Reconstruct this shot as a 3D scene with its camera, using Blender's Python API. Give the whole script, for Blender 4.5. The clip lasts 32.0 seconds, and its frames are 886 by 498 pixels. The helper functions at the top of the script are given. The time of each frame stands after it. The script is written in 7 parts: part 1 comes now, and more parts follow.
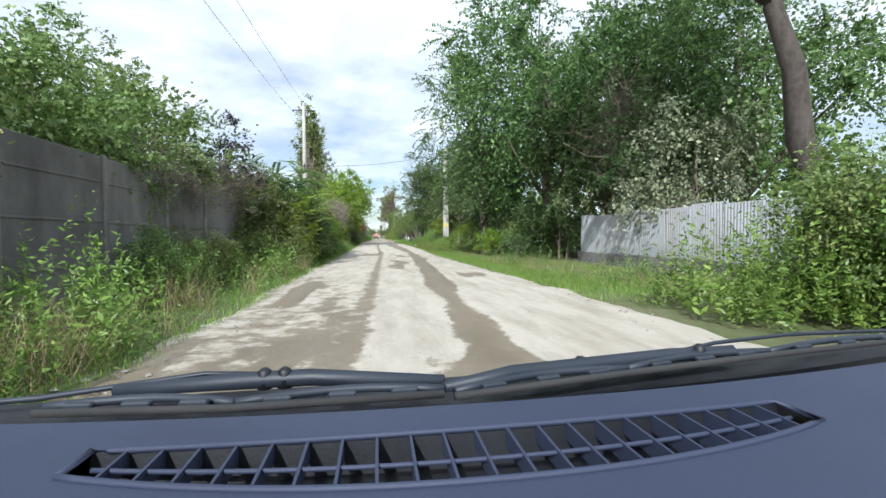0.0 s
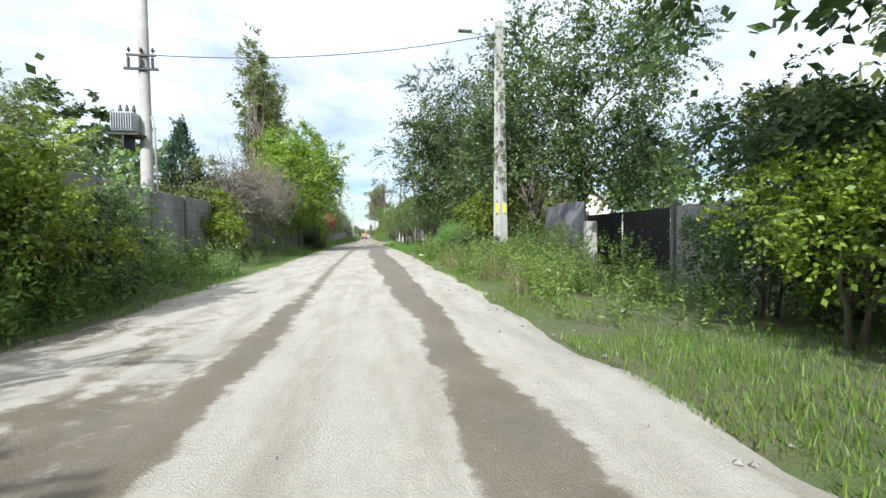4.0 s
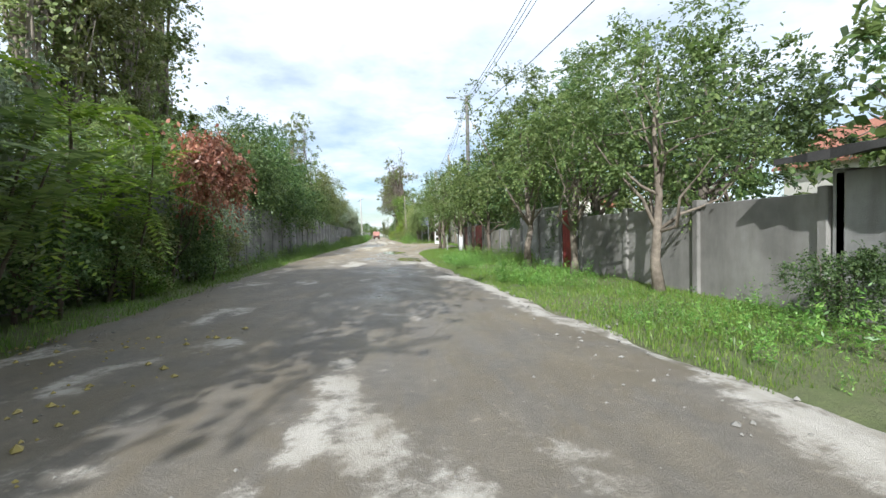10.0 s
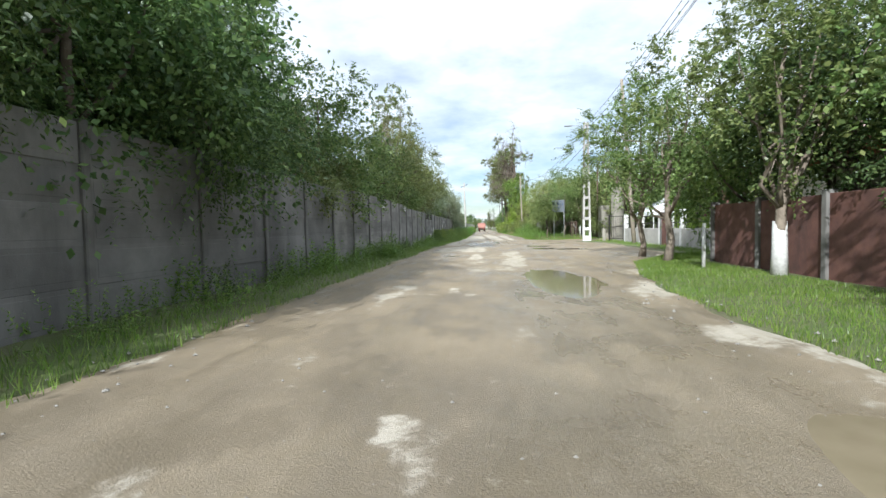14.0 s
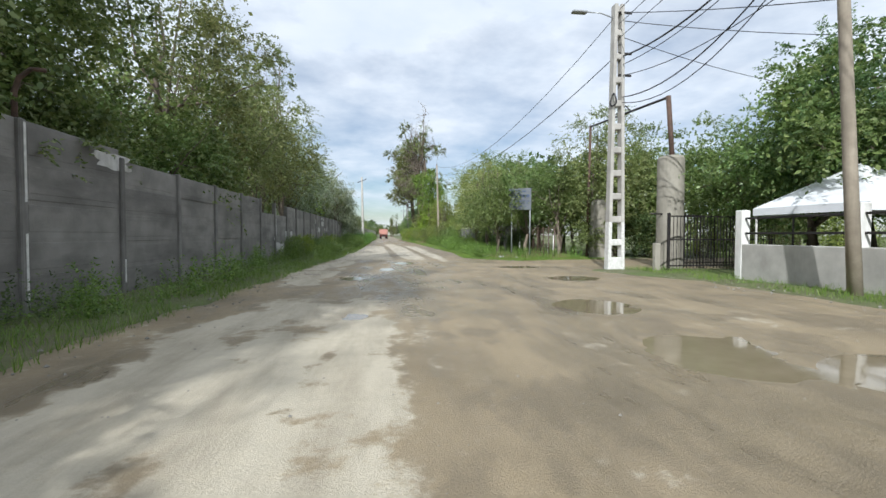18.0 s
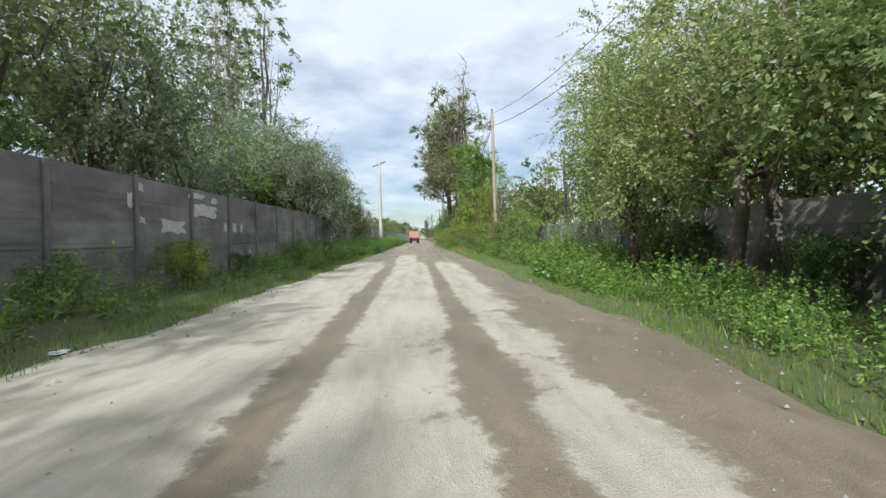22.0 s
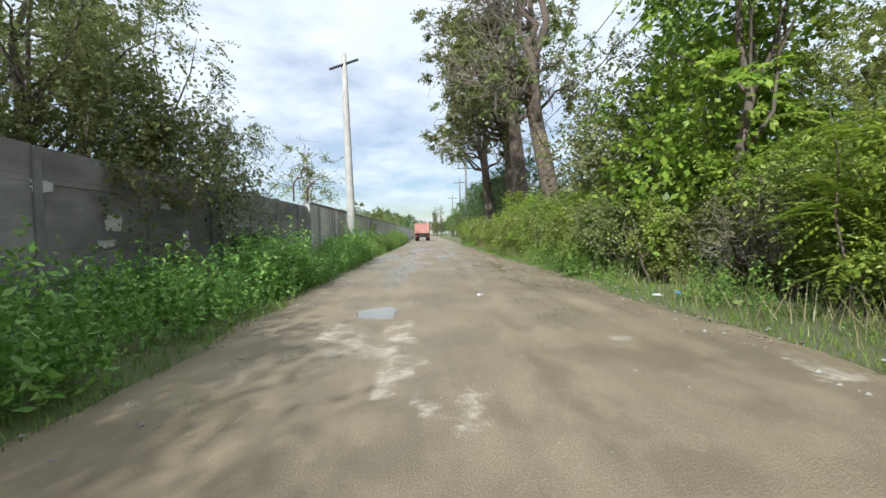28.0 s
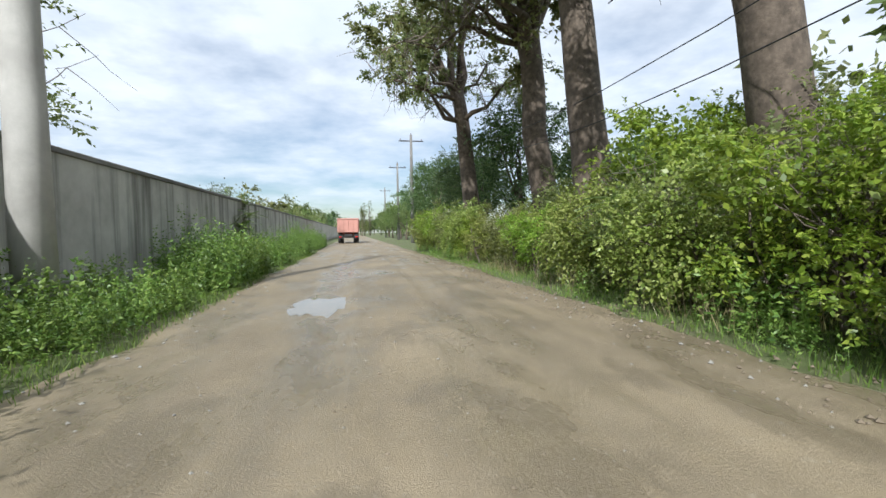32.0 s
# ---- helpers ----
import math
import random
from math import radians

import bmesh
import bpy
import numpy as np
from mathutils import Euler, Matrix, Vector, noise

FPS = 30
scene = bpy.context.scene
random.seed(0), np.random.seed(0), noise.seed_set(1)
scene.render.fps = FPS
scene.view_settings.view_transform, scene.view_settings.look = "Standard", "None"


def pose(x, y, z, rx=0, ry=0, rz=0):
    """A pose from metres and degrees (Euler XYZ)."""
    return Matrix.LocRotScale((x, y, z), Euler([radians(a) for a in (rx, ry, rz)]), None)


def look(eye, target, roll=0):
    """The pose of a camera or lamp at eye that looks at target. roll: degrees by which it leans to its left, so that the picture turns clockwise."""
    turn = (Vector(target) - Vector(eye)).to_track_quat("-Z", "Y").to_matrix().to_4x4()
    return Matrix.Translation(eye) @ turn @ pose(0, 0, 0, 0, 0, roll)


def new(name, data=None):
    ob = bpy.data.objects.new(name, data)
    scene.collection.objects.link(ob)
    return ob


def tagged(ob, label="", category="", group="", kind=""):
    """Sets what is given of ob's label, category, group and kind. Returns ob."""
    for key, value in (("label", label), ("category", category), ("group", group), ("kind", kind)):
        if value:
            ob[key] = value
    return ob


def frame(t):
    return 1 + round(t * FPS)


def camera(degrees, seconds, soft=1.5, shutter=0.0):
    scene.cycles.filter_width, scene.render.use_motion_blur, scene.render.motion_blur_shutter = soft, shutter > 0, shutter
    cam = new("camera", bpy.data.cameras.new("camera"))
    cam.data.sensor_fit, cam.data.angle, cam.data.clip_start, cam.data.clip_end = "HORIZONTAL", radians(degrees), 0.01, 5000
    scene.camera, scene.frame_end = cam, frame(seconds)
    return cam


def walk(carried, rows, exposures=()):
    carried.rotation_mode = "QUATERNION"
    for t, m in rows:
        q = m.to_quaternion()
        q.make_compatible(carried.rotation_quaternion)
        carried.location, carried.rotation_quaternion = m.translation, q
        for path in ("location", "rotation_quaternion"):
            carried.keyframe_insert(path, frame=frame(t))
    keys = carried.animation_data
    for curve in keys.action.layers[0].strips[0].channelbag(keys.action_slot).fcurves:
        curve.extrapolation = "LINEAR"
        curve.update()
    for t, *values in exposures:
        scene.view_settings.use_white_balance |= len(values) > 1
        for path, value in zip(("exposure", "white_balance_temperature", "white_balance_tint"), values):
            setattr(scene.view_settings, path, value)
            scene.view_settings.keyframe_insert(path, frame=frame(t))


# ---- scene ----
# the walk: a car drives down a village road, eye height 1.25 m; metres along +y
PATH = [
    (0.0, -0.00, 0.00, 1.25, 88.35, 0.61, -8.23),
    (0.5, 0.16, 3.09, 1.25, 88.61, 0.97, -8.84),
    (1.0, 0.32, 6.33, 1.25, 88.55, 1.31, -9.08),
    (1.5, 0.51, 9.92, 1.25, 88.31, 1.75, -9.09),
    (2.0, 0.81, 13.31, 1.25, 88.32, 2.12, -8.74),
    (2.5, 1.04, 16.76, 1.25, 88.23, 2.06, -9.04),
    (4.5, 1.62, 33.13, 1.25, 88.47, -0.28, -8.52),
    (5.0, 1.62, 37.16, 1.25, 88.75, 0.62, -4.94),
    (5.5, 1.44, 40.79, 1.25, 88.28, 0.23, -2.77),
    (6.0, 1.24, 44.47, 1.25, 88.38, 0.22, -2.55),
    (6.5, 1.01, 48.33, 1.25, 87.69, 0.23, -2.79),
    (7.0, 0.91, 52.24, 1.25, 87.92, 0.61, -3.37),
    (7.5, 0.78, 55.92, 1.25, 88.30, 1.36, -4.22),
    (8.0, 0.82, 59.91, 1.25, 88.23, 1.57, -5.12),
    (8.5, 0.83, 63.35, 1.25, 88.03, 1.33, -5.99),
    (9.0, 0.94, 66.90, 1.25, 88.05, 1.28, -6.83),
    (9.5, 0.99, 69.82, 1.25, 88.19, 1.26, -7.39),
    (10.0, 1.17, 72.88, 1.25, 88.16, 1.25, -7.76),
    (10.5, 1.30, 76.25, 1.25, 88.13, -0.00, -8.55),
    (11.0, 1.47, 79.53, 1.25, 88.06, -0.20, -9.50),
    (11.5, 1.69, 82.41, 1.25, 88.23, -0.55, -10.27),
    (12.0, 1.65, 85.63, 1.25, 88.32, 0.13, -10.13),
    (12.5, 1.57, 88.59, 1.25, 88.10, -0.13, -6.37),
    (13.0, 1.34, 91.29, 1.25, 87.27, 0.17, -1.44),
    (13.5, 0.94, 93.37, 1.25, 87.16, 1.42, 2.72),
    (14.0, 0.30, 95.79, 1.25, 87.46, 1.30, 5.30),
    (14.5, -0.28, 97.69, 1.25, 86.87, 0.76, 7.29),
    (16.5, 0.12, 107.95, 1.25, 87.81, 0.54, -3.38),
    (17.0, 0.10, 111.45, 1.25, 88.15, 0.60, -5.60),
    (17.5, 0.14, 114.74, 1.25, 88.21, 0.62, -5.94),
    (18.0, 0.20, 118.33, 1.25, 88.21, -0.16, -7.08),
    (18.5, 0.34, 121.56, 1.25, 88.15, 0.13, -9.14),
    (19.0, 0.60, 124.93, 1.25, 88.18, 0.16, -11.33),
    (19.5, 0.95, 127.90, 1.25, 89.19, 0.40, -13.11),
    (20.0, 1.21, 131.04, 1.25, 88.97, 0.43, -14.45),
    (20.5, 1.36, 134.10, 1.25, 88.17, 0.82, -14.21),
    (21.0, 1.80, 137.40, 1.25, 87.88, 0.50, -10.28),
    (21.5, 1.80, 140.95, 1.25, 88.91, 0.00, -6.56),
    (22.0, 1.71, 144.28, 1.25, 88.61, 0.49, -2.37),
    (22.5, 1.50, 147.21, 1.25, 88.81, 0.30, -1.00),
    (23.0, 1.22, 150.31, 1.25, 89.03, 0.92, -2.04),
    (23.5, 0.82, 153.35, 1.25, 89.00, 0.84, -3.34),
    (24.0, 0.68, 157.01, 1.25, 88.98, -0.74, -4.68),
    (24.5, 0.64, 160.53, 1.25, 89.17, -1.25, -5.43),
    (26.5, 0.77, 171.58, 1.25, 88.27, 0.86, -7.30),
    (27.0, 0.72, 175.01, 1.25, 87.93, 1.32, -5.72),
    (27.5, 0.60, 178.11, 1.25, 87.97, 1.53, -3.91),
    (28.0, 0.38, 181.32, 1.25, 87.99, 1.35, -1.73),
    (28.5, 0.07, 184.19, 1.25, 87.85, 0.73, 0.11),
    (29.0, -0.10, 187.15, 1.25, 87.89, 0.08, 0.52),
    (29.5, -0.29, 190.14, 1.25, 87.78, -0.61, -2.78),
    (30.0, -0.36, 193.06, 1.25, 89.03, -0.73, -6.11),
    (30.5, -0.25, 195.66, 1.25, 88.19, 0.82, -7.86),
    (31.0, -0.10, 198.34, 1.25, 88.26, -0.16, -8.77),
    (31.5, -0.04, 200.60, 1.25, 89.10, 0.01, -9.73),
    (32.0, 0.00, 202.75, 1.25, 87.76, 0.96, -10.99),
]
cam = camera(88.84, 32.0, soft=1.5)
walk(cam, [(t, pose(x, y, z, rx, ry, rz)) for t, x, y, z, rx, ry, rz in PATH],
     exposures=[(t, e, 5720 if t < 15 else 5800, 8) for t, e in ((0.0, 0.30), (2.5, 0.34), (5.0, 0.42), (14.5, 0.40), (16.5, -0.02), (20.0, 0.0), (24.5, 0.10), (26.5, 0.16), (32.0, 0.12))])

# ---- sky and sun: low morning sun from behind on the left, thin broken cloud ----
SUN_WAY = Vector((0.30, 0.82, -0.60)).normalized()
sun = new("sun", bpy.data.lights.new("sun", "SUN"))
sun.data.energy, sun.data.angle, sun.data.color = 5.2, radians(0.6), (1.0, 0.95, 0.87)
sun.matrix_world = look((0, 0, 60), Vector((0, 0, 60)) + SUN_WAY)

world = bpy.data.worlds.new("sky")
scene.world = world
world.use_nodes = True
nt = world.node_tree
nt.nodes.clear()
w_out = nt.nodes.new("ShaderNodeOutputWorld")
w_bg = nt.nodes.new("ShaderNodeBackground")
w_sky = nt.nodes.new("ShaderNodeTexSky")
w_sky.sky_type, w_sky.sun_disc = "NISHITA", False
w_sky.sun_elevation, w_sky.sun_rotation = radians(34), radians(200)
w_sky.air_density, w_sky.dust_density = 1.0, 0.6
w_tc = nt.nodes.new("ShaderNodeTexCoord")
w_sep = nt.nodes.new("ShaderNodeSeparateXYZ")
nt.links.new(w_tc.outputs["Generated"], w_sep.inputs[0])


def wmath(op, a, b):
    n = nt.nodes.new("ShaderNodeMath")
    n.operation = op
    for i, v in enumerate((a, b)):
        if isinstance(v, (int, float)):
            n.inputs[i].default_value = v
        else:
            nt.links.new(v, n.inputs[i])
    return n.outputs[0]


w_up = wmath("ADD", wmath("MAXIMUM", w_sep.outputs[2], 0.0), 0.16)
w_cmb = nt.nodes.new("ShaderNodeCombineXYZ")
nt.links.new(wmath("DIVIDE", w_sep.outputs[0], w_up), w_cmb.inputs[0])
nt.links.new(wmath("DIVIDE", w_sep.outputs[1], w_up), w_cmb.inputs[1])
w_noise = nt.nodes.new("ShaderNodeTexNoise")
w_noise.inputs["Scale"].default_value, w_noise.inputs["Detail"].default_value = 1.15, 6
w_noise.inputs["Roughness"].default_value = 0.58
nt.links.new(w_cmb.outputs[0], w_noise.inputs["Vector"])
w_ramp = nt.nodes.new("ShaderNodeValToRGB")
w_ramp.color_ramp.elements[0].position, w_ramp.color_ramp.elements[1].position = 0.33, 0.62
nt.links.new(w_noise.outputs["Fac"], w_ramp.inputs[0])
# cloud thickens upward, thins towards the horizon
w_high = nt.nodes.new("ShaderNodeMapRange")
w_high.inputs["From Min"].default_value, w_high.inputs["From Max"].default_value = 0.05, 0.42
w_high.inputs["To Min"].default_value, w_high.inputs["To Max"].default_value = -0.12, 0.60
nt.links.new(w_sep.outputs[2], w_high.inputs["Value"])
w_fac = wmath("MINIMUM", wmath("MAXIMUM", wmath("ADD", wmath("MULTIPLY", w_ramp.outputs[0], 0.75), w_high.outputs[0]), 0.0), 0.96)
w_mix = nt.nodes.new("ShaderNodeMix")
w_mix.data_type = "RGBA"
nt.links.new(w_fac, w_mix.inputs["Factor"])
nt.links.new(w_sky.outputs[0], w_mix.inputs["A"])
w_roll = nt.nodes.new("ShaderNodeTexNoise")
w_roll.inputs["Scale"].default_value, w_roll.inputs["Detail"].default_value = 3.4, 6
nt.links.new(w_cmb.outputs[0], w_roll.inputs["Vector"])
w_tone = nt.nodes.new("ShaderNodeValToRGB")
w_tone.color_ramp.elements[0].position, w_tone.color_ramp.elements[1].position = 0.34, 0.68
w_tone.color_ramp.elements[0].color, w_tone.color_ramp.elements[1].color = (0.87, 0.90, 0.935, 1), (1.0, 1.0, 1.0, 1)
nt.links.new(w_roll.outputs["Fac"], w_tone.inputs[0])
w_lit = nt.nodes.new("ShaderNodeVectorMath")
w_lit.operation = "SCALE"
w_lit.inputs["Scale"].default_value = 11.4
nt.links.new(w_tone.outputs[0], w_lit.inputs[0])
nt.links.new(w_lit.outputs[0], w_mix.inputs["B"])
nt.links.new(w_mix.outputs["Result"], w_bg.inputs["Color"])
w_bg.inputs["Strength"].default_value = 0.088
nt.links.new(w_bg.outputs[0], w_out.inputs[0])

# ---- materials ----
def link_math(tree, op, a, b):
    n = tree.nodes.new("ShaderNodeMath")
    n.operation = op
    for i, v in enumerate((a, b)):
        if isinstance(v, (int, float)):
            n.inputs[i].default_value = v
        else:
            tree.links.new(v, n.inputs[i])
    return n.outputs[0]


def noise_fac(tree, coord, scale, detail=5, rough=0.6, lo=0.35, hi=0.65, stretch=None):
    if stretch:
        m = tree.nodes.new("ShaderNodeMapping")
        m.inputs["Scale"].default_value = stretch
        tree.links.new(coord, m.inputs[0])
        coord = m.outputs[0]
    n = tree.nodes.new("ShaderNodeTexNoise")
    n.inputs["Scale"].default_value, n.inputs["Detail"].default_value, n.inputs["Roughness"].default_value = scale, detail, rough
    tree.links.new(coord, n.inputs["Vector"])
    r = tree.nodes.new("ShaderNodeMapRange")
    r.inputs["From Min"].default_value, r.inputs["From Max"].default_value = lo, hi
    tree.links.new(n.outputs["Fac"], r.inputs["Value"])
    return r.outputs[0], n.outputs["Fac"]


def mix_rgb(tree, fac, a, b):
    n = tree.nodes.new("ShaderNodeMix")
    n.data_type = "RGBA"
    for key, v in (("Factor", fac), ("A", a), ("B", b)):
        if isinstance(v, tuple):
            n.inputs[key].default_value = (*v, 1)
        elif isinstance(v, (int, float)):
            n.inputs[key].default_value = v
        else:
            tree.links.new(v, n.inputs[key])
    return n.outputs["Result"]


def start(name):
    m = bpy.data.materials.new(name)
    m.use_nodes = True
    t = m.node_tree
    b = t.nodes["Principled BSDF"]
    tc = t.nodes.new("ShaderNodeTexCoord")
    geo = t.nodes.new("ShaderNodeNewGeometry")
    return m, t, b, tc, geo


def surface(name, c1, c2, scale=3.0, rough=0.8, bump=0.3, fine=60.0, metal=0.0, stain=None, stain_amt=0.5, stretch=None, world_space=True, vary=0.0):
    """A worn surface: two colours over a coarse noise, fine grain, optional stains, relief."""
    m, t, b, tc, geo = start(name)
    co = geo.outputs["Position"] if world_space else tc.outputs["Object"]
    f1, _ = noise_fac(t, co, scale)
    f2, raw = noise_fac(t, co, fine, 3, 0.7, 0.3, 0.7)
    col = mix_rgb(t, f1, c1, c2)
    dark = tuple(v * 0.72 for v in c1)
    col = mix_rgb(t, link_math(t, "MULTIPLY", f2, 0.35), col, dark)
    if stain:
        f3, _ = noise_fac(t, co, scale * 0.6, 6, 0.65, 0.48, 0.66, stretch or (1, 1, 0.25))
        col = mix_rgb(t, link_math(t, "MULTIPLY", f3, stain_amt), col, stain)
    if vary:
        oi = t.nodes.new("ShaderNodeObjectInfo")
        hsv = t.nodes.new("ShaderNodeHueSaturation")
        t.links.new(col, hsv.inputs["Color"])
        t.links.new(link_math(t, "ADD", link_math(t, "MULTIPLY", oi.outputs["Random"], vary), 1 - vary / 2), hsv.inputs["Value"])
        col = hsv.outputs[0]
    t.links.new(col, b.inputs["Base Color"])
    b.inputs["Metallic"].default_value = metal
    rr = link_math(t, "ADD", link_math(t, "MULTIPLY", f1, 0.12), rough - 0.06)
    t.links.new(rr, b.inputs["Roughness"])
    if bump:
        bp = t.nodes.new("ShaderNodeBump")
        bp.inputs["Strength"].default_value, bp.inputs["Distance"].default_value = bump, 0.01
        t.links.new(raw, bp.inputs["Height"])
        t.links.new(bp.outputs[0], b.inputs["Normal"])
    return m


def leaf_material(name, stops, glow=0.44, tone=1.0):
    """Leaves: colour differs leaf by leaf and plant by plant; light shines through."""
    m, t, b, tc, geo = start(name)
    ramp = t.nodes.new("ShaderNodeValToRGB")
    e = ramp.color_ramp.elements
    while len(e) < len(stops):
        e.new(0.5)
    for i, c in enumerate(stops):
        e[i].position, e[i].color = i / (len(stops) - 1), (c[0] * tone, c[1] * tone, c[2] * 1.1 * tone, 1)
    t.links.new(geo.outputs["Random Per Island"], ramp.inputs[0])
    oi = t.nodes.new("ShaderNodeObjectInfo")
    hsv = t.nodes.new("ShaderNodeHueSaturation")
    f, _ = noise_fac(t, geo.outputs["Position"], 0.9, 4, 0.6, 0.3, 0.7)
    t.links.new(ramp.outputs[0], hsv.inputs["Color"])
    v = link_math(t, "ADD", link_math(t, "MULTIPLY", oi.outputs["Random"], 0.35), 0.68)
    v = link_math(t, "ADD", v, link_math(t, "MULTIPLY", f, 0.42))
    t.links.new(v, hsv.inputs["Value"])
    t.links.new(link_math(t, "ADD", link_math(t, "MULTIPLY", oi.outputs["Random"], 0.03), 0.485), hsv.inputs["Hue"])
    t.links.new(hsv.outputs[0], b.inputs["Base Color"])
    b.inputs["Roughness"].default_value = 0.42
    b.inputs["Specular IOR Level"].default_value = 0.5
    tr = t.nodes.new("ShaderNodeBsdfTranslucent")
    t.links.new(hsv.outputs[0], tr.inputs["Color"])
    mx = t.nodes.new("ShaderNodeMixShader")
    mx.inputs[0].default_value = glow
    out = t.nodes["Material Output"]
    t.links.new(b.outputs[0], mx.inputs[1])
    t.links.new(tr.outputs[0], mx.inputs[2])
    t.links.new(mx.outputs[0], out.inputs["Surface"])
    return m


def plain(name, c, rough=0.5, metal=0.0, bump=0.0):
    return surface(name, c, tuple(v * 0.85 for v in c), 6.0, rough, bump, 80.0, metal)


LEAF_DARK = leaf_material("leaf_dark", ((0.052, 0.092, 0.030), (0.105, 0.165, 0.050), (0.19, 0.26, 0.085)))
LEAF_MID = leaf_material("leaf_mid", ((0.085, 0.140, 0.036), (0.165, 0.235, 0.058), (0.28, 0.34, 0.11)))
LEAF_BRIGHT = leaf_material("leaf_bright", ((0.115, 0.19, 0.020), (0.23, 0.335, 0.032), (0.37, 0.45, 0.065)))
LEAF_OLIVE = leaf_material("leaf_olive", ((0.115, 0.145, 0.044), (0.20, 0.235, 0.068), (0.31, 0.32, 0.115)))
LEAF_SILVER = leaf_material("leaf_silver", ((0.14, 0.175, 0.09), (0.24, 0.285, 0.15), (0.36, 0.40, 0.24)), 0.25)
LEAF_HEDGE = leaf_material("leaf_hedge", ((0.125, 0.175, 0.030), (0.245, 0.30, 0.052), (0.38, 0.41, 0.115)), 0.40, 1.0)
LEAF_ORCHARD = leaf_material("leaf_orchard", ((0.145, 0.185, 0.048), (0.27, 0.315, 0.085), (0.42, 0.44, 0.17)), 0.42)
LEAF_WEED = leaf_material("leaf_weed", ((0.082, 0.163, 0.027), (0.158, 0.276, 0.044), (0.27, 0.38, 0.080)), 0.36, 1.0)
LEAF_RUST = leaf_material("leaf_rust", ((0.17, 0.065, 0.035), (0.32, 0.13, 0.07), (0.44, 0.23, 0.13)), 0.2, 1.1)
LEAF_DRY = leaf_material("leaf_dry", ((0.15, 0.14, 0.095), (0.24, 0.22, 0.15), (0.33, 0.31, 0.21)), 0.2, 1.0)
LEAF_CONIFER = leaf_material("leaf_conifer", ((0.022, 0.050, 0.026), (0.035, 0.075, 0.036), (0.055, 0.10, 0.045)), 0.1)
LEAF_THUJA = leaf_material("leaf_thuja", ((0.085, 0.16, 0.022), (0.155, 0.26, 0.03), (0.25, 0.35, 0.055)), 0.2, 1.0)
GRASS = leaf_material("grass_blade", ((0.10, 0.18, 0.024), (0.16, 0.26, 0.036), (0.27, 0.33, 0.075)), 0.4, 0.95)
STRAW = leaf_material("straw", ((0.22, 0.17, 0.085), (0.32, 0.26, 0.13), (0.15, 0.16, 0.05)), 0.3, 1.0)
LEAF_PLUM = leaf_material("leaf_plum", ((0.030, 0.028, 0.030), (0.050, 0.042, 0.045), (0.060, 0.075, 0.045)), 0.2)
BARK = surface("bark", (0.16, 0.125, 0.095), (0.085, 0.066, 0.05), 5, 0.9, 0.9, 40, stretch=(1, 1, 0.3), stain=(0.20, 0.19, 0.16), stain_amt=0.4)
BARK_PALE = surface("bark_pale", (0.29, 0.24, 0.185), (0.155, 0.126, 0.096), 7, 0.9, 1.0, 30, stretch=(1, 1, 0.3), stain=(0.10, 0.075, 0.055), stain_amt=0.7)
LEAF_WALNUT = leaf_material("leaf_walnut", ((0.054, 0.098, 0.030), (0.11, 0.178, 0.050), (0.21, 0.295, 0.085)))
BARK_OLD = surface("bark_furrowed", (0.175, 0.135, 0.10), (0.06, 0.047, 0.036), 6, 0.9, 1.0, 18, stretch=(1, 1, 0.22), stain=(0.085, 0.066, 0.05), stain_amt=0.75)
BARK_WET = surface("dark_bark", (0.075, 0.06, 0.05), (0.04, 0.032, 0.027), 6, 0.9, 1.0, 24, stretch=(1, 1, 0.22), stain=(0.11, 0.095, 0.08), stain_amt=0.4)
LIME = surface("limewash", (0.74, 0.73, 0.70), (0.52, 0.51, 0.48), 9, 0.9, 0.5, 60)
TWIG = surface("dead_wood", (0.27, 0.225, 0.18), (0.17, 0.14, 0.11), 4, 0.9, 0.3, 50)
CONCRETE_DARK = surface("weathered_concrete", (0.275, 0.26, 0.24), (0.155, 0.147, 0.136), 0.9, 0.9, 0.6, 40, stain=(0.095, 0.089, 0.082), stain_amt=0.75, stretch=(1, 0.5, 2.2), vary=0.26)
# old dark concrete; also carries the tree shade on part of the long wall
CONCRETE_OLD_SHADED = surface("blackened_shaded_concrete", (0.24, 0.23, 0.22), (0.125, 0.12, 0.114), 0.8, 0.9, 0.5, 45, stain=(0.08, 0.076, 0.072), stain_amt=0.8, vary=0.3)
CONCRETE_POST = surface("post_concrete", (0.235, 0.225, 0.21), (0.15, 0.143, 0.133), 1.6, 0.9, 0.5, 45, stain=(0.075, 0.07, 0.065), stain_amt=0.6, vary=0.2)
CONCRETE_GREY = surface("grey_render", (0.40, 0.385, 0.36), (0.27, 0.26, 0.243), 0.9, 0.92, 0.5, 40, stain=(0.09, 0.086, 0.08), stain_amt=0.75, vary=0.15)
CONCRETE_WALL_B = surface("streaked_concrete", (0.60, 0.58, 0.535), (0.38, 0.365, 0.33), 0.8, 0.92, 0.4, 40, stain=(0.10, 0.094, 0.083), stain_amt=0.9, stretch=(1, 3.4, 0.16))
CONCRETE_POLE = surface("pole_concrete", (0.50, 0.48, 0.44), (0.38, 0.36, 0.33), 2.0, 0.85, 0.3, 50, stain=(0.25, 0.235, 0.21), stain_amt=0.5)
PILLAR_CONC = surface("pillar_concrete", (0.36, 0.335, 0.28), (0.27, 0.25, 0.205), 1.4, 0.9, 0.4, 45, stain=(0.17, 0.155, 0.125), stain_amt=0.6)
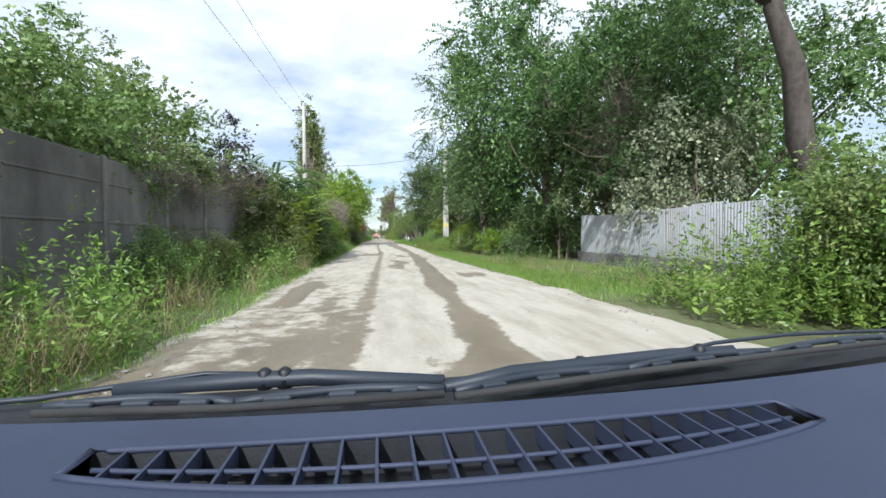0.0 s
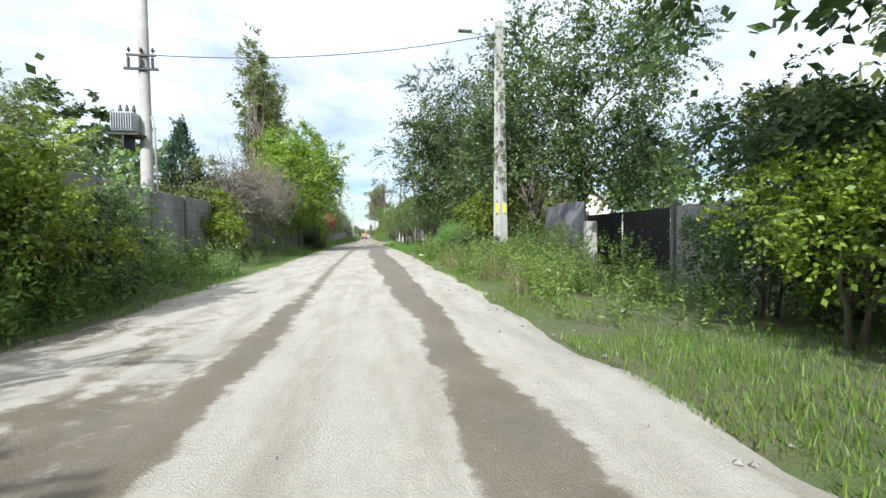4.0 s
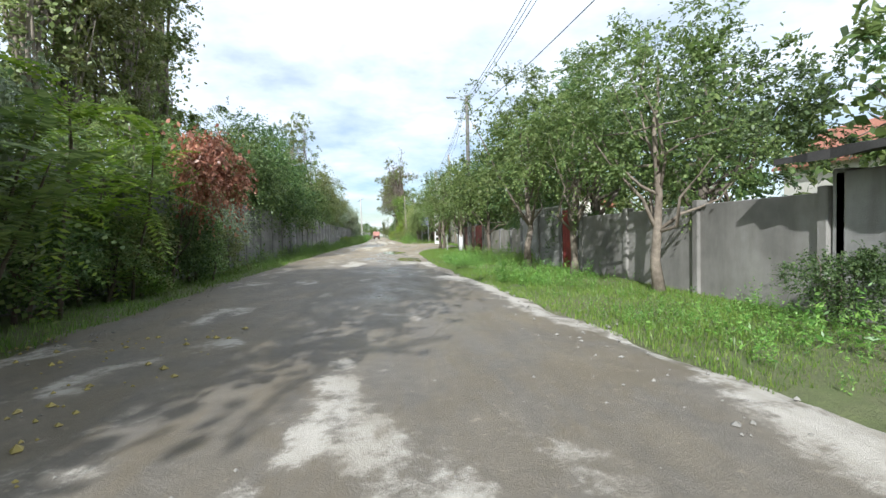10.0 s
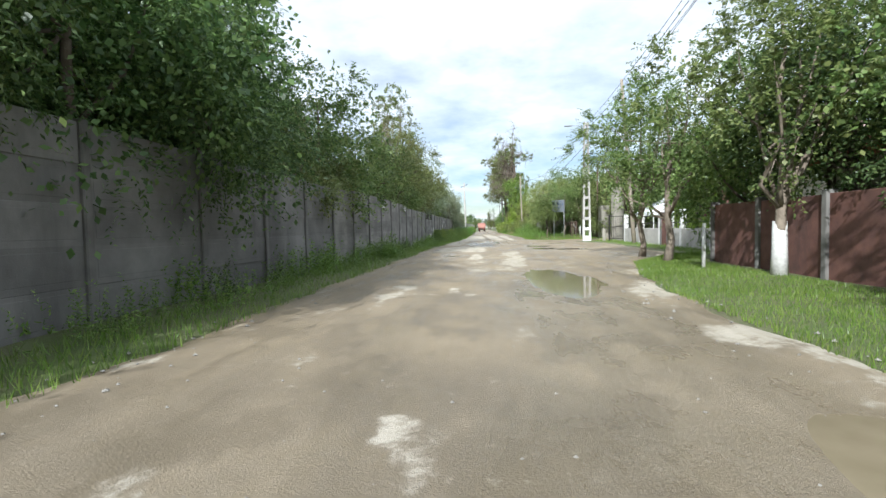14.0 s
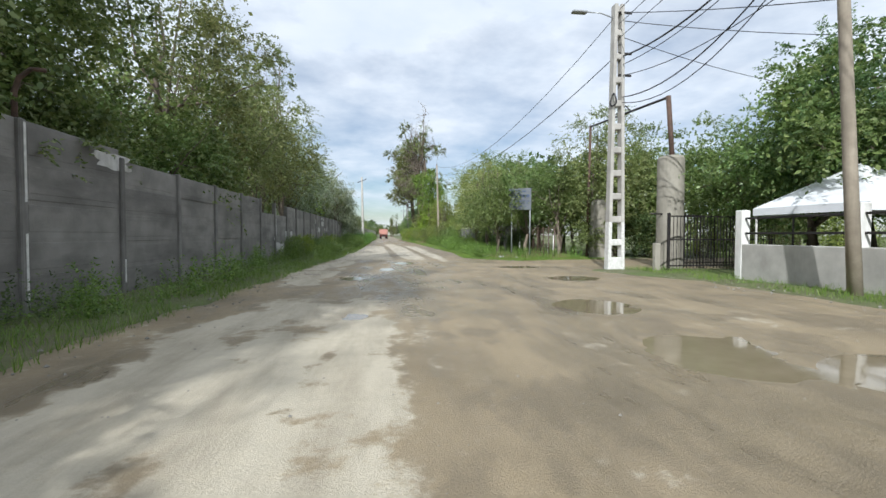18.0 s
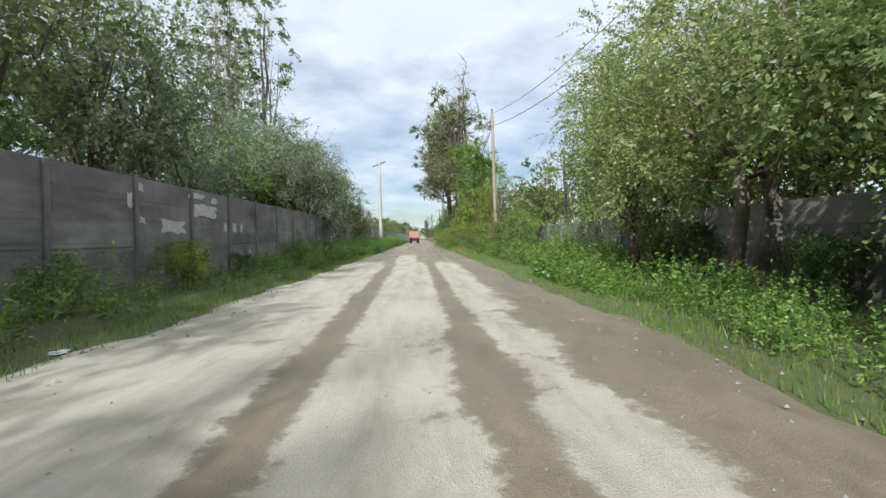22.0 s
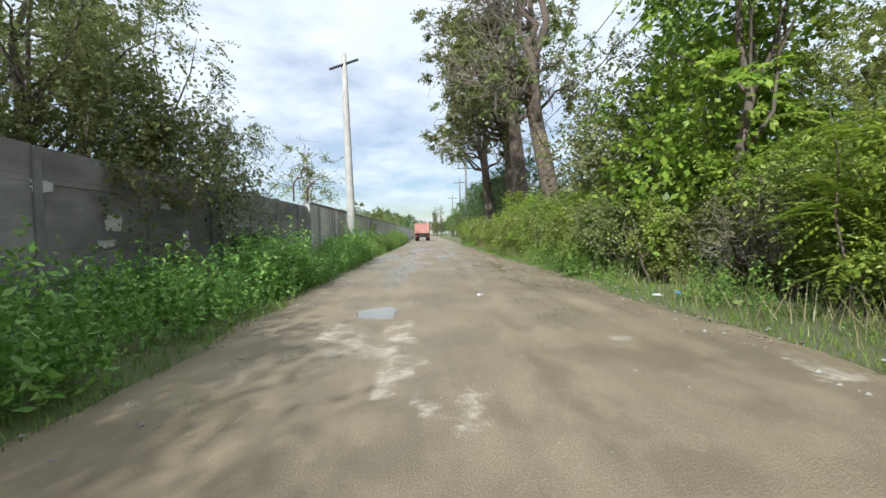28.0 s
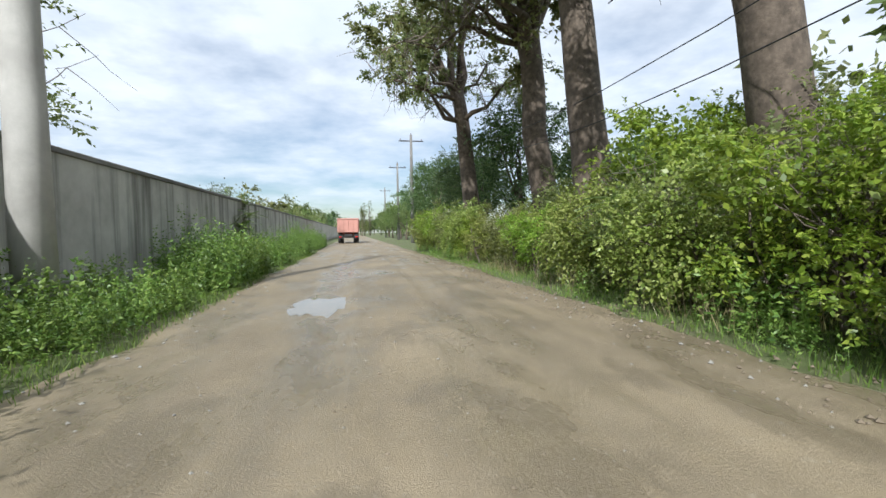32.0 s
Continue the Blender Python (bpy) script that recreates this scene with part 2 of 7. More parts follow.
WALL_BROWN = surface("brown_stained_render", (0.34, 0.305, 0.26), (0.225, 0.20, 0.17), 1.1, 0.92, 0.5, 40, stain=(0.50, 0.47, 0.42), stain_amt=0.5, vary=0.2)
ZINC_DULL = surface("dull_zinc", (0.21, 0.215, 0.22), (0.14, 0.142, 0.145), 1.6, 0.6, 0.2, 40, 0.3, stain=(0.12, 0.085, 0.06), stain_amt=0.35)
WALL_STAINED = surface("stained_render", (0.33, 0.31, 0.28), (0.19, 0.178, 0.16), 0.9, 0.92, 0.5, 40, stain=(0.10, 0.092, 0.08), stain_amt=0.7, vary=0.12)
PLASTER = surface("bare_plaster", (0.60, 0.585, 0.56), (0.45, 0.435, 0.41), 7, 0.95, 0.5, 50)
WHITE_PAINT = surface("white_paint", (0.80, 0.79, 0.76), (0.68, 0.67, 0.64), 3, 0.7, 0.2, 60, stain=(0.45, 0.42, 0.37), stain_amt=0.35)
HOUSE_WALL = surface("house_render", (0.74, 0.70, 0.61), (0.66, 0.62, 0.54), 1.5, 0.9, 0.3, 60, stain=(0.5, 0.46, 0.39), stain_amt=0.3)
ROOF_TILE = surface("roof_tile", (0.42, 0.31, 0.25), (0.30, 0.22, 0.18), 5, 0.85, 0.5, 40)
ROOF_RED = surface("roof_red", (0.38, 0.15, 0.09), (0.26, 0.11, 0.07), 5, 0.85, 0.5, 40)
TAR = surface("tar_felt", (0.045, 0.042, 0.04), (0.075, 0.07, 0.065), 3, 0.9, 0.5, 30)
TIN = surface("painted_tin", (0.43, 0.44, 0.445), (0.33, 0.34, 0.345), 1.6, 0.55, 0.15, 60, 0.2, stain=(0.32, 0.27, 0.22), stain_amt=0.45)
RED_DOOR = surface("red_paint", (0.28, 0.035, 0.03), (0.20, 0.03, 0.028), 3, 0.55, 0.2, 60, stain=(0.11, 0.03, 0.025), stain_amt=0.5)
RED_BROWN = surface("brown_boards", (0.18, 0.085, 0.065), (0.12, 0.06, 0.05), 4, 0.8, 0.4, 50, stain=(0.07, 0.045, 0.04), stain_amt=0.5)
DARK_METAL = surface("dark_metal", (0.030, 0.030, 0.032), (0.055, 0.045, 0.04), 6, 0.5, 0.2, 70, 0.5)
RUST_METAL = surface("rusty_metal", (0.14, 0.085, 0.06), (0.085, 0.06, 0.05), 8, 0.8, 0.4, 60, 0.3)
GREY_METAL = surface("grey_metal", (0.42, 0.44, 0.45), (0.34, 0.355, 0.36), 5, 0.5, 0.1, 60, 0.4, stain=(0.25, 0.22, 0.2), stain_amt=0.3)
POLE_WOOD = surface("pole_wood", (0.17, 0.16, 0.15), (0.11, 0.10, 0.095), 4, 0.9, 0.6, 50, stretch=(1, 1, 0.1), stain=(0.26, 0.245, 0.225), stain_amt=0.5)
POLE_WOOD_PALE = surface("pale_pole_wood", (0.36, 0.31, 0.24), (0.27, 0.23, 0.18), 4, 0.9, 0.5, 50, stretch=(1, 1, 0.1), stain=(0.18, 0.155, 0.12), stain_amt=0.5)
CERAMIC = plain("brown_ceramic", (0.08, 0.05, 0.045), 0.25)
CABLE = plain("black_cable", (0.02, 0.02, 0.022), 0.5)
YELLOW = plain("yellow_paint", (0.72, 0.55, 0.07), 0.6)
TARP = surface("white_tarp", (0.85, 0.86, 0.88), (0.78, 0.79, 0.81), 3, 0.6, 0.1, 40)
LITTER_WHITE = plain("litter_white", (0.75, 0.77, 0.80), 0.5)
LITTER_BLUE = plain("litter_blue", (0.08, 0.22, 0.55), 0.4)
STONE = surface("stone", (0.36, 0.34, 0.30), (0.24, 0.225, 0.20), 12, 0.9, 0.5, 60, vary=0.5)
# print darkened well below its own tone: the leaf shade is put in
SIGN_PAPER_SHADED = surface("sign_print_shaded", (0.135, 0.15, 0.165), (0.10, 0.112, 0.125), 2, 0.5, 0.05, 60)
SIGN_BLUE = plain("sign_blue", (0.05, 0.075, 0.15), 0.5)
TRUCK_RED = surface("truck_red", (0.54, 0.27, 0.215), (0.46, 0.22, 0.175), 2, 0.6, 0.1, 60, stain=(0.40, 0.24, 0.19), stain_amt=0.5)
TRUCK_DARK = surface("truck_chassis", (0.035, 0.033, 0.032), (0.06, 0.055, 0.05), 4, 0.8, 0.2, 60)
RUBBER = surface("rubber", (0.022, 0.022, 0.023), (0.035, 0.034, 0.033), 4, 0.85, 0.2, 60)
LIGHT_RED = plain("lamp_red", (0.5, 0.02, 0.015), 0.3)
GLASS_DARK = plain("dark_window", (0.03, 0.035, 0.04), 0.08)
DASH = surface("dash_plastic", (0.030, 0.039, 0.076), (0.026, 0.034, 0.066), 2, 0.6, 0.2, 900)
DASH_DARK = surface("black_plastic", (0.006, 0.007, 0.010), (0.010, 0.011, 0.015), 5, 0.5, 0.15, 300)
WIPER_GREY = surface("wiper_black", (0.014, 0.020, 0.030), (0.022, 0.028, 0.040), 5, 0.55, 0.1, 200)


def road_material():
    m, t, b, tc, geo = start("dirt_road")
    at = t.nodes.new("ShaderNodeAttribute")
    at.attribute_name = "damp"
    sh = t.nodes.new("ShaderNodeAttribute")
    sh.attribute_name = "soaked"
    gr = t.nodes.new("ShaderNodeAttribute")
    gr.attribute_name = "grey"
    pos = geo.outputs["Position"]
    edge, raw1 = noise_fac(t, pos, 2.6, 10, 0.74, 0.28, 0.72)
    d = link_math(t, "ADD", at.outputs["Fac"], link_math(t, "MULTIPLY", link_math(t, "SUBTRACT", edge, 0.5), 0.62))
    mr = t.nodes.new("ShaderNodeMapRange")
    mr.interpolation_type = "SMOOTHSTEP"
    mr.inputs["From Min"].default_value, mr.inputs["From Max"].default_value = 0.35, 0.60
    t.links.new(d, mr.inputs["Value"])
    f_big, _ = noise_fac(t, pos, 0.5, 4, 0.6)
    f_mid, _ = noise_fac(t, pos, 7, 6, 0.7, 0.3, 0.7)
    f_fine, raw = noise_fac(t, pos, 55, 4, 0.75, 0.3, 0.7)
    pale = mix_rgb(t, f_big, (0.56, 0.522, 0.468), (0.46, 0.425, 0.372))
    pale = mix_rgb(t, gr.outputs["Fac"], (0.57, 0.51, 0.39), pale)
    pale = mix_rgb(t, link_math(t, "MULTIPLY", f_mid, 0.34), pale, (0.36, 0.325, 0.275))
    brown = mix_rgb(t, f_big, (0.38, 0.298, 0.184), (0.24, 0.188, 0.115))
    brown = mix_rgb(t, link_math(t, "MULTIPLY", f_mid, 0.4), brown, (0.33, 0.27, 0.185))
    grey = mix_rgb(t, f_mid, (0.115, 0.105, 0.092), (0.185, 0.167, 0.143))
    wet = mix_rgb(t, gr.outputs["Fac"], brown, grey)
    col = mix_rgb(t, mr.outputs[0], pale, wet)
    f_run, _ = noise_fac(t, pos, 1.0, 6, 0.65, 0.42, 0.66, (2.4, 0.45, 1.0))
    col = mix_rgb(t, link_math(t, "MULTIPLY", f_run, 0.42), col, (0.20, 0.163, 0.11))
    col = mix_rgb(t, link_math(t, "MULTIPLY", f_fine, 0.16), col, (0.16, 0.135, 0.105))
    f_wet, _ = noise_fac(t, pos, 1.0, 5, 0.6, 0.50, 0.66, (0.9, 0.16, 1.0))
    wetness = link_math(t, "MULTIPLY", link_math(t, "MULTIPLY", f_wet, mr.outputs[0]), link_math(t, "SUBTRACT", 1.0, gr.outputs["Fac"]))
    col = mix_rgb(t, link_math(t, "MULTIPLY", wetness, 0.45), col, (0.125, 0.102, 0.066))
    f_soak, _ = noise_fac(t, pos, 1.6, 7, 0.66, 0.36, 0.60, (1.0, 0.5, 1.0))
    soak = link_math(t, "MULTIPLY", sh.outputs["Fac"], f_soak)
    col = mix_rgb(t, link_math(t, "MULTIPLY", soak, 0.42), col, (0.18, 0.148, 0.098))
    f_red, _ = noise_fac(t, pos, 1.0, 6, 0.66, 0.48, 0.70, (0.8, 0.4, 1.0))
    col = mix_rgb(t, link_math(t, "MULTIPLY", f_red, link_math(t, "MULTIPLY", mr.outputs[0], 0.32)), col, (0.26, 0.205, 0.115))
    # damp patches with ragged edges, and crumbs of dry earth on them
    f_patch, _ = noise_fac(t, pos, 1.25, 9, 0.62, 0.50, 0.57, (1.0, 0.55, 1.0))
    patch = link_math(t, "MULTIPLY", f_patch, mr.outputs[0])
    col = mix_rgb(t, link_math(t, "MULTIPLY", patch, 0.5), col, (0.165, 0.133, 0.088))
    f_crumb, _ = noise_fac(t, pos, 11, 5, 0.7, 0.60, 0.68)
    col = mix_rgb(t, link_math(t, "MULTIPLY", f_crumb, 0.3), col, (0.42, 0.36, 0.27))
    t.links.new(col, b.inputs["Base Color"])
    b.inputs["Specular IOR Level"].default_value = 0.35
    r = link_math(t, "SUBTRACT", 0.95, link_math(t, "MULTIPLY", mr.outputs[0], 0.28))
    r = link_math(t, "SUBTRACT", r, link_math(t, "MULTIPLY", wetness, 0.34))
    r = link_math(t, "MAXIMUM", link_math(t, "SUBTRACT", r, link_math(t, "MULTIPLY", patch, 0.12)), 0.2)
    r = link_math(t, "SUBTRACT", r, link_math(t, "MULTIPLY", soak, 0.48))
    t.links.new(r, b.inputs["Roughness"])
    bp = t.nodes.new("ShaderNodeBump")
    bp.inputs["Strength"].default_value, bp.inputs["Distance"].default_value = 0.55, 0.03
    t.links.new(link_math(t, "ADD", raw, link_math(t, "MULTIPLY", raw1, 1.0)), bp.inputs["Height"])
    t.links.new(bp.outputs[0], b.inputs["Normal"])
    return m


def ground_material():
    m, t, b, tc, geo = start("verge_ground")
    pos = geo.outputs["Position"]
    f1, _ = noise_fac(t, pos, 0.35, 6, 0.65, 0.40, 0.60)
    f2, _ = noise_fac(t, pos, 3.5, 6, 0.7, 0.35, 0.7)
    f3, raw = noise_fac(t, pos, 40, 4, 0.7, 0.3, 0.7)
    soil = mix_rgb(t, f2, (0.17, 0.135, 0.095), (0.24, 0.195, 0.14))
    green = mix_rgb(t, f2, (0.095, 0.145, 0.032), (0.145, 0.19, 0.05))
    col = mix_rgb(t, f1, green, mix_rgb(t, 0.45, soil, green))
    col = mix_rgb(t, link_math(t, "MULTIPLY", f3, 0.4), col, (0.06, 0.055, 0.03))
    t.links.new(col, b.inputs["Base Color"])
    b.inputs["Roughness"].default_value = 0.95
    bp = t.nodes.new("ShaderNodeBump")
    bp.inputs["Strength"].default_value, bp.inputs["Distance"].default_value = 0.8, 0.04
    t.links.new(raw, bp.inputs["Height"])
    t.links.new(bp.outputs[0], b.inputs["Normal"])
    return m


def water_material():
    m, t, b, tc, geo = start("puddle_water")
    f, raw = noise_fac(t, geo.outputs["Position"], 3, 3, 0.5, 0.3, 0.7)
    t.links.new(mix_rgb(t, f, (0.20, 0.165, 0.105), (0.25, 0.205, 0.135)), b.inputs["Base Color"])
    b.inputs["Roughness"].default_value = 0.06
    b.inputs["IOR"].default_value = 1.33
    b.inputs["Specular IOR Level"].default_value = 0.7
    bp = t.nodes.new("ShaderNodeBump")
    bp.inputs["Strength"].default_value, bp.inputs["Distance"].default_value = 0.04, 0.01
    t.links.new(raw, bp.inputs["Height"])
    t.links.new(bp.outputs[0], b.inputs["Normal"])
    return m


CLOD = surface("earth_clod", (0.25, 0.20, 0.14), (0.16, 0.128, 0.088), 9, 0.95, 0.5, 60)
ROAD, GROUND, WATER = road_material(), ground_material(), water_material()

# ---- mesh helpers ----
def thing(name, label, category, group="", kind="", at=(0, 0, 0), rz=0.0, data=None):
    ob = new(name, data)
    ob.location, ob.rotation_euler = at, (0, 0, radians(rz))
    return tagged(ob, label, category, group, kind)


def mesh_of(name, V, F, material, smooth=False):
    me = bpy.data.meshes.new(name)
    me.from_pydata([tuple(v) for v in V], [], [tuple(f) for f in F])
    me.materials.append(material)
    if smooth:
        me.polygons.foreach_set("use_smooth", [True] * len(me.polygons))
    me.update()
    return me


def fast_mesh(name, V, n_side, material):
    """V: (faces * n_side, 3) loose polygons, n_side corners each."""
    me = bpy.data.meshes.new(name)
    n = len(V)
    me.vertices.add(n)
    me.vertices.foreach_set("co", np.ascontiguousarray(V, dtype=np.float32).ravel())
    me.loops.add(n)
    me.loops.foreach_set("vertex_index", np.arange(n, dtype=np.int32))
    k = n // n_side
    me.polygons.add(k)
    me.polygons.foreach_set("loop_start", np.arange(0, n, n_side, dtype=np.int32))
    me.update(calc_edges=True)
    me.materials.append(material)
    return me


def mesh_from(name, bm, material, smooth=False):
    me = bpy.data.meshes.new(name)
    bm.to_mesh(me)
    bm.free()
    me.materials.append(material)
    if smooth:
        me.polygons.foreach_set("use_smooth", [True] * len(me.polygons))
    return me


def part(name, bm, material, parent, label="", at=None, smooth=False):
    me = bm if isinstance(bm, bpy.types.Mesh) else mesh_from(name, bm, material, smooth)
    ob = new(name, me)
    ob.parent = parent
    if at is not None:
        ob.location = at
    if label:
        ob["label"] = label
    return ob


def box(bm, cx, cy, cz, sx, sy, sz, bevel=0.0, m=None):
    """A box by its centre and full sizes, its edges bevelled."""
    r = bmesh.ops.create_cube(bm, size=1.0)
    vs = r["verts"]
    for v in vs:
        v.co = Vector((cx + v.co.x * sx, cy + v.co.y * sy, cz + v.co.z * sz))
    if m is not None:
        bmesh.ops.transform(bm, matrix=m, verts=vs)
    if bevel:
        es = list({e for v in vs for e in v.link_edges})
        bmesh.ops.bevel(bm, geom=es, offset=bevel, segments=1, affect="EDGES")
    return bm


def boxed(cx, cy, cz, sx, sy, sz, bevel=0.01):
    return box(bmesh.new(), cx, cy, cz, sx, sy, sz, bevel)


def tube(V, F, pts, radii, k=7, cap=True):
    """Adds a tapered tube along pts to the lists V, F."""
    pts = [Vector(p) for p in pts]
    base = len(V)
    ref = Vector((0.31, 0.95, 0.1))
    for i, p in enumerate(pts):
        a = pts[min(i + 1, len(pts) - 1)] - pts[max(i - 1, 0)]
        a = a.normalized() if a.length > 1e-6 else Vector((0, 0, 1))
        u = a.cross(ref if abs(a.dot(ref)) < 0.95 else Vector((1, 0, 0))).normalized()
        w = a.cross(u)
        for j in range(k):
            th = 2 * math.pi * j / k
            V.append(p + (u * math.cos(th) + w * math.sin(th)) * radii[i])
    for i in range(len(pts) - 1):
        for j in range(k):
            a, b = base + i * k + j, base + i * k + (j + 1) % k
            F.append((a, b, b + k, a + k))
    if cap:
        F.append(tuple(base + (len(pts) - 1) * k + j for j in range(k)))
        F.append(tuple(base + j for j in reversed(range(k))))


def tube_mesh(name, runs, material, k=8):
    V, F = [], []
    for pts, radii in runs:
        tube(V, F, pts, radii, k)
    return mesh_of(name, V, F, material, True)


def unit(rng, n):
    v = rng.normal(size=(n, 3))
    return v / np.linalg.norm(v, axis=1, keepdims=True)


def leaf_quads(rng, C, size, width=0.5, droop=0.3, out=None, fold=0.18):
    """One folded diamond leaf at each centre C."""
    n = len(C)
    d = unit(rng, n)
    if out is not None:
        d = d * 0.8 + out * 0.7
    d[:, 2] -= droop * rng.random(n)
    d /= np.linalg.norm(d, axis=1, keepdims=True)
    s = np.cross(d, unit(rng, n) * 0.75 + np.array((0, 0, 0.7)))
    s /= np.linalg.norm(s, axis=1, keepdims=True) + 1e-9
    nrm = np.cross(d, s)
    L = (size * (0.6 + 0.8 * rng.random(n)))[:, None]
    W = L * width * 0.5
    mid = C + d * L * 0.45 - nrm * L * fold
    V = np.stack([C, mid + s * W + nrm * L * fold, C + d * L, mid - s * W + nrm * L * fold], 1)
    return V.reshape(-1, 3)


def blob_points(rng, blobs, n_clump, per, spread, shell=0.55):
    """Clump centres in the outer shell of the blobs, leaves round each; returns leaves and their outward ways."""
    blobs = np.array(blobs, float)
    wgt = (blobs[:, 3] * blobs[:, 4] * blobs[:, 5]) ** 0.67
    which = rng.choice(len(blobs), n_clump, p=wgt / wgt.sum())
    b = blobs[which]
    u = unit(rng, n_clump)
    r = shell + (1 - shell) * rng.random(n_clump) ** 0.6
    c = b[:, :3] + u * b[:, 3:6] * r[:, None]
    P = np.repeat(c, per, 0) + rng.normal(size=(n_clump * per, 3)) * spread
    return P, np.repeat(u, per, 0)


def spray_quads(rng, blobs, n_spray, per, length, size, width, droop):
    """Leafy sprays that grow outward from inside the crown, leaves alternating along each, mostly facing up."""
    blobs = np.array(blobs, float)
    wgt = (blobs[:, 3] * blobs[:, 4] * blobs[:, 5]) ** 0.67
    n_tuft = max(8, n_spray // 8)
    b = blobs[rng.choice(len(blobs), n_tuft, p=wgt / wgt.sum())]
    ut = unit(rng, n_tuft)
    ut[:, 2] = np.where((ut[:, 2] < -0.3) & (rng.random(n_tuft) < 0.6), -ut[:, 2], ut[:, 2])
    ot = b[:, :3] + ut * b[:, 3:6] * (0.5 + 0.46 * rng.random(n_tuft) ** 0.6)[:, None]
    full = 0.25 + rng.random(n_tuft) ** 1.3
    k = rng.choice(n_tuft, n_spray, p=full / full.sum())
    u = ut[k] + unit(rng, n_spray) * 0.6
    u /= np.linalg.norm(u, axis=1, keepdims=True)
    o = ot[k] + rng.normal(size=(n_spray, 3)) * length * 0.16
    D = u * 0.85 + unit(rng, n_spray) * 0.55 + np.array((0, 0, 0.28 - 0.5 * droop))
    D /= np.linalg.norm(D, axis=1, keepdims=True)
    L = length * (0.5 + 0.9 * rng.random(n_spray))
    t = np.linspace(0.1, 1.0, per)[None, :, None]
    sag = np.zeros((n_spray, per, 3))
    sag[..., 2] = -(droop * 0.9 * L[:, None]) * t[..., 0] ** 2
    P = o[:, None] + D[:, None] * L[:, None, None] * t + sag
    S = np.cross(D, np.array((0, 0, 1.0))) + rng.normal(size=(n_spray, 3)) * 0.15
    S /= np.linalg.norm(S, axis=1, keepdims=True) + 1e-9
    alt = np.where(np.arange(per) % 2 == 0, 1.0, -1.0)[None, :, None]
    d = D[:, None] * 0.55 + S[:, None] * alt * 0.8 + rng.normal(size=(n_spray, per, 3)) * 0.38
    d[..., 2] -= 0.25 * rng.random((n_spray, per)) + droop * 0.4
    d = d.reshape(-1, 3)
    d /= np.linalg.norm(d, axis=1, keepdims=True)
    C = P.reshape(-1, 3)
    n = len(C)
    up = rng.normal(size=(n, 3)) * 0.45 + np.array((0, 0, 0.62)) + np.repeat(u, per, 0) * 0.75
    s = np.cross(d, up)
    s /= np.linalg.norm(s, axis=1, keepdims=True) + 1e-9
    nr = np.cross(s, d)
    LL = (size * (0.6 + 0.75 * rng.random(n)))[:, None]
    W = LL * width * 0.5
    mid = C + d * LL * 0.45
    V = np.stack([C, mid + s * W + nr * LL * 0.1, C + d * LL - nr * LL * 0.12, mid - s * W + nr * LL * 0.1], 1)
    return V.reshape(-1, 3)


def lumps(rng, cx, cy, cz, rx, ry, rz, n, small=0.42):
    """Blobs scattered over an ellipsoid: an uneven crown."""
    out = [(cx, cy, cz, rx * 0.72, ry * 0.72, rz * 0.74)]
    for _ in range(n):
        u = rng.normal(size=3)
        u /= np.linalg.norm(u)
        s = small * (0.65 + 0.7 * rng.random())
        out.append((cx + u[0] * rx * 0.72, cy + u[1] * ry * 0.72, cz + u[2] * rz * 0.74, rx * s, ry * s, rz * s))
    return out


def wander(rng, a, b, n, amp):
    a, b = np.array(a, float), np.array(b, float)
    pts = [a + (b - a) * i / n for i in range(n + 1)]
    for i in range(1, n):
        pts[i] = pts[i] + rng.normal(size=3) * amp
    return pts


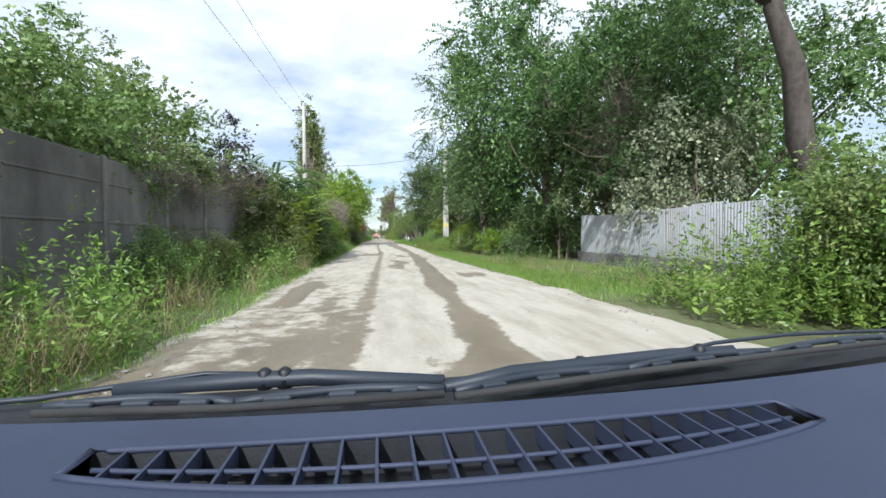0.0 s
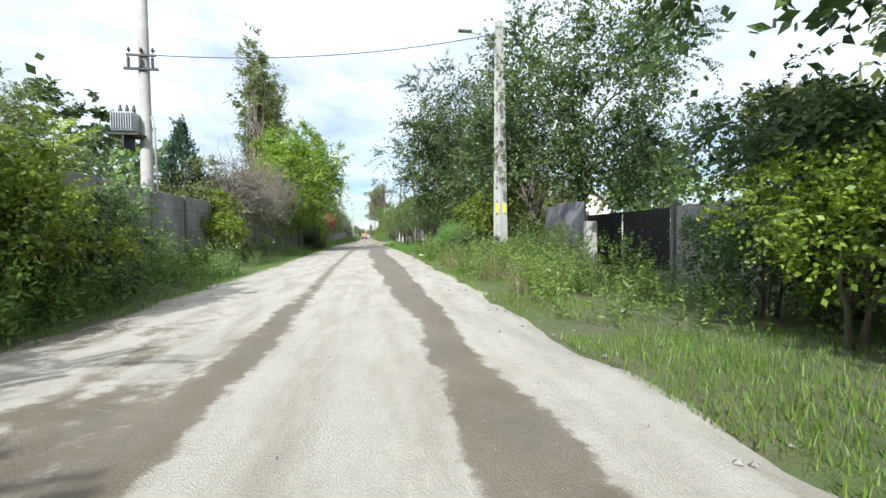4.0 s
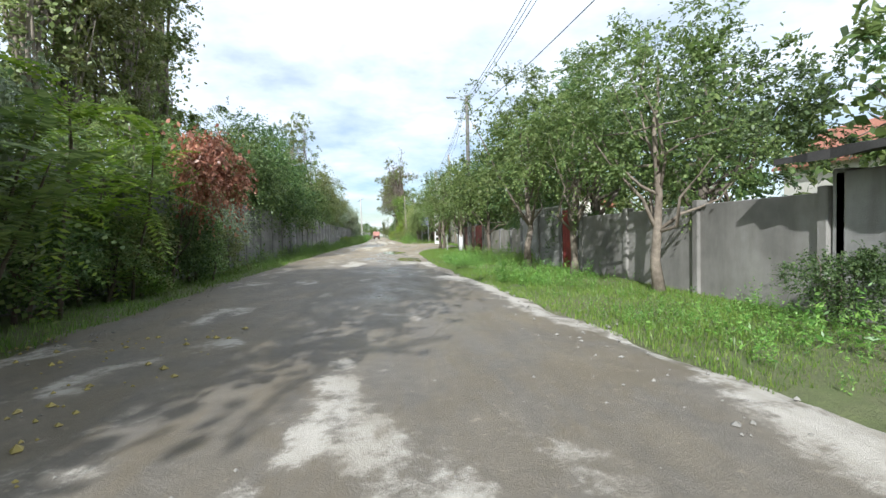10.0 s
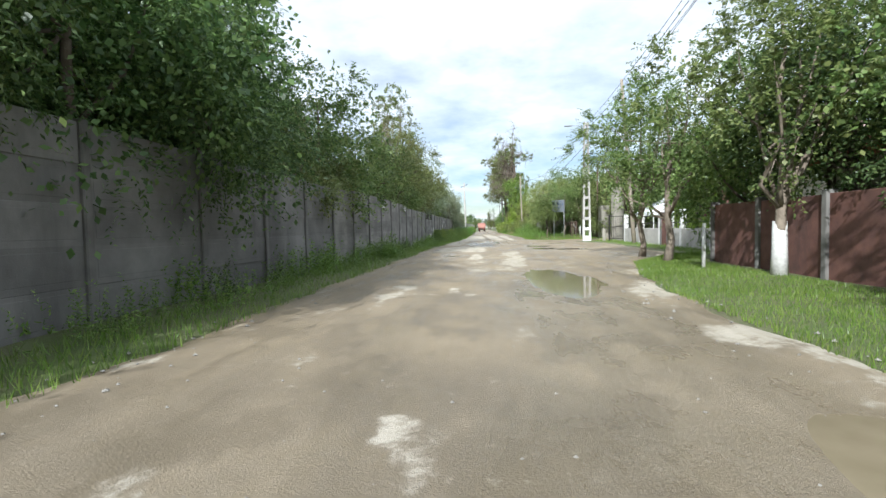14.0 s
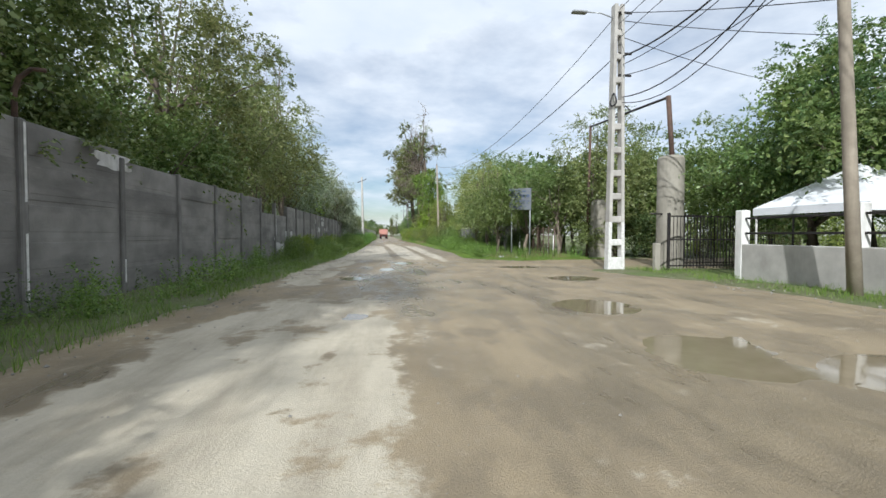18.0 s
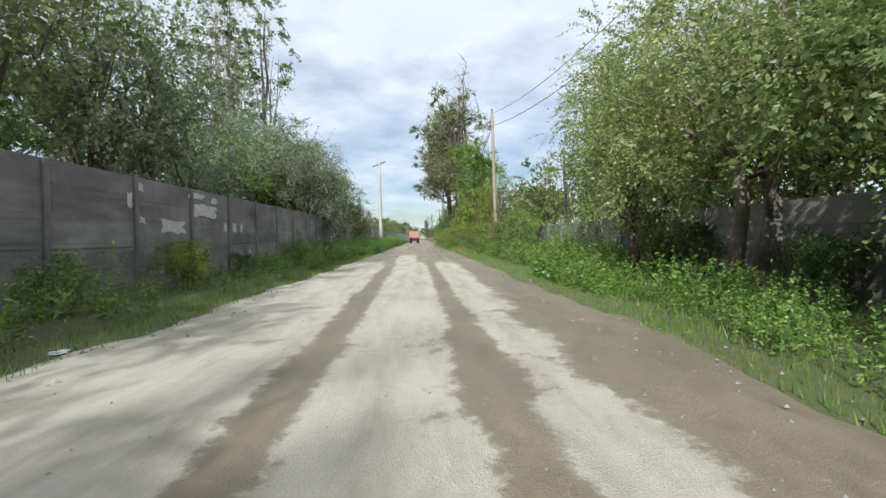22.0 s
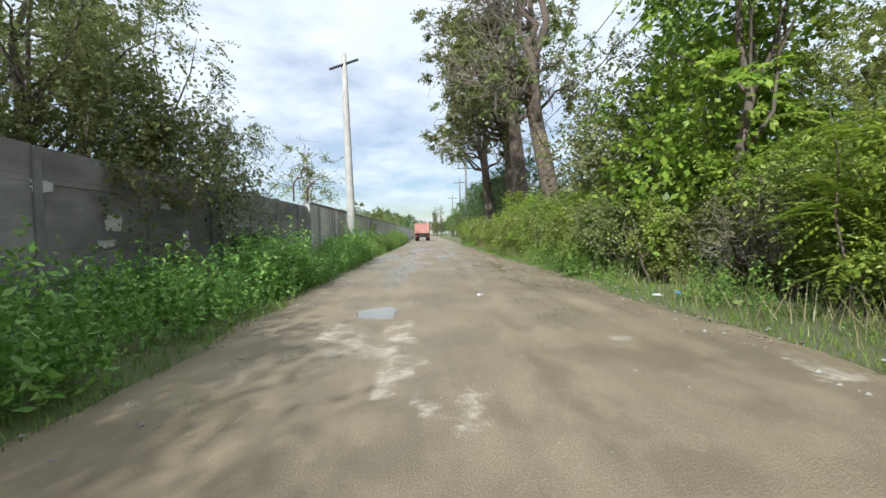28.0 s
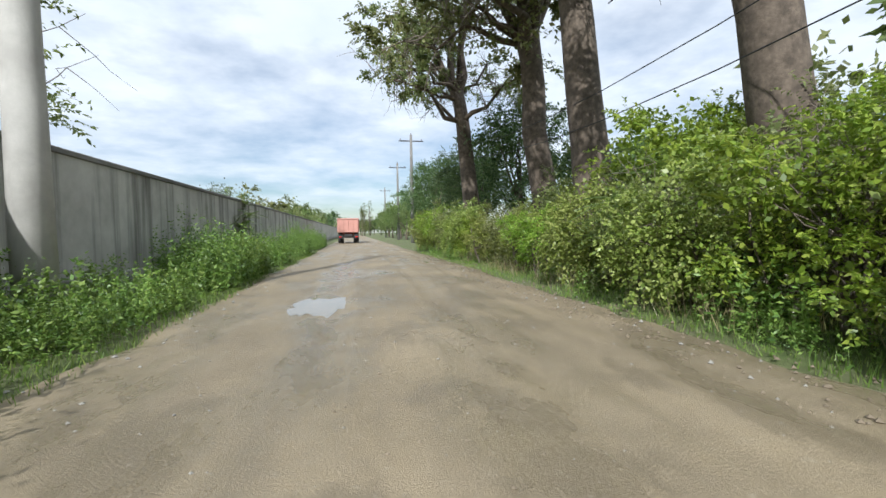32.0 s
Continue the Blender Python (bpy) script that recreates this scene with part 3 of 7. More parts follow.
def tree_meshes(name, seed, h, r, trunk_h, trunk_r, leaf, leaf_size, n_leaf, bark=None, crown_low=None, limbs=7, width=0.5,
                droop=0.35, per=26, spread=0.28, lump=10, stems=1, dead=0, flat=1.0, lean=(0, 0), core=32, spray=None, small=0.42, hollow=False, limb_lo=2):
    """Meshes of a tree: trunk with limbs, and a crown of leaves in clumps with gaps."""
    rng = np.random.default_rng(seed)
    low = trunk_h * 0.8 if crown_low is None else crown_low
    cz, rz = (h + low) / 2, (h - low) / 2
    blobs = lumps(rng, lean[0], lean[1], cz, r, r * flat, rz, lump, small)[1 if hollow else 0:]
    V, F = [], []
    for s in range(stems):
        bx, by = (rng.normal(size=2) * r * 0.12 * (stems > 1))
        top = np.array((lean[0] * 0.7 + bx * 2, lean[1] * 0.7 + by * 2, h * 0.82))
        pts = wander(rng, (bx, by, -0.15), top, 7, min(trunk_r * 0.5, 0.2))
        rad = [trunk_r * (1.25 if i == 0 else 1.0 - 0.85 * i / 7) for i in range(8)]
        tube(V, F, pts, rad, 9)
        for i in range(limbs):
            k = limb_lo + int(rng.integers(0, 6 - limb_lo))
            bl = blobs[int(rng.integers(0, len(blobs)))]
            end = np.array(bl[:3]) + rng.normal(size=3) * r * 0.18
            tube(V, F, wander(rng, pts[k], end, 4, r * 0.05), [rad[k] * q for q in (0.55, 0.42, 0.3, 0.2, 0.06)], 6)
    for i in range(dead):
        a = np.array((lean[0], lean[1], h * (0.45 + 0.4 * rng.random()))) + rng.normal(size=3) * r * 0.2
        u = rng.normal(size=3)
        u[2] = abs(u[2]) + 0.2
        end = a + u / np.linalg.norm(u) * r * (0.9 + 0.5 * rng.random())
        p = wander(rng, a, end, 5, r * 0.06)
        g = min(1.0, r / 5.0)
        tube(V, F, p, [0.05 * g, 0.042 * g, 0.034 * g, 0.026 * g, 0.018 * g, 0.005], 5)
        for _ in range(3):
            j = int(rng.integers(2, 5))
            tube(V, F, wander(rng, p[j], p[j] + rng.normal(size=3) * r * 0.3, 3, 0.08), [0.022 * g, 0.016 * g, 0.011 * g, 0.003], 4)
    trunk = mesh_of(name + "_trunk", V, F, bark or BARK, True)
    inner = [(*b[:3], b[3] * 0.66, b[4] * 0.66, b[5] * 0.66) for b in blobs]
    D, out2 = blob_points(rng, inner, max(1, n_leaf * core // 700), 9, spread * 1.3, 0.35)
    quads = np.concatenate([spray_quads(rng, blobs, max(1, n_leaf // per), per, spray or spread * 2.6, leaf_size, width, droop), leaf_quads(rng, D, leaf_size * 1.2, 0.7, droop, out2)])
    crown = fast_mesh(name + "_crown", quads, 4, leaf)
    return trunk, crown


def old_poplar_meshes(name, seed, h, trunk_r, lean, reach, n_leaf, leafy, tilt=0.0):
    """An old half-dead poplar: forked trunk, broken leaders, long limbs with bare twigs, leaves in a few separate clumps."""
    rng = np.random.default_rng(seed)
    V, F, blobs, carriers = [], [], [], []
    fork = np.array((lean * 0.22 + tilt, 0.0, h * 0.42))
    trunk = wander(rng, (0, 0, -0.2), fork, 6, 0.10)
    tr = [trunk_r * q for q in (1.3, 1.0, 0.93, 0.87, 0.82, 0.76, 0.70)]
    tube(V, F, trunk, tr, 12)
    for i in range(4):
        k = 4 + i % 3
        top = np.array((tilt * 1.5 + lean * (0.5 + 0.35 * rng.random()) + rng.normal() * 1.6, rng.normal() * 2.0, h * (0.78 + 0.22 * rng.random())))
        run = wander(rng, trunk[k], top, 7, 0.35)
        rad = [trunk_r * q for q in (0.56, 0.46, 0.38, 0.30, 0.23, 0.16, 0.10, 0.04)]
        tube(V, F, run, rad, 8)
        carriers.append((run, rad))
        if rng.random() < leafy:
            blobs.append((*run[6], 1.1, 1.1, 1.4))
        if rng.random() < leafy:
            blobs.append((*run[4], 1.3, 1.3, 1.1))
    for i in range(18):
        if i < 4:
            base, br = trunk[5 + i % 2], trunk_r * 0.34
        else:
            run, rad = carriers[i % 4]
            k = 1 + int(rng.integers(0, 5))
            base, br = run[k], rad[k] * 0.6
        th = math.pi + rng.normal() * 0.8 if rng.random() < 0.62 else rng.random() * 6.283
        ln = reach * (0.45 + 0.6 * rng.random()) * (1.15 - 0.55 * base[2] / h)
        d = np.array((math.cos(th), math.sin(th) * 0.8, 0.1 + 0.5 * rng.random()))
        end = np.array(base) + d * ln
        run = wander(rng, base, end, 6, ln * 0.05)
        run[6] = run[6] - np.array((0, 0, 0.12 * ln))
        rad = [br * q for q in (1.0, 0.8, 0.62, 0.48, 0.35, 0.22, 0.08)]
        tube(V, F, run, rad, 6)
        carriers.append((run, rad))
        if rng.random() < leafy:
            q = 0.8 + 0.8 * rng.random()
            blobs.append((*run[5], 1.5 * q, 1.4 * q, 1.0 * q))
            if rng.random() < 0.6:
                blobs.append((*(run[3] + rng.normal(size=3) * 0.7), 1.15 * q, 1.1 * q, 0.85 * q))
    TV, TF = [], []
    for i in range(380):
        run, rad = carriers[int(rng.integers(0, len(carriers)))]
        k = int(rng.integers(2, len(run)))
        u = rng.normal(size=3) + np.array((-0.3, 0, 0.25))
        L = 0.8 + 1.9 * rng.random()
        p = wander(rng, run[k], np.array(run[k]) + u / np.linalg.norm(u) * L, 4, 0.12)
        tube(TV, TF, p, [0.034, 0.027, 0.02, 0.013, 0.005], 4)
        for _ in range(2):
            j = int(rng.integers(1, 4))
            tube(TV, TF, wander(rng, p[j], p[j] + rng.normal(size=3) * 0.55, 2, 0.06), [0.015, 0.011, 0.004], 3)
    quads = spray_quads(rng, blobs, n_leaf // 16, 16, 0.62, 0.17, 0.62, 0.3)
    D, out2 = blob_points(rng, [(*b[:3], b[3] * 0.6, b[4] * 0.6, b[5] * 0.6) for b in blobs], n_leaf // 60, 9, 0.3, 0.3)
    quads = np.concatenate([quads, leaf_quads(rng, D, 0.2, 0.7, 0.3, out2)])
    return mesh_of(name + "_trunk", V, F, BARK_OLD, True), fast_mesh(name + "_crown", quads, 4, LEAF_OLIVE), mesh_of(name + "_twigs", TV, TF, TWIG, True)


def frond_meshes(name, seed, h, r, leaf, n_frond, frond_len=0.72, pairs=11, bark=None, stems=4):
    """A shrub of feathered compound leaves on thin stems (tree of heaven, sumac)."""
    rng = np.random.default_rng(seed)
    V, F, quads = [], [], []
    runs = []
    for s in range(stems):
        a = rng.normal(size=2) * r * 0.22
        top = (a[0] * 2.4, a[1] * 2.4, h * (0.62 + 0.38 * rng.random()))
        runs.append(wander(rng, (a[0], a[1], -0.1), top, 4, 0.05))
        tube(V, F, runs[-1], [0.028, 0.024, 0.02, 0.015, 0.006], 6)
    for i in range(n_frond):
        run = runs[i % stems]
        u = 0.3 + 0.7 * rng.random() ** 0.7
        k0 = min(3, int(u * 4))
        o = np.array(run[k0]) + (np.array(run[k0 + 1]) - np.array(run[k0])) * (u * 4 - k0)
        th = rng.random() * 6.283
        d = np.array((math.cos(th), math.sin(th), -0.15 + 0.9 * u * rng.random()))
        d += rng.normal(size=3) * 0.3
        d /= np.linalg.norm(d)
        s = np.cross(d, (0, 0, 1.0))
        s /= np.linalg.norm(s)
        L = frond_len * (0.7 + 0.6 * rng.random())
        for k in range(pairs):
            f = (k + 0.6) / pairs
            p = o + d * L * f - np.array((0, 0, 0.28 * L * f * f))
            w = 0.17 * L * (1 - 0.45 * abs(f - 0.45)) * 1.1
            for sg in (-1, 1):
                t = s * sg * w + d * w * 0.35 - np.array((0, 0, w * 0.25))
                e = d * w * 0.24
                quads += [p, p + t * 0.5 + e, p + t, p + t * 0.5 - e]
    return mesh_of(name + "_stem", V, F, bark or BARK, True), fast_mesh(name + "_crown", np.array(quads), 4, leaf)


def place_plant(name, meshes, label, category, x, y, s=1.0, sz=None, rz=None, group="", z=-0.02, part_names=("trunk", "crown")):
    """A plant on the ground: its own object with its parts."""
    k = math.sin(x * 12.9898 + y * 78.233) * 43758.5453
    k -= math.floor(k)
    ob = thing(name, label, category, group, at=(x, y, z), rz=k * 360 if rz is None else rz)
    ob.scale = (s, s, sz or s)
    for me, pn in zip(meshes, part_names):
        if me is not None:
            part(pn, me, None, ob)
    return ob


def vnoise(x, y, seed=0):
    """Smooth value noise on arrays, 0 to 1."""
    xi, yi = np.floor(x).astype(np.int64), np.floor(y).astype(np.int64)
    xf, yf = x - xi, y - yi
    u, v = xf * xf * (3 - 2 * xf), yf * yf * (3 - 2 * yf)

    def hsh(a, b):
        h = (a * 374761393 + b * 668265263 + seed * 974634777) & 0x7FFFFFFF
        h = ((h ^ (h >> 13)) * 1274126177) & 0x7FFFFFFF
        return ((h ^ (h >> 16)) & 0xFFFF) / 65535.0

    return (hsh(xi, yi) * (1 - u) + hsh(xi + 1, yi) * u) * (1 - v) + (hsh(xi, yi + 1) * (1 - u) + hsh(xi + 1, yi + 1) * u) * v


def fnoise(x, y, seed=0, octaves=3):
    a, tot, s = 1.0, 0.0, 0.0
    for i in range(octaves):
        s = s + a * vnoise(x * 2 ** i, y * 2 ** i, seed + i)
        tot += a
        a *= 0.5
    return s / tot


def key(y, ys, vs):
    return np.interp(y, ys, vs)


# ---- the road's plan: edges, wheel tracks, puddles ----
def road_left(y):
    return key(y, (-20, 0, 50, 66, 90, 125, 150, 180, 205, 320), (-2.4, -2.4, -2.6, -2.9, -3.4, -3.3, -2.1, -2.2, -2.6, -2.6))


def road_right(y):
    return key(y, (-20, 0, 30, 60, 76, 92, 104, 108, 112, 115, 118, 130, 134, 138, 143, 150, 180, 205, 320),
               (4.3, 4.3, 3.7, 4.2, 4.0, 3.3, 3.6, 4.2, 5.3, 7.6, 8.4, 9.0, 7.6, 8.0, 4.3, 4.7, 4.3, 3.8, 3.4))


PUDDLES = ((-0.5, 188.7, 0.42, 0.6), (1.95, 106.6, 0.85, 3.2), (2.55, 97.2, 0.75, 2.2), (3.7, 122.8, 0.8, 1.1), (5.0, 121.8, 1.1, 0.9),
           (0.2, 135.2, 0.3, 0.8), (5.35, 136.0, 1.0, 0.65), (3.9, 126.0, 0.9, 1.0), (5.6, 131.2, 0.9, 0.9), (-0.7, 211.0, 0.55, 1.2),
           (-0.8, 131.8, 0.45, 0.7), (-0.3, 125.5, 0.2, 0.4), (-1.2, 117.0, 0.5, 0.5), (1.0, 138.6, 0.5, 0.9))


def basin(x, y):
    d = np.zeros_like(x)
    for px, py, a, b in PUDDLES:
        q = ((x - px) / a) ** 2 + ((y - py) / b) ** 2
        d = np.maximum(d, np.exp(-q * 0.9))
    return d


def road_height(x, y):
    c = (road_left(y) + road_right(y)) / 2
    n = (fnoise(x * 0.9, y * 0.6, 5) - 0.5) * 0.06 + (fnoise(x * 2.4, y * 0.35, 15) - 0.5) * 0.035 + (fnoise(x * 4, y * 4, 9, 2) - 0.5) * 0.014
    q = basin(x, y)
    far = key(y, (150, 168), (0.5, 1.0)) + 0 * x
    for c0 in (-0.35, 1.5, 2.9):
        w = x - c0 - 0.9 * (fnoise(y * 0.12, y * 0 + c0, 55) - 0.5)
        n = n + far * (0.014 * np.exp(-((np.abs(w) - 0.30) / 0.09) ** 2) - 0.026 * np.exp(-(w / 0.19) ** 2))
    return 0.0 - 0.0012 * np.minimum(np.abs(x - c), 4) ** 2 + n * (1 - 0.85 * np.clip(1.8 * q, 0, 1)) - 0.055 * q


def band(x, c, half, soft=0.3):
    return np.clip((half - np.abs(x - c)) / soft + 0.5, 0, 1)


def damp_shade_at(x, y):
    """How damp and dark the road is: dry dust 0, wet mud 1. Some shade is painted in as damp."""
    n = fnoise(x * 0.7 + 7, y * 0.35, 21)
    ys = (0, 6, 20, 35, 48, 60, 76)
    xl, xr = key(y, ys, (-0.7, -0.25, 0.0, 0.3, 0.05, 0.0, 0.0)), key(y, ys, (0.95, 1.3, 2.05, 2.5, 2.35, 2.2, 2.2))
    wr = key(y, ys, (0.32, 0.3, 0.3, 0.34, 0.6, 0.66, 0.7))
    # dark patches near the start: damp and tree shade painted in one value
    d1 = 0.10 + 0.55 * band(x, xl, 0.17) + 0.85 * band(x, xr, wr + 0.5 * (n - 0.5)) + 0.5 * band(x, -1.2, 0.8, 0.5) * key(y, (-5, 3, 13, 18), (0.8, 0.9, 0.5, 0))
    d1 += 0.75 * np.clip((fnoise(x * 1.1, y * 0.28, 33) - 0.60) * 6, 0, 1) * key(y, (0, 30, 40, 60), (1, 0.8, 0.1, 0.3))
    # left edge darkened: damp, with the shade along it put in too
    d1 += 0.35 * np.clip((road_left(y) + 0.7 - x) / 0.6, 0, 1)
    d2 = 0.86 - 0.42 * np.clip((fnoise(x * 1.3, y * 0.7, 44) - 0.5) * 4, 0, 1) - key(y, (86, 92), (0.42, 0.2)) * np.clip((x - road_right(y) + 0.7 + 1.2 * (n - 0.5)) / 0.4, 0, 1) - 0.36 * np.clip((fnoise(x * 0.8, y * 0.3, 47) - 0.62) * 8, 0, 1)
    nn = fnoise(x * 2.6, y * 1.3, 77) - 0.5
    d3 = key(y, (124, 130), (0.66, 0.80)) + 0.5 * (n - 0.5) - 0.8 * np.clip(0.8 + 2.6 * nn, 0, 1) * np.clip(band(x, 1.4 + (n - 0.5), 0.3, 0.4) * key(y, (108, 111, 119, 121), (0, 1, 1, 0)) + 1.3 * band(x, -0.95 + 1.0 * (n - 0.5), 1.15, 0.4) * key(y, (119.5, 121, 126, 128), (0, 1, 1, 0)) + band(x, -0.1, 0.18, 0.25) * key(y, (113, 115, 117.6, 118.4), (0, 1, 1, 0))
                               + 1.6 * band(x, -2.0 + (n - 0.5), 0.6, 0.4) * key(y, (129, 132, 139, 141), (0, 1, 1, 0)), 0, 1)
    tl, tr = key(y, (138, 145, 160, 170), (1.1, 0.65, 0.25, 0.0)), key(y, (138, 145, 160, 170), (2.5, 2.35, 2.1, 1.9))
    d4 = 0.10 + 0.65 * band(x, tl, 0.24) + 0.65 * band(x, tr, 0.22) + 0.58 * np.clip((x - 3.0) / 0.5, 0, 1) + 0.28 * np.clip((n - 0.62) * 6, 0, 1)
    d5 = 0.86 - 0.9 * band(x, 0.6, 0.55, 0.5) * key(y, (164, 168, 176, 179), (0, 1, 1, 0)) - 0.6 * np.clip((fnoise(x * 1.6, y * 0.8, 71) - 0.56) * 6, 0, 1) * key(y, (183.5, 184.5, 187.5, 188.5, 196), (0.3, 0.66, 0.66, 0.25, 0.2))
    w2 = key(y, (68, 77), (0, 1))
    w3 = key(y, (106, 112), (0, 1))
    w4 = key(y, (138, 144), (0, 1))
    w5 = key(y, (165, 172), (0, 1))
    d = d1 * (1 - w2) + d2 * w2 * (1 - w3) + d3 * w3 * (1 - w4) + d4 * w4 * (1 - w5) + d5 * w5
    return np.clip(d + 0.5 * basin(x, y), 0, 1)


def soaked_at(x, y):
    """Where water still stands in the ruts of the last stretch."""
    n = fnoise(x * 0.7 + 7, y * 0.35, 21) - 0.5
    rut = band(x, -0.5 + 0.6 * n, 0.34, 0.4) * key(y, (190, 199, 218, 226), (0, 1, 1, 0))
    rut = rut + 0.6 * band(x, 1.6 + 0.8 * n, 0.3, 0.5) * key(y, (186, 195, 214, 222), (0, 0.7, 0.7, 0))
    rut = rut + 0.85 * band(x, 1.0 + 2.0 * n, 1.3, 1.2) * key(y, (124, 128, 138, 142), (0, 1, 1, 0))
    rut = rut + 0.9 * band(x, 1.6 + 1.5 * n, 0.8, 0.9) * key(y, (74, 82, 104, 110), (0, 0.8, 0.9, 0))
    rut = rut + 0.8 * np.clip((fnoise(x * 0.9, y * 0.35, 91) - 0.5) * 6, 0, 1) * key(y, (176, 184, 230, 240), (0, 1, 1, 0))
    return np.clip(rut + 1.3 * basin(x, y), 0, 1)


def grid_mesh(name, X, Y, Z, material):
    r, c = X.shape
    i = np.arange(r * c).reshape(r, c)
    F = np.stack([i[:-1, :-1], i[:-1, 1:], i[1:, 1:], i[1:, :-1]], -1).reshape(-1, 4)
    me = bpy.data.meshes.new(name)
    me.vertices.add(r * c)
    me.vertices.foreach_set("co", np.stack([X, Y, Z], -1).astype(np.float32).ravel())
    me.loops.add(F.size)
    me.loops.foreach_set("vertex_index", F.astype(np.int32).ravel())
    me.polygons.add(len(F))
    me.polygons.foreach_set("loop_start", np.arange(0, F.size, 4, dtype=np.int32))
    me.update(calc_edges=True)
    me.polygons.foreach_set("use_smooth", [True] * len(F))
    me.materials.append(material)
    return me


# ---- ground and road ----
def verge_height(x, y):
    inside = np.clip(np.minimum(x - road_left(y), road_right(y) - x) / 0.5 + 0.3, 0, 1) * ((y > -13) & (y < 421))
    side = np.clip(np.minimum(y - 134.8, 142.2 - y) / 0.5, 0, 1) * np.clip((x - 7) / 1.0, 0, 1) * np.clip((108 - x) / 3, 0, 1)
    return -0.035 + (fnoise(x * 0.5, y * 0.5, 61) - 0.5) * 0.09 * np.clip((np.abs(x - 0.8) - 2.4) / 1.5, 0, 1) - 0.22 * np.maximum(inside, side)


gx = np.concatenate([np.array((-900, -400, -200, -100, -60, -40, -25, -16)), np.arange(-12, 16.1, 0.4), np.array((20, 28, 40, 60, 100, 200, 400, 900))])
gy = np.concatenate([np.array((-400, -200, -100, -50, -25)), np.arange(-12, 232, 0.5), np.array((240, 260, 300, 360, 450, 600, 900, 1500))])
GX, GY = np.meshgrid(gx, gy)
tagged(new("ground", grid_mesh("ground", GX, GY, verge_height(GX, GY), GROUND)), "trodden earth and short weeds of the verges", "ground", kind="structure")

ry = np.concatenate([np.arange(-12, 232, 0.16), np.arange(232, 420, 0.4)])
rs = np.linspace(0, 1, 64)
RY = np.repeat(ry[:, None], 64, 1)
lo = road_left(ry) - 0.35 + (fnoise(ry * 0.8, ry * 0, 3) - 0.5) * 0.7
hi = road_right(ry) + 0.35 + (fnoise(ry * 0.8, ry * 0 + 9, 4) - 0.5) * 0.7
RX = lo[:, None] + (hi - lo)[:, None] * rs[None]
edge = np.minimum(rs, 1 - rs)[None] * (hi - lo)[:, None]
RZ = road_height(RX, RY) - 0.09 * np.clip(1 - edge / 0.5, 0, 1) ** 1.5
road_me = grid_mesh("road", RX, RY, RZ, ROAD)
for nm, val in (("damp", damp_shade_at(RX, RY)), ("soaked", soaked_at(RX, RY)), ("grey", key(RY, (66, 77, 91, 100, 112, 139, 146, 162, 170), (0.62, 0.95, 0.9, 0.25, 0, 0, 0.35, 0.35, 0.1)) * np.ones_like(RX))):
    a = road_me.attributes.new(nm, "FLOAT", "POINT")
    a.data.foreach_set("value", val.astype(np.float32).ravel())
tagged(new("road", road_me), "dusty pale dirt road with damp dark wheel tracks and potholes", "road", kind="structure")

# the side track that leaves to the right
sx, sy = np.linspace(7.2, 110, 180), np.linspace(134.4, 142.6, 30)
SX, SY = np.meshgrid(sx, sy)
SZ = -0.02 + (fnoise(SX * 0.8, SY * 0.8, 8) - 0.5) * 0.05 - 0.16 * np.clip(1 - np.minimum(np.minimum(SY - 134.4, 142.6 - SY), SX - 7.2) / 0.7, 0, 1)
side_me = grid_mesh("side_track", SX, SY, SZ, ROAD)
for nm, val in (("damp", 0.76 + 0.5 * (fnoise(SX * 0.7 + 7, SY * 0.35, 21) - 0.5)), ("grey", SX * 0)):
    a = side_me.attributes.new(nm, "FLOAT", "POINT")
    a.data.foreach_set("value", val.astype(np.float32).ravel())
tagged(new("side_track", side_me), "brown earth track that branches off the road", "road", kind="structure")

for i, (px, py, a, b) in enumerate(PUDDLES):
    n = 64
    V = [(0, 0, 0)]
    for j in range(n):
        th = 2 * math.pi * j / n
        q = 1.0 + 0.55 * noise.noise(Vector((math.cos(th) * 1.6 + i * 7, math.sin(th) * 1.6, i))) + 0.25 * noise.noise(Vector((math.cos(th) * 5 + i * 3, math.sin(th) * 5, i)))
        V.append((a * q * math.cos(th), b * q * math.sin(th), 0))
    me = mesh_of("puddle", V, [(0, 1 + j, 1 + (j + 1) % n) for j in range(n)], WATER)
    zc = float(road_height(np.array([px]), np.array([py]))[0])
    thing("puddle", "shallow muddy puddle reflecting the sky in the road", "puddle", "puddles on the road", "structure", at=(px, py, zc + 0.026), data=me)

# ---- the long concrete wall on the left ----
WALL_X, WALL_TOP, BAY = -5.55, 3.0, 2.7


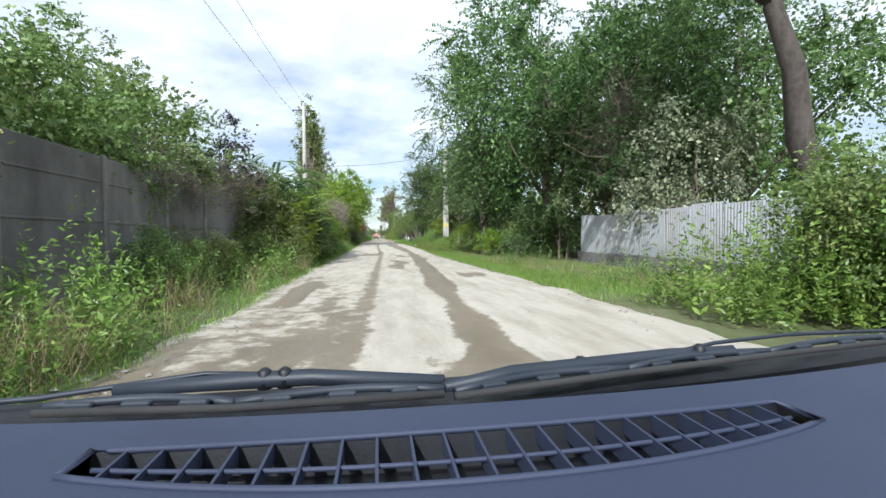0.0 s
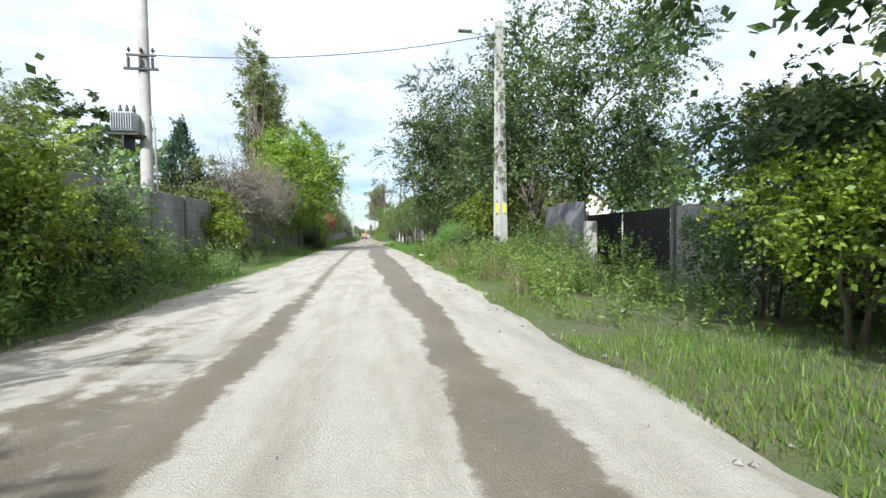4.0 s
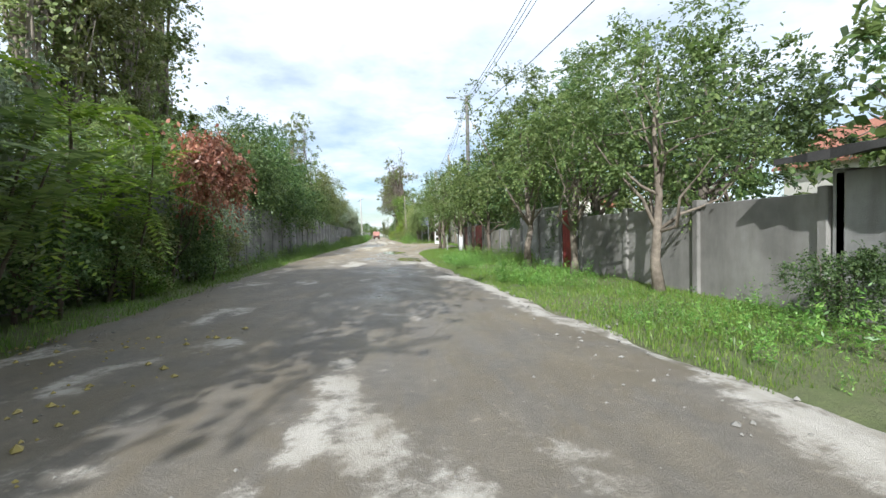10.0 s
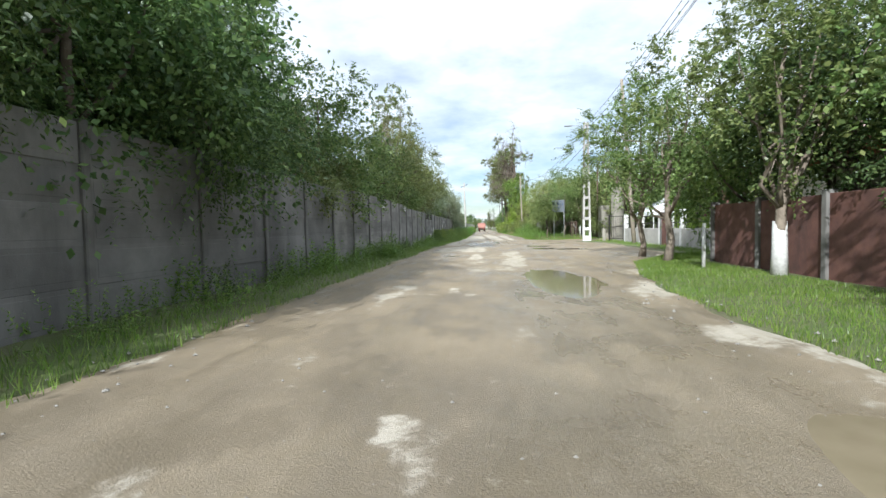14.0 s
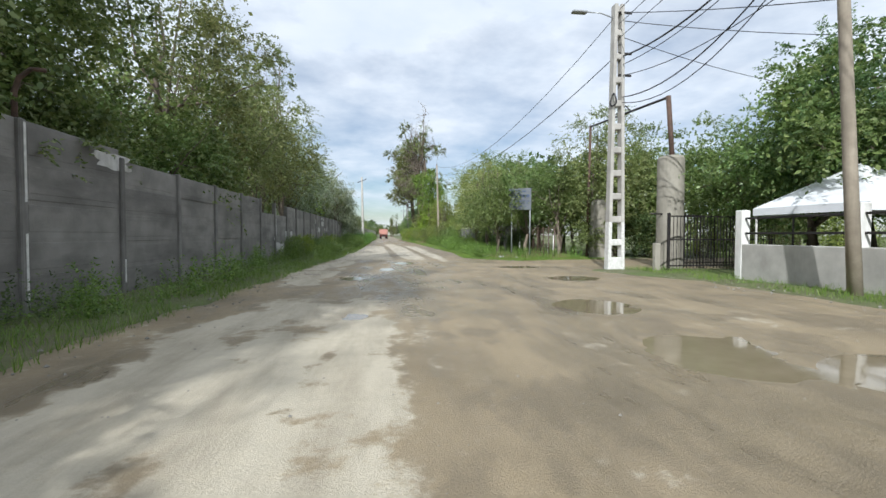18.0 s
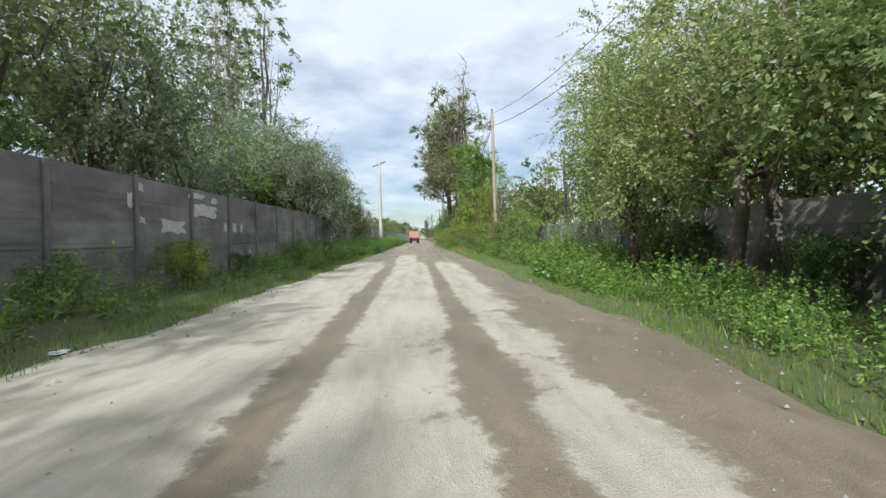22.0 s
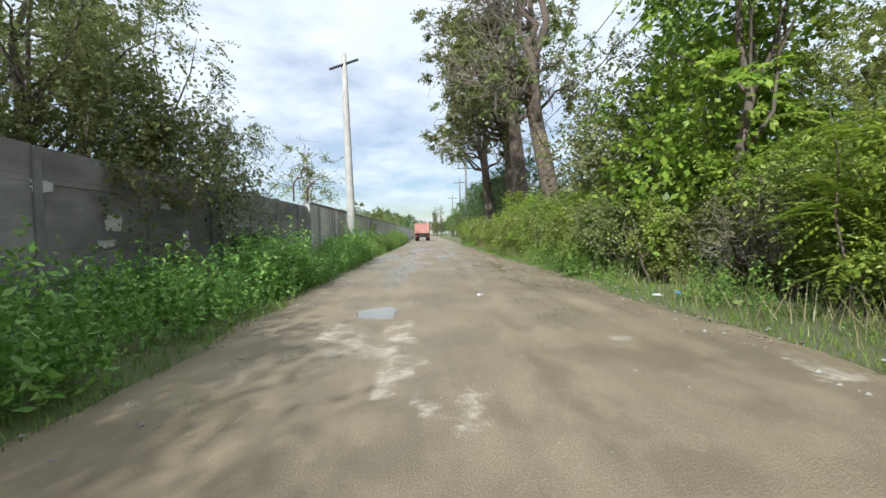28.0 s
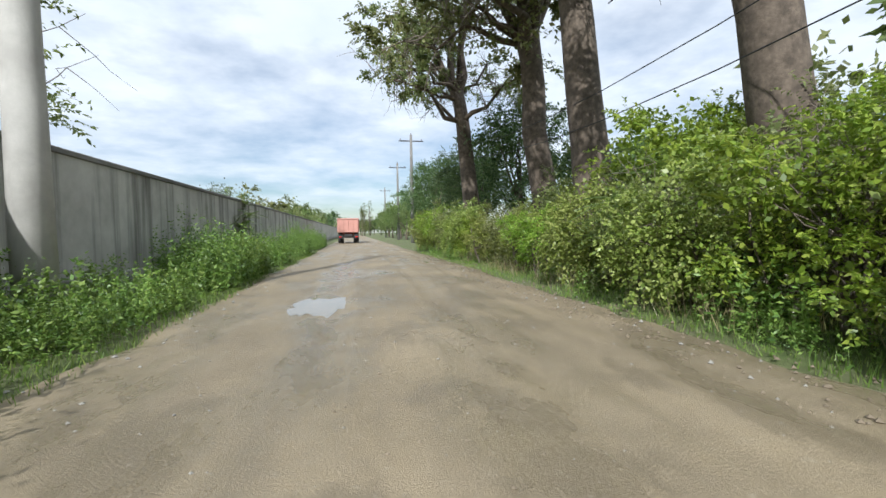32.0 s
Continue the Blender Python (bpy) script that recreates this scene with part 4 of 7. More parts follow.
def long_wall():
    """Precast wall: posts with slabs slotted between them."""
    wall = thing("wall_left", "long weathered grey precast concrete wall with slotted posts", "wall", kind="structure", at=(WALL_X, 0, 0))
    post = mesh_from("post", boxed(0, 0, WALL_TOP / 2 - 0.09, 0.19, 0.15, WALL_TOP + 0.04, 0.02), CONCRETE_POST)
    slab = bmesh.new()
    box(slab, 0, 0, 0.29, 0.10, BAY - 0.12, 0.606, 0.008)
    box(slab, 0.048, 0, 0.30, 0.012, BAY - 0.3, 0.42, 0.005)
    slab = mesh_from("slab", slab, CONCRETE_DARK)
    # stretch under the overhanging trees: their shade is put into a darker slab colour
    shaded_slab = slab.copy()
    shaded_slab.materials[0] = CONCRETE_OLD_SHADED
    tall = bmesh.new()
    box(tall, 0, 0, 1.42, 0.12, BAY - 0.12, 3.0, 0.015)
    for z in (0.75, 1.6, 2.4):
        box(tall, 0.06, 0, z, 0.03, BAY - 0.16, 0.05, 0.01)
    tall = mesh_from("panel", tall, CONCRETE_OLD_SHADED)
    rng = random.Random(4)
    n = 0
    y = -11.5
    tall_of = lambda q: float(key(q, (0, 112, 116, 127, 128, 172, 190, 206), (1.0, 1.0, 1.05, 1.05, 0.98, 0.98, 0.93, 0.93)))
    while y < 203:
        if 21.6 < y < 36:
            y += BAY
            continue
        part("post", post, None, wall, at=(0.02, y, rng.uniform(-0.05, 0.03))).scale.z = tall_of(y)
        if y + BAY < 203.5 and not 18.8 < y < 36:
            if y < 86:
                p = part("panel", tall, None, wall, at=(rng.uniform(-0.01, 0.01), y + BAY / 2, rng.uniform(-0.05, 0.02)))
            else:
                for k in range(5):
                    if 139.5 < y < 143.5 and k == 4:
                        continue
                    hs = tall_of(y + 0.5)
                    part("slab", shaded_slab if y < 111 else slab, None, wall, at=(rng.uniform(-0.012, 0.012), y + BAY / 2, (-0.05 + k * 0.59 + rng.uniform(-0.006, 0.006)) * hs)).scale.z = hs
        y += BAY
    for k in range(5):
        sl = part("slab", slab, None, wall, at=(0.0, 202.6, (-0.05 + k * 0.59) * 0.93))
        sl.scale = (1, 0.56, 0.93)
    # flaked patches of pale plaster
    for py, pz, w, h, seed in ((159.4, 2.2, 1.95, 0.48, 1), (158.95, 2.64, 1.1, 0.22, 31), (160.1, 2.58, 0.45, 0.22, 32), (157.6, 1.64, 1.25, 0.42, 2), (156.1, 2.6, 0.24, 0.2, 5), (155.67, 2.25, 0.22, 0.42, 33), (160.95, 1.7, 0.28, 0.32, 3), (161.75, 1.7, 0.36, 0.36, 4), (162.4, 1.72, 0.26, 0.34, 34), (156.15, 1.77, 0.28, 0.2, 35),
                               (163.2, 0.75, 0.2, 0.22, 6), (158.6, 0.55, 0.7, 0.2, 7), (143.5, 0.6, 2.0, 0.5, 8), (144.9, 1.25, 0.4, 0.45, 17), (142.4, 1.05, 0.5, 0.2, 18), (146.3, 1.2, 0.75, 0.5, 19), (188.4, 2.1, 0.45, 0.2, 20), (187.0, 1.3, 0.3, 0.3, 21), (192.4, 1.2, 0.3, 0.5, 22), (128.6, 2.75, 1.3, 0.35, 9), (121.4, 2.6, 0.7, 0.22, 10),
                               (189.9, 1.6, 0.55, 0.34, 11), (191.6, 2.0, 0.42, 0.22, 12), (189.7, 1.2, 0.5, 0.16, 13), (61.5, 1.0, 0.9, 0.4, 14), (184.6, 1.9, 0.6, 0.3, 15)):
        n = 26
        V = [(0, 0, 0)]
        for j in range(n):
            th = 2 * math.pi * j / n
            c, s = math.cos(th), math.sin(th)
            q = 0.5 / max(abs(c), abs(s)) * (0.85 + 0.45 * noise.noise(Vector((c * 2.1, s * 2.1, seed * 3.7))))
            V.append((0, w * q * c, h * q * s))
        part("plaster_patch", mesh_of("plaster_patch", V, [(0, 1 + j, 1 + (j + 1) % n) for j in range(n)], PLASTER), None, wall, "flaked pale plaster", at=(0.075, py, pz))
    # a bay of bare pale blocks
    blk = mesh_from("block", boxed(0, 0, 0, 0.05, 0.56, 0.24, 0.015), PLASTER)
    for r_ in range(6):
        for c_ in range(3):
            if rng.random() < 0.72:
                part("block", blk, None, wall, "bare pale block", at=(0.05 + rng.uniform(0, 0.02), 179.2 + c_ * 0.64 + (r_ % 2) * 0.2, 0.75 + r_ * 0.33))
    # remains of limewash down two posts
    for yy, z0, z1 in ((126.2, 1.75, 3.0), (126.2, 0.1, 1.25), (142.4, 1.2, 2.6), (128.9, 0.2, 0.7)):
        part("lime_streak", boxed(0.12, yy + 0.02, (z0 + z1) / 2, 0.006, 0.05, z1 - z0, 0.001), LIME, wall, "streak of old limewash")
    # bent spikes on top that once held barbed wire
    for yy in (120.4, 126.2, 193.5, 201.5, 203.8):
        part("bent_rod", tube_mesh("bent_rod", [([(0, 0, 2.8), (0, 0, 3.45), (0.06, 0.02, 3.68), (0.2, 0.07, 3.84), (0.38, 0.12, 3.84)], [0.042, 0.042, 0.04, 0.038, 0.034])], RUST_METAL, 6), None, wall, "bent rusty rod", at=(0, yy, 0))
    return wall


long_wall()
bw = [(WALL_X + 0.3 * math.sin(i * 0.9), 193.5 + i * 0.36, 3.62 - 0.010 * i + 0.10 * math.sin(i * 2.1)) for i in range(30)]
thing("barbed_wire", "loose strand of rusty barbed wire above the wall", "wire", data=tube_mesh("barbed_wire", [(bw, [0.007] * 30)] + [([(p[0], p[1] - 0.03, p[2] - 0.03), (p[0], p[1] + 0.03, p[2] + 0.03)], [0.004, 0.002]) for p in bw], RUST_METAL, 4))


def cast_wall():
    """The smooth cast wall further on, streaked by rain, with a cap."""
    w = thing("wall_cast", "smooth grey cast concrete wall streaked by rain", "wall", kind="structure", at=(-5.45, 203.35, 0))
    for k in range(24):
        p = bmesh.new()
        box(p, 0, 2.98 + k * 6.0, 1.28, 0.22, 5.97, 3.1, 0.02)
        part("section", p, CONCRETE_WALL_B, w)
    cap = bmesh.new()
    box(cap, 0.0, 72, 2.86, 0.30, 144, 0.12, 0.02)
    part("cap", cap, CONCRETE_DARK, w)
    foot = bmesh.new()
    box(foot, 0.1, 72, 0.2, 0.12, 144, 0.5, 0.02)
    part("plinth", foot, CONCRETE_GREY, w)


cast_wall()
tagged(new("utility_box", mesh_from("utility_box", boxed(0, 0, 0, 0.12, 0.75, 0.32, 0.02), LITTER_WHITE)), "small white metal box hung on the concrete wall", "box").location = (WALL_X + 0.16, 63.6, 1.0)


# ---- walls, gates and sheds on the right ----
def wall_run(name, label, x, y0, y1, top, material, step=2.5, thick=0.16, posts=True, post_mat=None, horizontal=0):
    w = thing(name, label, "wall", kind="structure", at=(x, 0, 0))
    n = max(1, round((y1 - y0) / step))
    d = (y1 - y0) / n
    rr = random.Random(int(x * 10 + y0 * 7))
    for i in range(n):
        yc = y0 + d * (i + 0.5)
        if horizontal:
            hh = top / horizontal
            for k in range(horizontal):
                part("slab", boxed(rr.uniform(-0.01, 0.01), yc, hh * (k + 0.5) - 0.02, thick * 0.6, d - 0.1, hh + 0.012, 0.008), material, w)
        else:
            part("panel", boxed(0, yc, top / 2 - 0.05 + rr.uniform(-0.03, 0.03), thick, d - 0.04, top + 0.1, 0.012), material, w)
    if posts:
        for i in range(n + 1):
            part("post", boxed(-0.03, y0 + d * i, top / 2, thick + 0.08, 0.16, top + 0.16, 0.015), post_mat or CONCRETE_POST, w)
    return w


def corrugated(name, label, category, x, y0, y1, z0, z1, material, pitch=0.11, amp=0.018, kind=""):
    """Sheets of corrugated metal on a rubble base, standing a little askew."""
    f = thing(name, label, category, kind=kind, at=(x, 0, 0))
    n = max(1, round((y1 - y0) / 1.25))
    d = (y1 - y0) / n
    rr = random.Random(3)
    for i in range(n):
        V, F = [], []
        m = int(d / pitch * 4)
        tilt = rr.uniform(-0.03, 0.03)
        for j in range(m + 1):
            yy = y0 + d * i + d * j / m
            xx = amp * math.sin(2 * math.pi * (j / 4))
            zt = z1 + rr.uniform(-0.004, 0.004) + (0.06 if i % 3 == 1 else 0)
            V += [(xx - 0.002, yy, z0), (xx - 0.002 + tilt, yy, zt), (xx + 0.004, yy, z0), (xx + 0.004 + tilt, yy, zt)]
        for j in range(m):
            a = j * 4
            F += [(a, a + 4, a + 5, a + 1), (a + 2, a + 3, a + 7, a + 6), (a + 1, a + 5, a + 7, a + 3)]
        part("sheet", mesh_of("sheet", V, F, material, True), None, f)
    return f


tin = corrugated("tin_fence", "pale grey corrugated metal fence on a rubble footing", "fence", 9.6, 2.5, 20.4, 0.42, 2.08, TIN, kind="structure")
rub = bmesh.new()
box(rub, 0.03, 11.5, 0.15, 0.22, 18.2, 0.62, 0.03)
part("footing", rub, CONCRETE_OLD_SHADED, tin)
wall_run("yard_wall_far", "dark grey rendered yard wall behind the trees", 10.6, 20.6, 34.5, 2.1, CONCRETE_GREY, 3.5)


def metal_gate(name, label, x, y0, y1, top, material, frame_mat):
    """A double leaf yard gate of upright boards in a frame."""
    g = thing(name, label, "gate", at=(x, y0, 0))
    w = y1 - y0
    for s in (0, 1):
        for z in (0.2, top / 2, top - 0.06):
            part("rail", boxed(0, w / 2 * s + w / 4, z, 0.06, w / 2 - 0.06, 0.07), frame_mat, g)
        n = max(3, int(w / 2 / 0.2))
        for i in range(n):
            part("board", boxed(-0.035, w / 2 * s + 0.05 + (w / 2 - 0.1) * (i + 0.5) / n, top / 2 + 0.05, 0.02, (w / 2 - 0.1) / n - 0.012, top - 0.15, 0.004), material, g)
    for yy in (-0.1, w + 0.1):
        part("gate_post", boxed(0, yy, top / 2 + 0.05, 0.16, 0.16, top + 0.2, 0.015), frame_mat, g)
    return g


metal_gate("yard_gate", "tall dark sheet metal yard gate", 10.4, 41.0, 46.2, 2.05, DARK_METAL, CONCRETE_POST)
wall_run("yard_wall_near", "grey rendered yard wall beside the gate", 10.4, 34.6, 40.8, 2.05, CONCRETE_GREY, 3.0)
corrugated("tin_gate", "grey corrugated metal gate panel among weeds", "gate", 9.2, 44.1, 47.7, 0.15, 2.45, ZINC_DULL)
stub = thing("concrete_stub", "short worn concrete post standing in dry weeds", "post", at=(7.3, 40.0, 0))
part("shaft", boxed(0, 0, 0.75, 0.3, 0.22, 1.7, 0.03), CONCRETE_POLE, stub)
wall_run("yard_wall_b", "grey concrete panel wall behind shrubs", 8.0, 55.0, 66.4, 1.75, CONCRETE_OLD_SHADED, 2.4, horizontal=0)
wall_run("yard_wall_c", "weathered horizontal concrete slab wall", 7.7, 66.5, 72.6, 1.85, CONCRETE_OLD_SHADED, 2.0, horizontal=4)


def shed():
    """Low street front of a shed: rendered wall piers, a dark open doorway, a felt roof with a ragged edge."""
    s = thing("shed", "low grey rendered shed with a dark doorway and tar felt roof", "shed", at=(7.5, 72.7, 0))
    part("wall_near", boxed(0.1, 0.5, 1.05, 0.22, 1.0, 2.2, 0.02), CONCRETE_GREY, s)
    part("pier", boxed(-0.02, 3.42, 1.05, 0.3, 0.42, 2.2, 0.03), CONCRETE_POLE, s)
    part("wall_panel", boxed(0.08, 4.04, 1.0, 0.2, 0.82, 2.1, 0.02), CONCRETE_GREY, s)
    part("pier", boxed(0.02, 4.55, 1.0, 0.24, 0.22, 2.1, 0.03), CONCRETE_POST, s)
    part("wall_panel", boxed(0.1, 5.2, 0.98, 0.2, 1.1, 2.05, 0.02), CONCRETE_GREY, s)
    part("back_wall", boxed(3.2, 2.9, 1.0, 0.2, 5.8, 2.1, 0.02), CONCRETE_GREY, s)
    part("side_wall", boxed(1.6, 0.1, 1.0, 3.2, 0.2, 2.1, 0.02), CONCRETE_GREY, s)
    part("side_wall", boxed(1.6, 5.7, 1.0, 3.2, 0.2, 2.1, 0.02), CONCRETE_GREY, s)
    part("lintel", boxed(0.1, 2.1, 2.02, 0.24, 2.24, 0.28, 0.02), CONCRETE_GREY, s)
    V, F = [], []
    rr = random.Random(9)
    for j in range(25):
        yy = -0.4 + 6.7 * j / 24
        e = rr.uniform(-0.08, 0.05)
        V += [(-0.45 + e, yy, 2.16 + rr.uniform(-0.02, 0.02)), (3.6, yy, 2.75), (-0.45 + e, yy, 2.28 + rr.uniform(-0.02, 0.02)), (3.6, yy, 2.87)]
    for j in range(24):
        a = j * 4
        F += [(a, a + 1, a + 5, a + 4), (a + 2, a + 6, a + 7, a + 3), (a, a + 4, a + 6, a + 2)]
    part("roof", mesh_of("roof", V, F, TAR), None, s, "ragged black tar felt roof")
    part("door", boxed(0.22, 2.1, 0.93, 0.05, 2.2, 1.94, 0.01), DARK_METAL, s, "dark set-back door")


shed()
wall_run("yard_wall_d", "stained grey rendered garden wall", 7.6, 78.6, 86.6, 1.75, WALL_STAINED, 3.0, post_mat=WALL_STAINED)


def plank_door(name, label, x, y, w, top, material, category="door"):
    d = thing(name, label, category, at=(x, y, 0))
    n = max(3, int(w / 0.2))
    for i in range(n):
        part("board", boxed(-0.03, w * (i + 0.5) / n, top / 2, 0.03, w / n - 0.01, top, 0.005), material, d)
    part("rail", boxed(0.0, w / 2, top * 0.25, 0.04, w, 0.1, 0.01), material, d)
    part("rail", boxed(0.0, w / 2, top * 0.8, 0.04, w, 0.1, 0.01), material, d)
    part("handle", boxed(-0.07, w * 0.12, top * 0.5, 0.04, 0.03, 0.14, 0.006), DARK_METAL, d, "dark metal handle")
    for yy in (-0.09, w + 0.09):
        part("jamb", boxed(0, yy, top / 2, 0.18, 0.16, top + 0.15, 0.02), CONCRETE_POST, d)
    return d


plank_door("red_door", "dark red boarded door in the garden wall", 7.5, 86.9, 1.1, 2.0, RED_DOOR)
wall_run("yard_wall_e", "mottled grey rendered garden wall", 7.6, 88.3, 92.8, 1.85, CONCRETE_GREY, 2.2)


def pierced_course(x, y, z, n, material):
    """Blocks with open cells laid on top of a wall."""
    w = thing("pierced_course", "row of pierced concrete blocks on the garden wall", "wall", kind="structure", at=(x, y, z))
    for i in range(n):
        part("block", boxed(0, 0.15 + i * 0.3, 0.04, 0.12, 0.29, 0.08, 0.01), material, w)
        part("block", boxed(0, 0.15 + i * 0.3, 0.17, 0.1, 0.1, 0.18, 0.02), material, w)
        part("block", boxed(0, 0.15 + i * 0.3, 0.3, 0.12, 0.29, 0.08, 0.01), material, w)


pierced_course(7.6, 88.5, 1.87, 14, CONCRETE_POLE)
pierced_course(7.7, 68.3, 1.86, 14, CONCRETE_OLD_SHADED)
wall_run("yard_wall_g", "brown stained rendered garden wall", 7.75, 92.95, 101.3, 1.42, WALL_BROWN, 2.1)
plank_door("red_gate", "bright red boarded gate in the garden wall", 7.7, 101.55, 2.2, 1.8, RED_DOOR, "gate")
wall_run("yard_wall_h", "reddish brown boarded garden fence", 7.9, 104.05, 111.5, 1.85, RED_BROWN, 2.4)


def white_fence():
    """Street fence of the house: rendered plinth, white pillars, dark rails and sheets."""
    f = thing("street_fence", "white rendered street fence with pillars and dark metal infill", "fence", kind="structure", at=(10.8, 0, 0))
    posts = (112.2, 114.4, 117.7, 121.0, 122.55, 123.95, 127.3, 130.7)
    for y, y2 in zip(posts, posts[1:] + (None,)):
        if y2 and abs(y - 122.55) > 0.1:
            c, w = (y + y2) / 2, y2 - y
            part("plinth", boxed(0, c, 0.45, 0.25, w - 0.02, 1.1, 0.02), CONCRETE_POLE, f)
            for z in (1.32, 1.76):
                part("rail", boxed(-0.03, c, z, 0.05, w - 0.3, 0.06, 0.006), DARK_METAL, f)
            part("stay", boxed(0.0, c, 1.4, 0.04, 0.04, 0.8, 0.005), DARK_METAL, f)
        part("pillar", boxed(0, y, 0.96, 0.28, 0.28, 2.1, 0.025), WHITE_PAINT, f)
    return f


white_fence()
tagged(new("letter_box", mesh_from("letter_box", boxed(0, 0, 0, 0.14, 0.42, 0.26, 0.02), RED_BROWN)), "small brown metal letter box on the fence rail", "letter box").location = (10.66, 118.3, 1.66)
plank_door("garden_gate", "narrow brown red metal garden gate", 10.75, 122.86, 0.8, 1.9, RED_BROWN, "gate")


def house(name, label, x, y, w, d, eave, ridge, roof_mat, wall_mat, windows=3, columns=False):
    """A single storey house: walls, gabled roof with an overhang, windows and a porch."""
    h = thing(name, label, "house", at=(x, y, 0))
    part("wall", boxed(0, 0, eave / 2, w, d, eave, 0.02), wall_mat, h)
    bm = bmesh.new()
    o = 0.5
    for sg in (-1, 1):
        vs = [bm.verts.new(p) for p in ((sg * (w / 2 + o), -d / 2 - o, eave - 0.12), (sg * (w / 2 + o), d / 2 + o, eave - 0.12), (0, d / 2 + o, ridge), (0, -d / 2 - o, ridge),
                                        (sg * (w / 2 + o), -d / 2 - o, eave + 0.06), (sg * (w / 2 + o), d / 2 + o, eave + 0.06), (0, d / 2 + o, ridge + 0.2), (0, -d / 2 - o, ridge + 0.2))]
        for q in ((0, 1, 2, 3), (7, 6, 5, 4), (0, 4, 5, 1), (1, 5, 6, 2), (3, 2, 6, 7), (0, 3, 7, 4)):
            bm.faces.new([vs[k] for k in q])
    bmesh.ops.recalc_face_normals(bm, faces=bm.faces)
    part("roof", bm, roof_mat, h)
    for sg in (-1, 1):
        gb = bmesh.new()
        vs = [gb.verts.new(p) for p in ((-w / 2, sg * (d / 2 - 0.01), eave - 0.05), (w / 2, sg * (d / 2 - 0.01), eave - 0.05), (0, sg * (d / 2 - 0.01), ridge - 0.02),
                                        (-w / 2, sg * (d / 2 - 0.2), eave - 0.05), (w / 2, sg * (d / 2 - 0.2), eave - 0.05), (0, sg * (d / 2 - 0.2), ridge - 0.02))]
        for q in ((0, 1, 2), (5, 4, 3), (0, 3, 4, 1), (1, 4, 5, 2), (2, 5, 3, 0)):
            gb.faces.new([vs[k] for k in q])
        bmesh.ops.recalc_face_normals(gb, faces=gb.faces)
        part("gable", gb, wall_mat, h)
    for i in range(windows):
        yy = -d / 2 + d * (i + 0.5) / windows
        win = part("window", boxed(-w / 2 - 0.02, yy, 1.75, 0.1, 1.1, 1.3, 0.01), WHITE_PAINT, h)
        part("pane", boxed(-w / 2 - 0.075, yy - 0.25, 1.75, 0.02, 0.44, 1.1, 0.004), GLASS_DARK, win)
        part("pane", boxed(-w / 2 - 0.075, yy + 0.25, 1.75, 0.02, 0.44, 1.1, 0.004), GLASS_DARK, win)
    if columns:
        for yy in (-d / 2 + 0.2, d / 2 - 0.6):
            part("column", boxed(-w / 2 - 1.2, yy, eave / 2 - 0.05, 0.26, 0.26, eave, 0.02), RED_BROWN, h, "brown red porch column")
        part("porch_roof", boxed(-w / 2 - 0.75, 0, eave + 0.02, 1.6, d + 0.6, 0.1, 0.02), roof_mat, h)
    return h


house("house", "cream rendered single storey house with a tiled roof and porch", 18.0, 118.7, 6.0, 9.2, 3.7, 5.5, ROOF_TILE, HOUSE_WALL, 3, True)
nb = house("neighbour_house", "house with a red tiled roof and chimney behind the shed", 34.0, 97.5, 8.0, 9.0, 5.4, 8.2, ROOF_RED, HOUSE_WALL, 2)
part("chimney", boxed(-1.2, -2.0, 8.2, 0.6, 0.6, 1.8, 0.03), ROOF_RED, nb, "red brick chimney")
house("far_house", "small white house with a red roof behind the brown fence", 12.9, 105.2, 6.0, 8.0, 2.9, 4.3, ROOF_RED, HOUSE_WALL, 2)


def tent():
    t = thing("party_tent", "white canvas party tent in the yard", "tent", at=(13.45, 129.6, 0))
    q = 1.75
    V = [(-q, -q, 2.1), (q, -q, 2.1), (q, q, 2.1), (-q, q, 2.1), (0, 0, 3.3), (-q, -q, 1.88), (q, -q, 1.88), (q, q, 1.88), (-q, q, 1.88)]
    F = [(0, 1, 4), (1, 2, 4), (2, 3, 4), (3, 0, 4), (5, 6, 1, 0), (6, 7, 2, 1), (7, 8, 3, 2), (8, 5, 0, 3)]
    me = mesh_of("canopy", V, F, TARP)
    bm = bmesh.new()
    bm.from_mesh(me)
    bmesh.ops.solidify(bm, geom=bm.faces[:], thickness=0.02)
    part("canopy", bm, TARP, t)
    for a in (-1.68, 1.68):
        for b in (-1.68, 1.68):
            part("leg", boxed(a, b, 0.95, 0.05, 0.05, 1.95, 0.008), WHITE_PAINT, t)


tent()
for y0, y1 in ((148.3, 155.5), (157.9, 172.3)):
    wall_run("field_wall", "weathered concrete slab fence of a field", 8.9, y0, y1, 1.95, CONCRETE_OLD_SHADED, 2.4, horizontal=4)


def wire_fence():
    """Garden fence of the corner plot: dark posts, wire, stakes limed white."""
    f = thing("wire_fence", "rusty wire garden fence on thin posts", "fence", kind="structure", at=(9.6, 0, 0))
    for i in range(9):
        y = 142.9 + i * 0.95
        part("post", tube_mesh("post", [([(0.02 * (i % 3), y, -0.1), (0, y, 1.75)], [0.035, 0.03])], RUST_METAL, 6), None, f)
    for k in range(9):
        z = 0.2 + k * 0.18
        part("wire", tube_mesh("wire", [([(0, 142.9, z), (0, 150.5, z)], [0.008, 0.008])], RUST_METAL, 4), None, f)
    for i in range(38):
        y = 143.0 + i * 0.2
        part("mesh_wire", tube_mesh("mesh_wire", [([(0.01, y, 0.1), (0.01, y, 1.72)], [0.006, 0.006])], RUST_METAL, 4), None, f)


